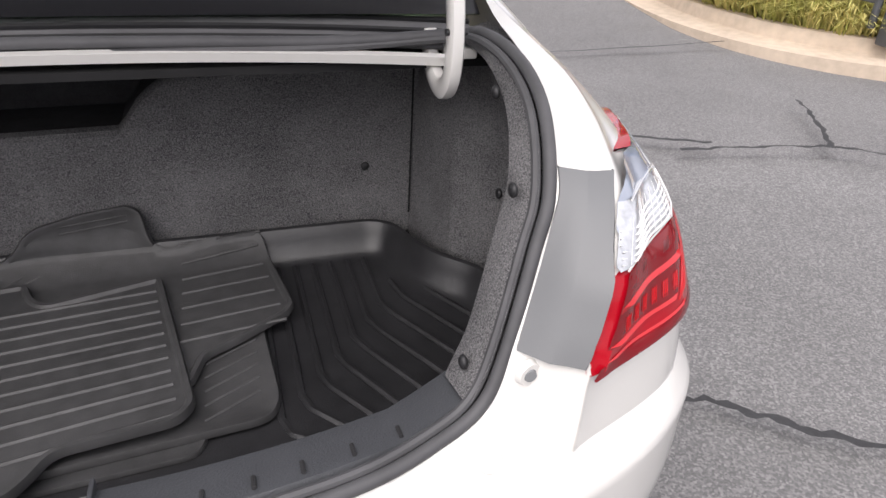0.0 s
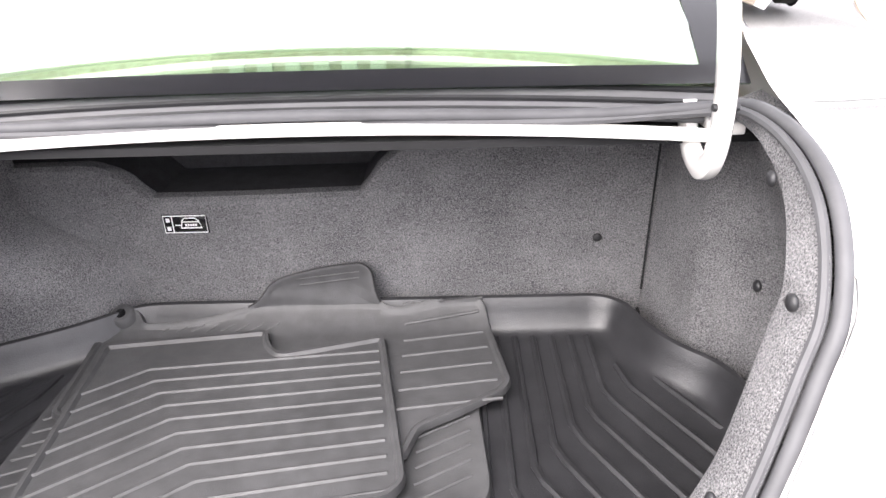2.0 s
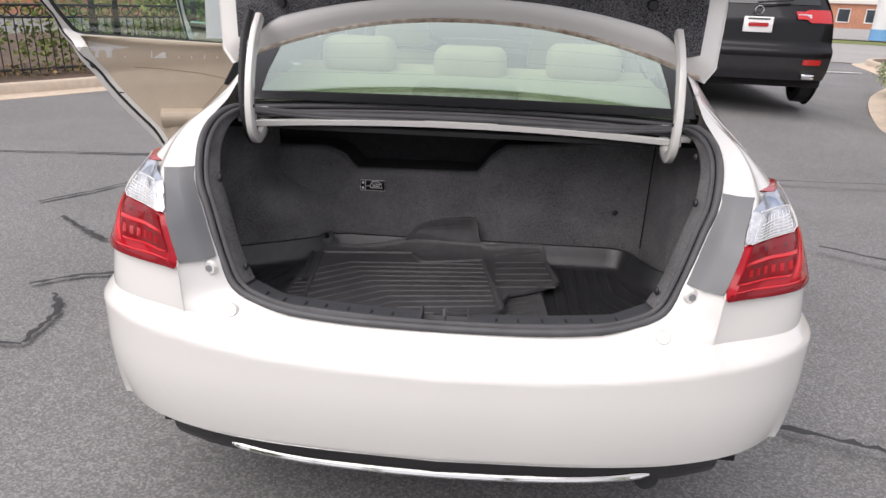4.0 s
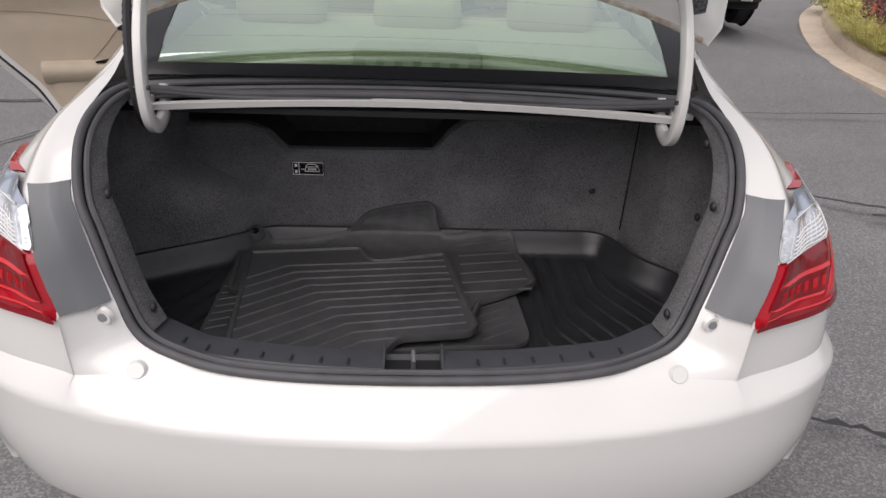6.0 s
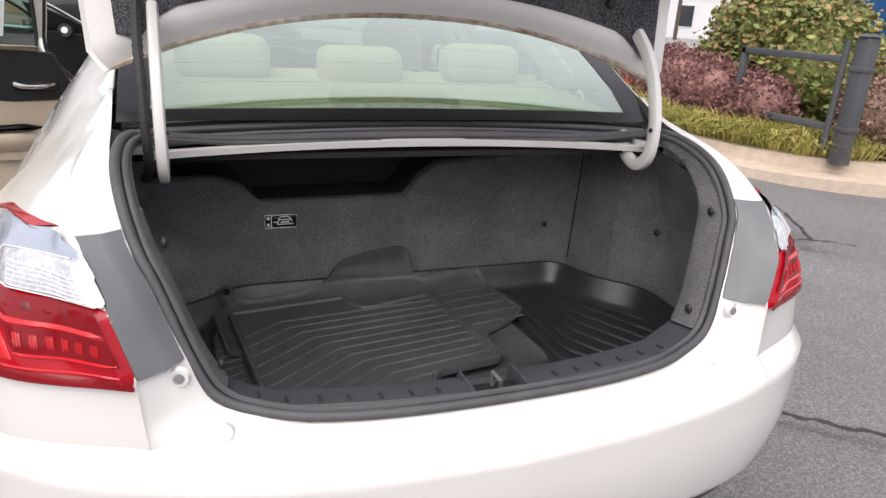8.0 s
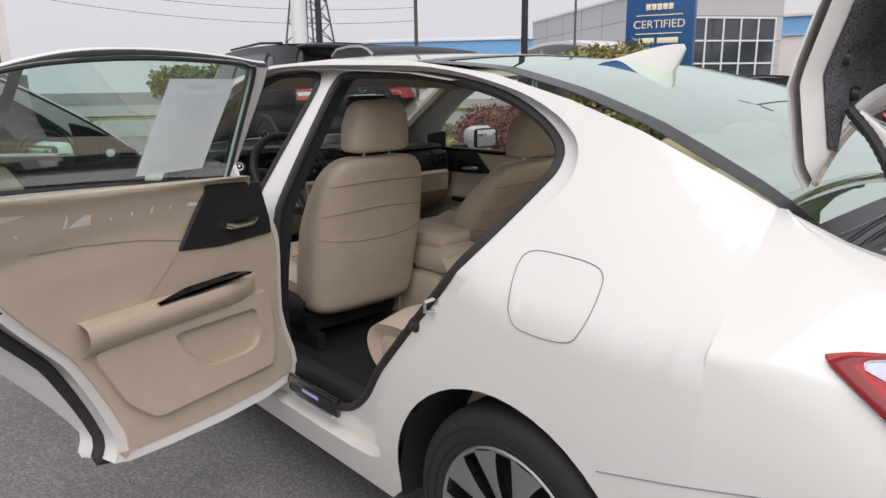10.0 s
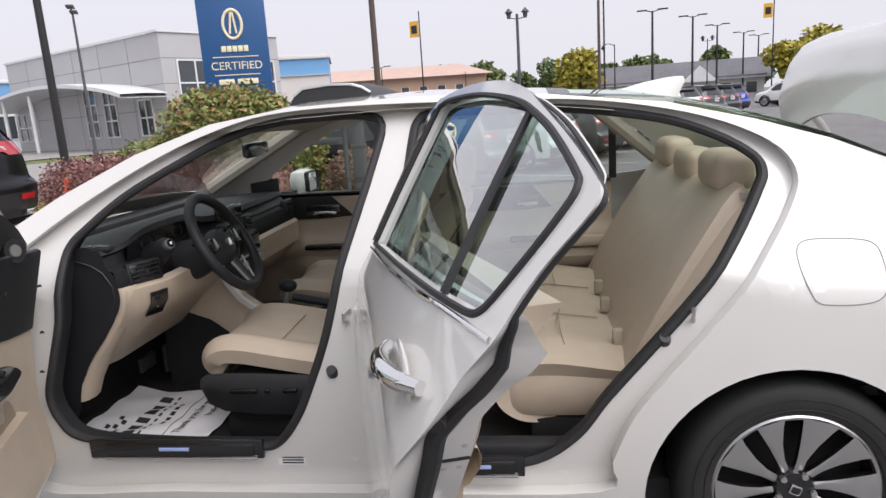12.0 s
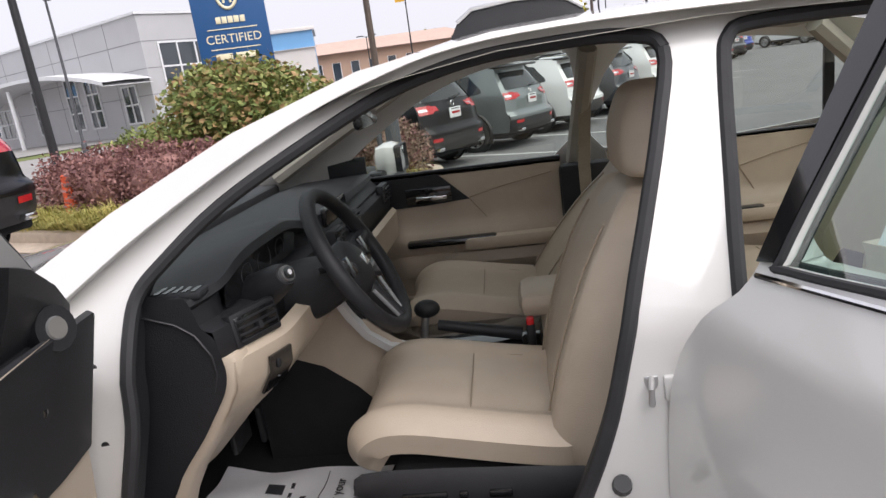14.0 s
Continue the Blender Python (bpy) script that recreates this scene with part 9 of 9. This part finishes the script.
block("showroom_wing", "blue and white showroom wing", (-16, 0, 0), (2, 8, 5.9), BLUEF, CANOPY, 0, 0, facing(52, 47, 218))
block("showroom_wing", "white lower wall of a showroom wing", (-16, -0.4, 0), (2, 0, 3.9), CANOPY, CANOPY, 1, 5, facing(52, 47, 218), roof=0.05)
block("showroom_wing", "showroom rear wing with a blue band", (-3, 0, 0), (2.2, 8, 6.3), BLUEF, PALEW, 0, 0, facing(56, 21, 195))
block("showroom_wing", "pale lower wall of a rear wing", (-3, -0.3, 0), (2.2, 0, 4.9), PALEW, PALEW, 0, 0, facing(56, 21, 195), roof=0.02)
tan = block("tan_building", "low tan commercial building with hipped roof", (-12, 0, 0), (12, 10, 5.4), TAN, TANR, 1, 10, facing(88, 19, 190))
part("hip_roof", rows_mesh([[Vector((-13, -1, 5.5)), Vector((13, -1, 5.5))], [Vector((-9, 5, 7.2)), Vector((9, 5, 7.2))], [Vector((-13, 11, 5.5)), Vector((13, 11, 5.5))]]), TANR, tan)
house = block("grey_house", "long house with grey shingled roof and white gables", (-11, 0, 0), (11, 8, 2.6), PALEW, SHINGLE, 1, 8, facing(82, -14, 172))
part("shingle_roof", rows_mesh([[Vector((-12, -0.6, 2.5)), Vector((12, -0.6, 2.5))], [Vector((-11.5, 4, 4.9)), Vector((11.5, 4, 4.9))], [Vector((-12, 8.6, 2.5)), Vector((12, 8.6, 2.5))]]), SHINGLE, house)
part("gable", rows_mesh([[Vector((2.0, -0.8, 2.4)), Vector((6.0, -0.8, 2.4))], [Vector((3.98, -0.8, 4.2)), Vector((4.02, -0.8, 4.2))]]), CANOPY, house)
block("low_building", "low brick building beyond a lawn", (-5, 0, 0), (5, 5, 2.0), BRICK, PALEW, 1, 5, facing(30, 58, 242), roof=0.4)


def ray_at(az, d, x0=-2.71, y0=2.13):
    return x0 + d * math.cos(radians(az)), y0 + d * math.sin(radians(az))


for az, d, h, r, mt, sd in ((5.6, 104, 7.4, 3.6, TREEL, 81), (3.2, 106, 7.8, 3.8, TREEL, 82), (0.4, 110, 6.4, 3.2, TREEL, 83), (-1.8, 106, 7.6, 3.4, TREEL, 84), (-4.4, 84, 7.2, 3.2, YELL, 85), (-6.8, 100, 6.0, 3.0, TREEL, 86), (-8.8, 104, 6.9, 3.6, TREEL, 87), (-10.6, 108, 6.2, 3.0, TREEL, 88), (-14.6, 100, 7.0, 2.6, TREEL, 89), (-17.4, 96, 5.0, 2.6, TREEL, 90), (-19.4, 84, 6.0, 3.2, YELL, 91), (-21.2, 80, 7.0, 3.6, YELL, 92), (-23.2, 84, 6.2, 3.4, YELL, 93), (-22.3, 92, 7.2, 3.6, TREEL, 94), (-25.2, 90, 5.2, 3.0, TREEL, 95)):
    x, y = ray_at(az, d)
    tree("yellowing autumn tree beyond the car park" if mt is YELL else "dark green tree beyond the car park", x, y, h, r, mt, sd)
for k in range(14):
    a = 54 + 1.25 * k
    x, y = 120 * math.cos(radians(a)), 120 * math.sin(radians(a))
    tree("dark green tree on the horizon", x, y, 4.2 + 1.5 * (k * 37 % 5) / 4, 4.6, TREEL, 110 + k, "horizon trees", 0.1, 900, 0.7)


# lamp poles
def lamp_pole(label, x, y, h, material, heads="twin", r=0.07, turn=0.0, group="car park lamps"):
    p = thing("lamp_pole", label, "street lamp", pose(x, y, 0, 0, 0, turn), group)
    part("shaft", tube([(0, 0, 0.5), (0, 0, h)], [r, r * 0.7], 12), material, p)
    part("base", tube([(0, 0, 0), (0, 0, 0.5), (0, 0, 0.55)], [r * 1.8, r * 1.7, r * 1.1], 12), material, p)
    if heads == "twin":
        part("bracket", tube([(0, -0.5, h + 0.05), (0, 0, h - 0.08), (0, 0.5, h + 0.05)], 0.035, 8), material, p)
        for s in (-1, 1):
            part("lamp_head", box((-0.16, s * 0.75 - 0.38, h + 0.03), (0.16, s * 0.75 + 0.38, h + 0.12), 0.03), material, p)
    elif heads == "lantern":
        part("bracket", tube([(0, -0.5, h - 0.2), (0, 0, h - 0.3), (0, 0.5, h - 0.2)], 0.03, 8), material, p)
        for s in (-1, 1):
            part("lantern", tube([(0, s * 0.5, h - 0.25), (0, s * 0.5, h + 0.05), (0, s * 0.5, h + 0.1), (0, s * 0.5, h + 0.35)], [0.10, 0.16, 0.26, 0.03], 12), material, p)
    elif heads == "hook":
        part("arm", tube(smooth_line([(0, 0, h - 0.1), (0, 0.5, h + 0.1), (0, 1.0, h)], 5), 0.03, 8), material, p)
        part("lantern", tube([(0, 1.0, h), (0, 1.0, h - 0.25), (0, 1.0, h - 0.4)], [0.05, 0.2, 0.12], 12), material, p)
    elif heads == "banner":
        part("banner", box((-0.02, 0.1, h * 0.78), (0.02, 0.9, h * 0.78 + 1.3)), YELLOW, p)
        part("banner_print", box((-0.025, 0.25, h * 0.78 + 0.3), (0.025, 0.75, h * 0.78 + 0.95)), POLEB, p)
    return p


lamp_pole("tall black round lamp pole in a planted island", 14.2, 14.2, 9.5, POLEB, "twin", 0.11)
x, y = ray_at(33.8, 34, -1.9, 2.57)
lamp_pole("slim grey lamp pole before a showroom", x, y, 6.6, GATEG, "twin", 0.07, 120)
lamp_pole("brown steel lamp pole in the car park", 23.5, 7.5, 9.5, POLEBR, "twin", 0.13)
lamp_pole("grey pole with double lanterns", 40.9, 2.3, 6.7, GATEG, "lantern", 0.12)
lamp_pole("brown slim car park pole", 51.2, -3.6, 10, POLEBR, "twin", 0.13)
for az, d in ((-10.1, 56), (-13.0, 63), (-14.7, 74), (-16.5, 87), (-17.5, 94)):
    x, y = ray_at(az, d)
    lamp_pole("black pole with twin flat lamp heads", x, y, 7.5, POLEB, "twin", 0.11, -12)
for az, d, h, hd in ((8.2, 60, 9.5, "banner"), (-18.5, 75, 10, "banner"), (-7.2, 66, 6.0, "hook"), (-14.0, 84, 7.0, "lantern"), (-19.9, 96, 6.4, "hook"), (-6.5, 48, 9.5, "none"), (11.6, 78, 6.2, "twin"), (4.8, 92, 5.8, "none")):
    x, y = ray_at(az, d)
    lamp_pole("slim dark car park pole", x, y, h, POLEB, hd, 0.07, -12)
x, y = ray_at(-21.2, 66)
small = thing("blue_sign", "small blue dealer sign with white emblem", "sign", pose(x, y, 0, 0, 0, -21))
part("panel", box((-0.1, -0.8, 1.5), (0.1, 0.8, 3.5), 0.02), SIGNB, small)
part("emblem", tube([(-0.12, 0.35 * math.cos(a), 2.75 + 0.4 * math.sin(a)) for a in np.linspace(0, 2 * math.pi, 25)], 0.06, 6), WHITEP, small)
part("name_bar", box((-0.12, -0.55, 1.85), (-0.09, 0.55, 2.1)), WHITEP, small)
part("leg", box((-0.08, -0.3, 0), (0.08, 0.3, 1.5)), GATEG, small)

# street edge behind the black vehicle: banner pole, lamp post, power tower and wires
f0 = lambda az, d: ray_at(az, d, 0, -1.45)
x, y = f0(62.5, 40)
wp = thing("banner_pole", "white pole with blue foot beside the street", "pole", pose(x, y, 0.15))
part("shaft", tube([(0, 0, 0.5), (0, 0, 11)], 0.42, 12), CANOPY, wp)
part("foot", tube([(0, 0, 0), (0, 0, 0.5)], 0.45, 12), BLUEF, wp)
x, y = f0(61.4, 36)
lamp_pole("black street lamp post on a lawn", x, y, 11, POLEB, "twin", 0.18)
x, y = f0(59.6, 95)
tw = thing("power_tower", "grey lattice power tower", "tower", pose(x, y, 0, 0, 0, 20))
for sx, sy in ((-1, -1), (1, -1), (1, 1), (-1, 1)):
    part("leg", tube([(sx * 3, sy * 3, 0), (sx * 0.6, sy * 0.6, 22)], 0.13, 5), GATEG, tw)
bm = bmesh.new()
for k in range(9):
    z0, z1 = 22 * k / 9, 22 * (k + 1) / 9
    a, b = 3 - 2.4 * k / 9, 3 - 2.4 * (k + 1) / 9
    for p, q in (((-a, -a, z0), (b, -b, z1)), ((a, -a, z0), (-b, -b, z1)), ((-a, -a, z0), (-b, b, z1)), ((-a, a, z0), (-b, -b, z1)), ((a, -a, z0), (b, b, z1)), ((-a, a, z0), (b, b, z1))):
        add_tube(bm, [p, q], 0.07, 4)
part("lattice", bm, GATEG, tw)
for z in (14, 18):
    part("arm", tube([(-7, 0, z), (0, 0, z + 1), (7, 0, z)], 0.15, 5), GATEG, tw)
wires = thing("overhead_wires", "thin black overhead power wires", "wires")
for k in range(5):
    a, b = f0(84, 62), f0(52, 62)
    h = 7.0 + 1.1 * k
    part("wire", tube([(a[0] + (b[0] - a[0]) * u, a[1] + (b[1] - a[1]) * u, h + 2.0 * (1 - u) - 4 * 1.2 * u * (1 - u)) for u in np.linspace(0, 1, 15)], 0.022, 4), POLEB, wires)
wp = thing("utility_pole", "wooden utility pole carrying wires", "pole", pose(*f0(52, 62), 0))
part("shaft", tube([(0, 0, 0), (0, 0, 13)], 0.16, 8), BARK, wp)
part("crossarm", box((-1.3, -0.06, 11.3), (1.3, 0.06, 11.5)), BARK, wp)
wp = thing("utility_pole", "wooden utility pole carrying wires", "pole", pose(*f0(84, 62), 0))
part("shaft", tube([(0, 0, 0), (0, 0, 14)], 0.16, 8), BARK, wp)
part("crossarm", box((-1.3, -0.06, 12.3), (1.3, 0.06, 12.5)), BARK, wp)

# tree belt and low buildings behind the camera
for k in range(27):
    a = 128 + 7.2 * k
    d = 58 + 9 * ((k * 29) % 7) / 6
    tree("dark green tree in a belt round the car park", d * math.cos(radians(a)), d * math.sin(radians(a)), 6.0 + 2.0 * ((k * 13) % 5) / 4, 4.4, TREEL, 200 + k, "tree belt", 0.05, 500, 1.1)
block("low_building", "long pale shop building across the car park", (-30, 0, 0), (30, 9, 5.5), PALEW, SHINGLE, 1, 12, facing(6, -52, 90))
block("low_building", "brick building behind the iron fence", (-18, 0, 0), (18, 9, 5.0), BRICK, SHINGLE, 1, 9, facing(-48, -6, 0))
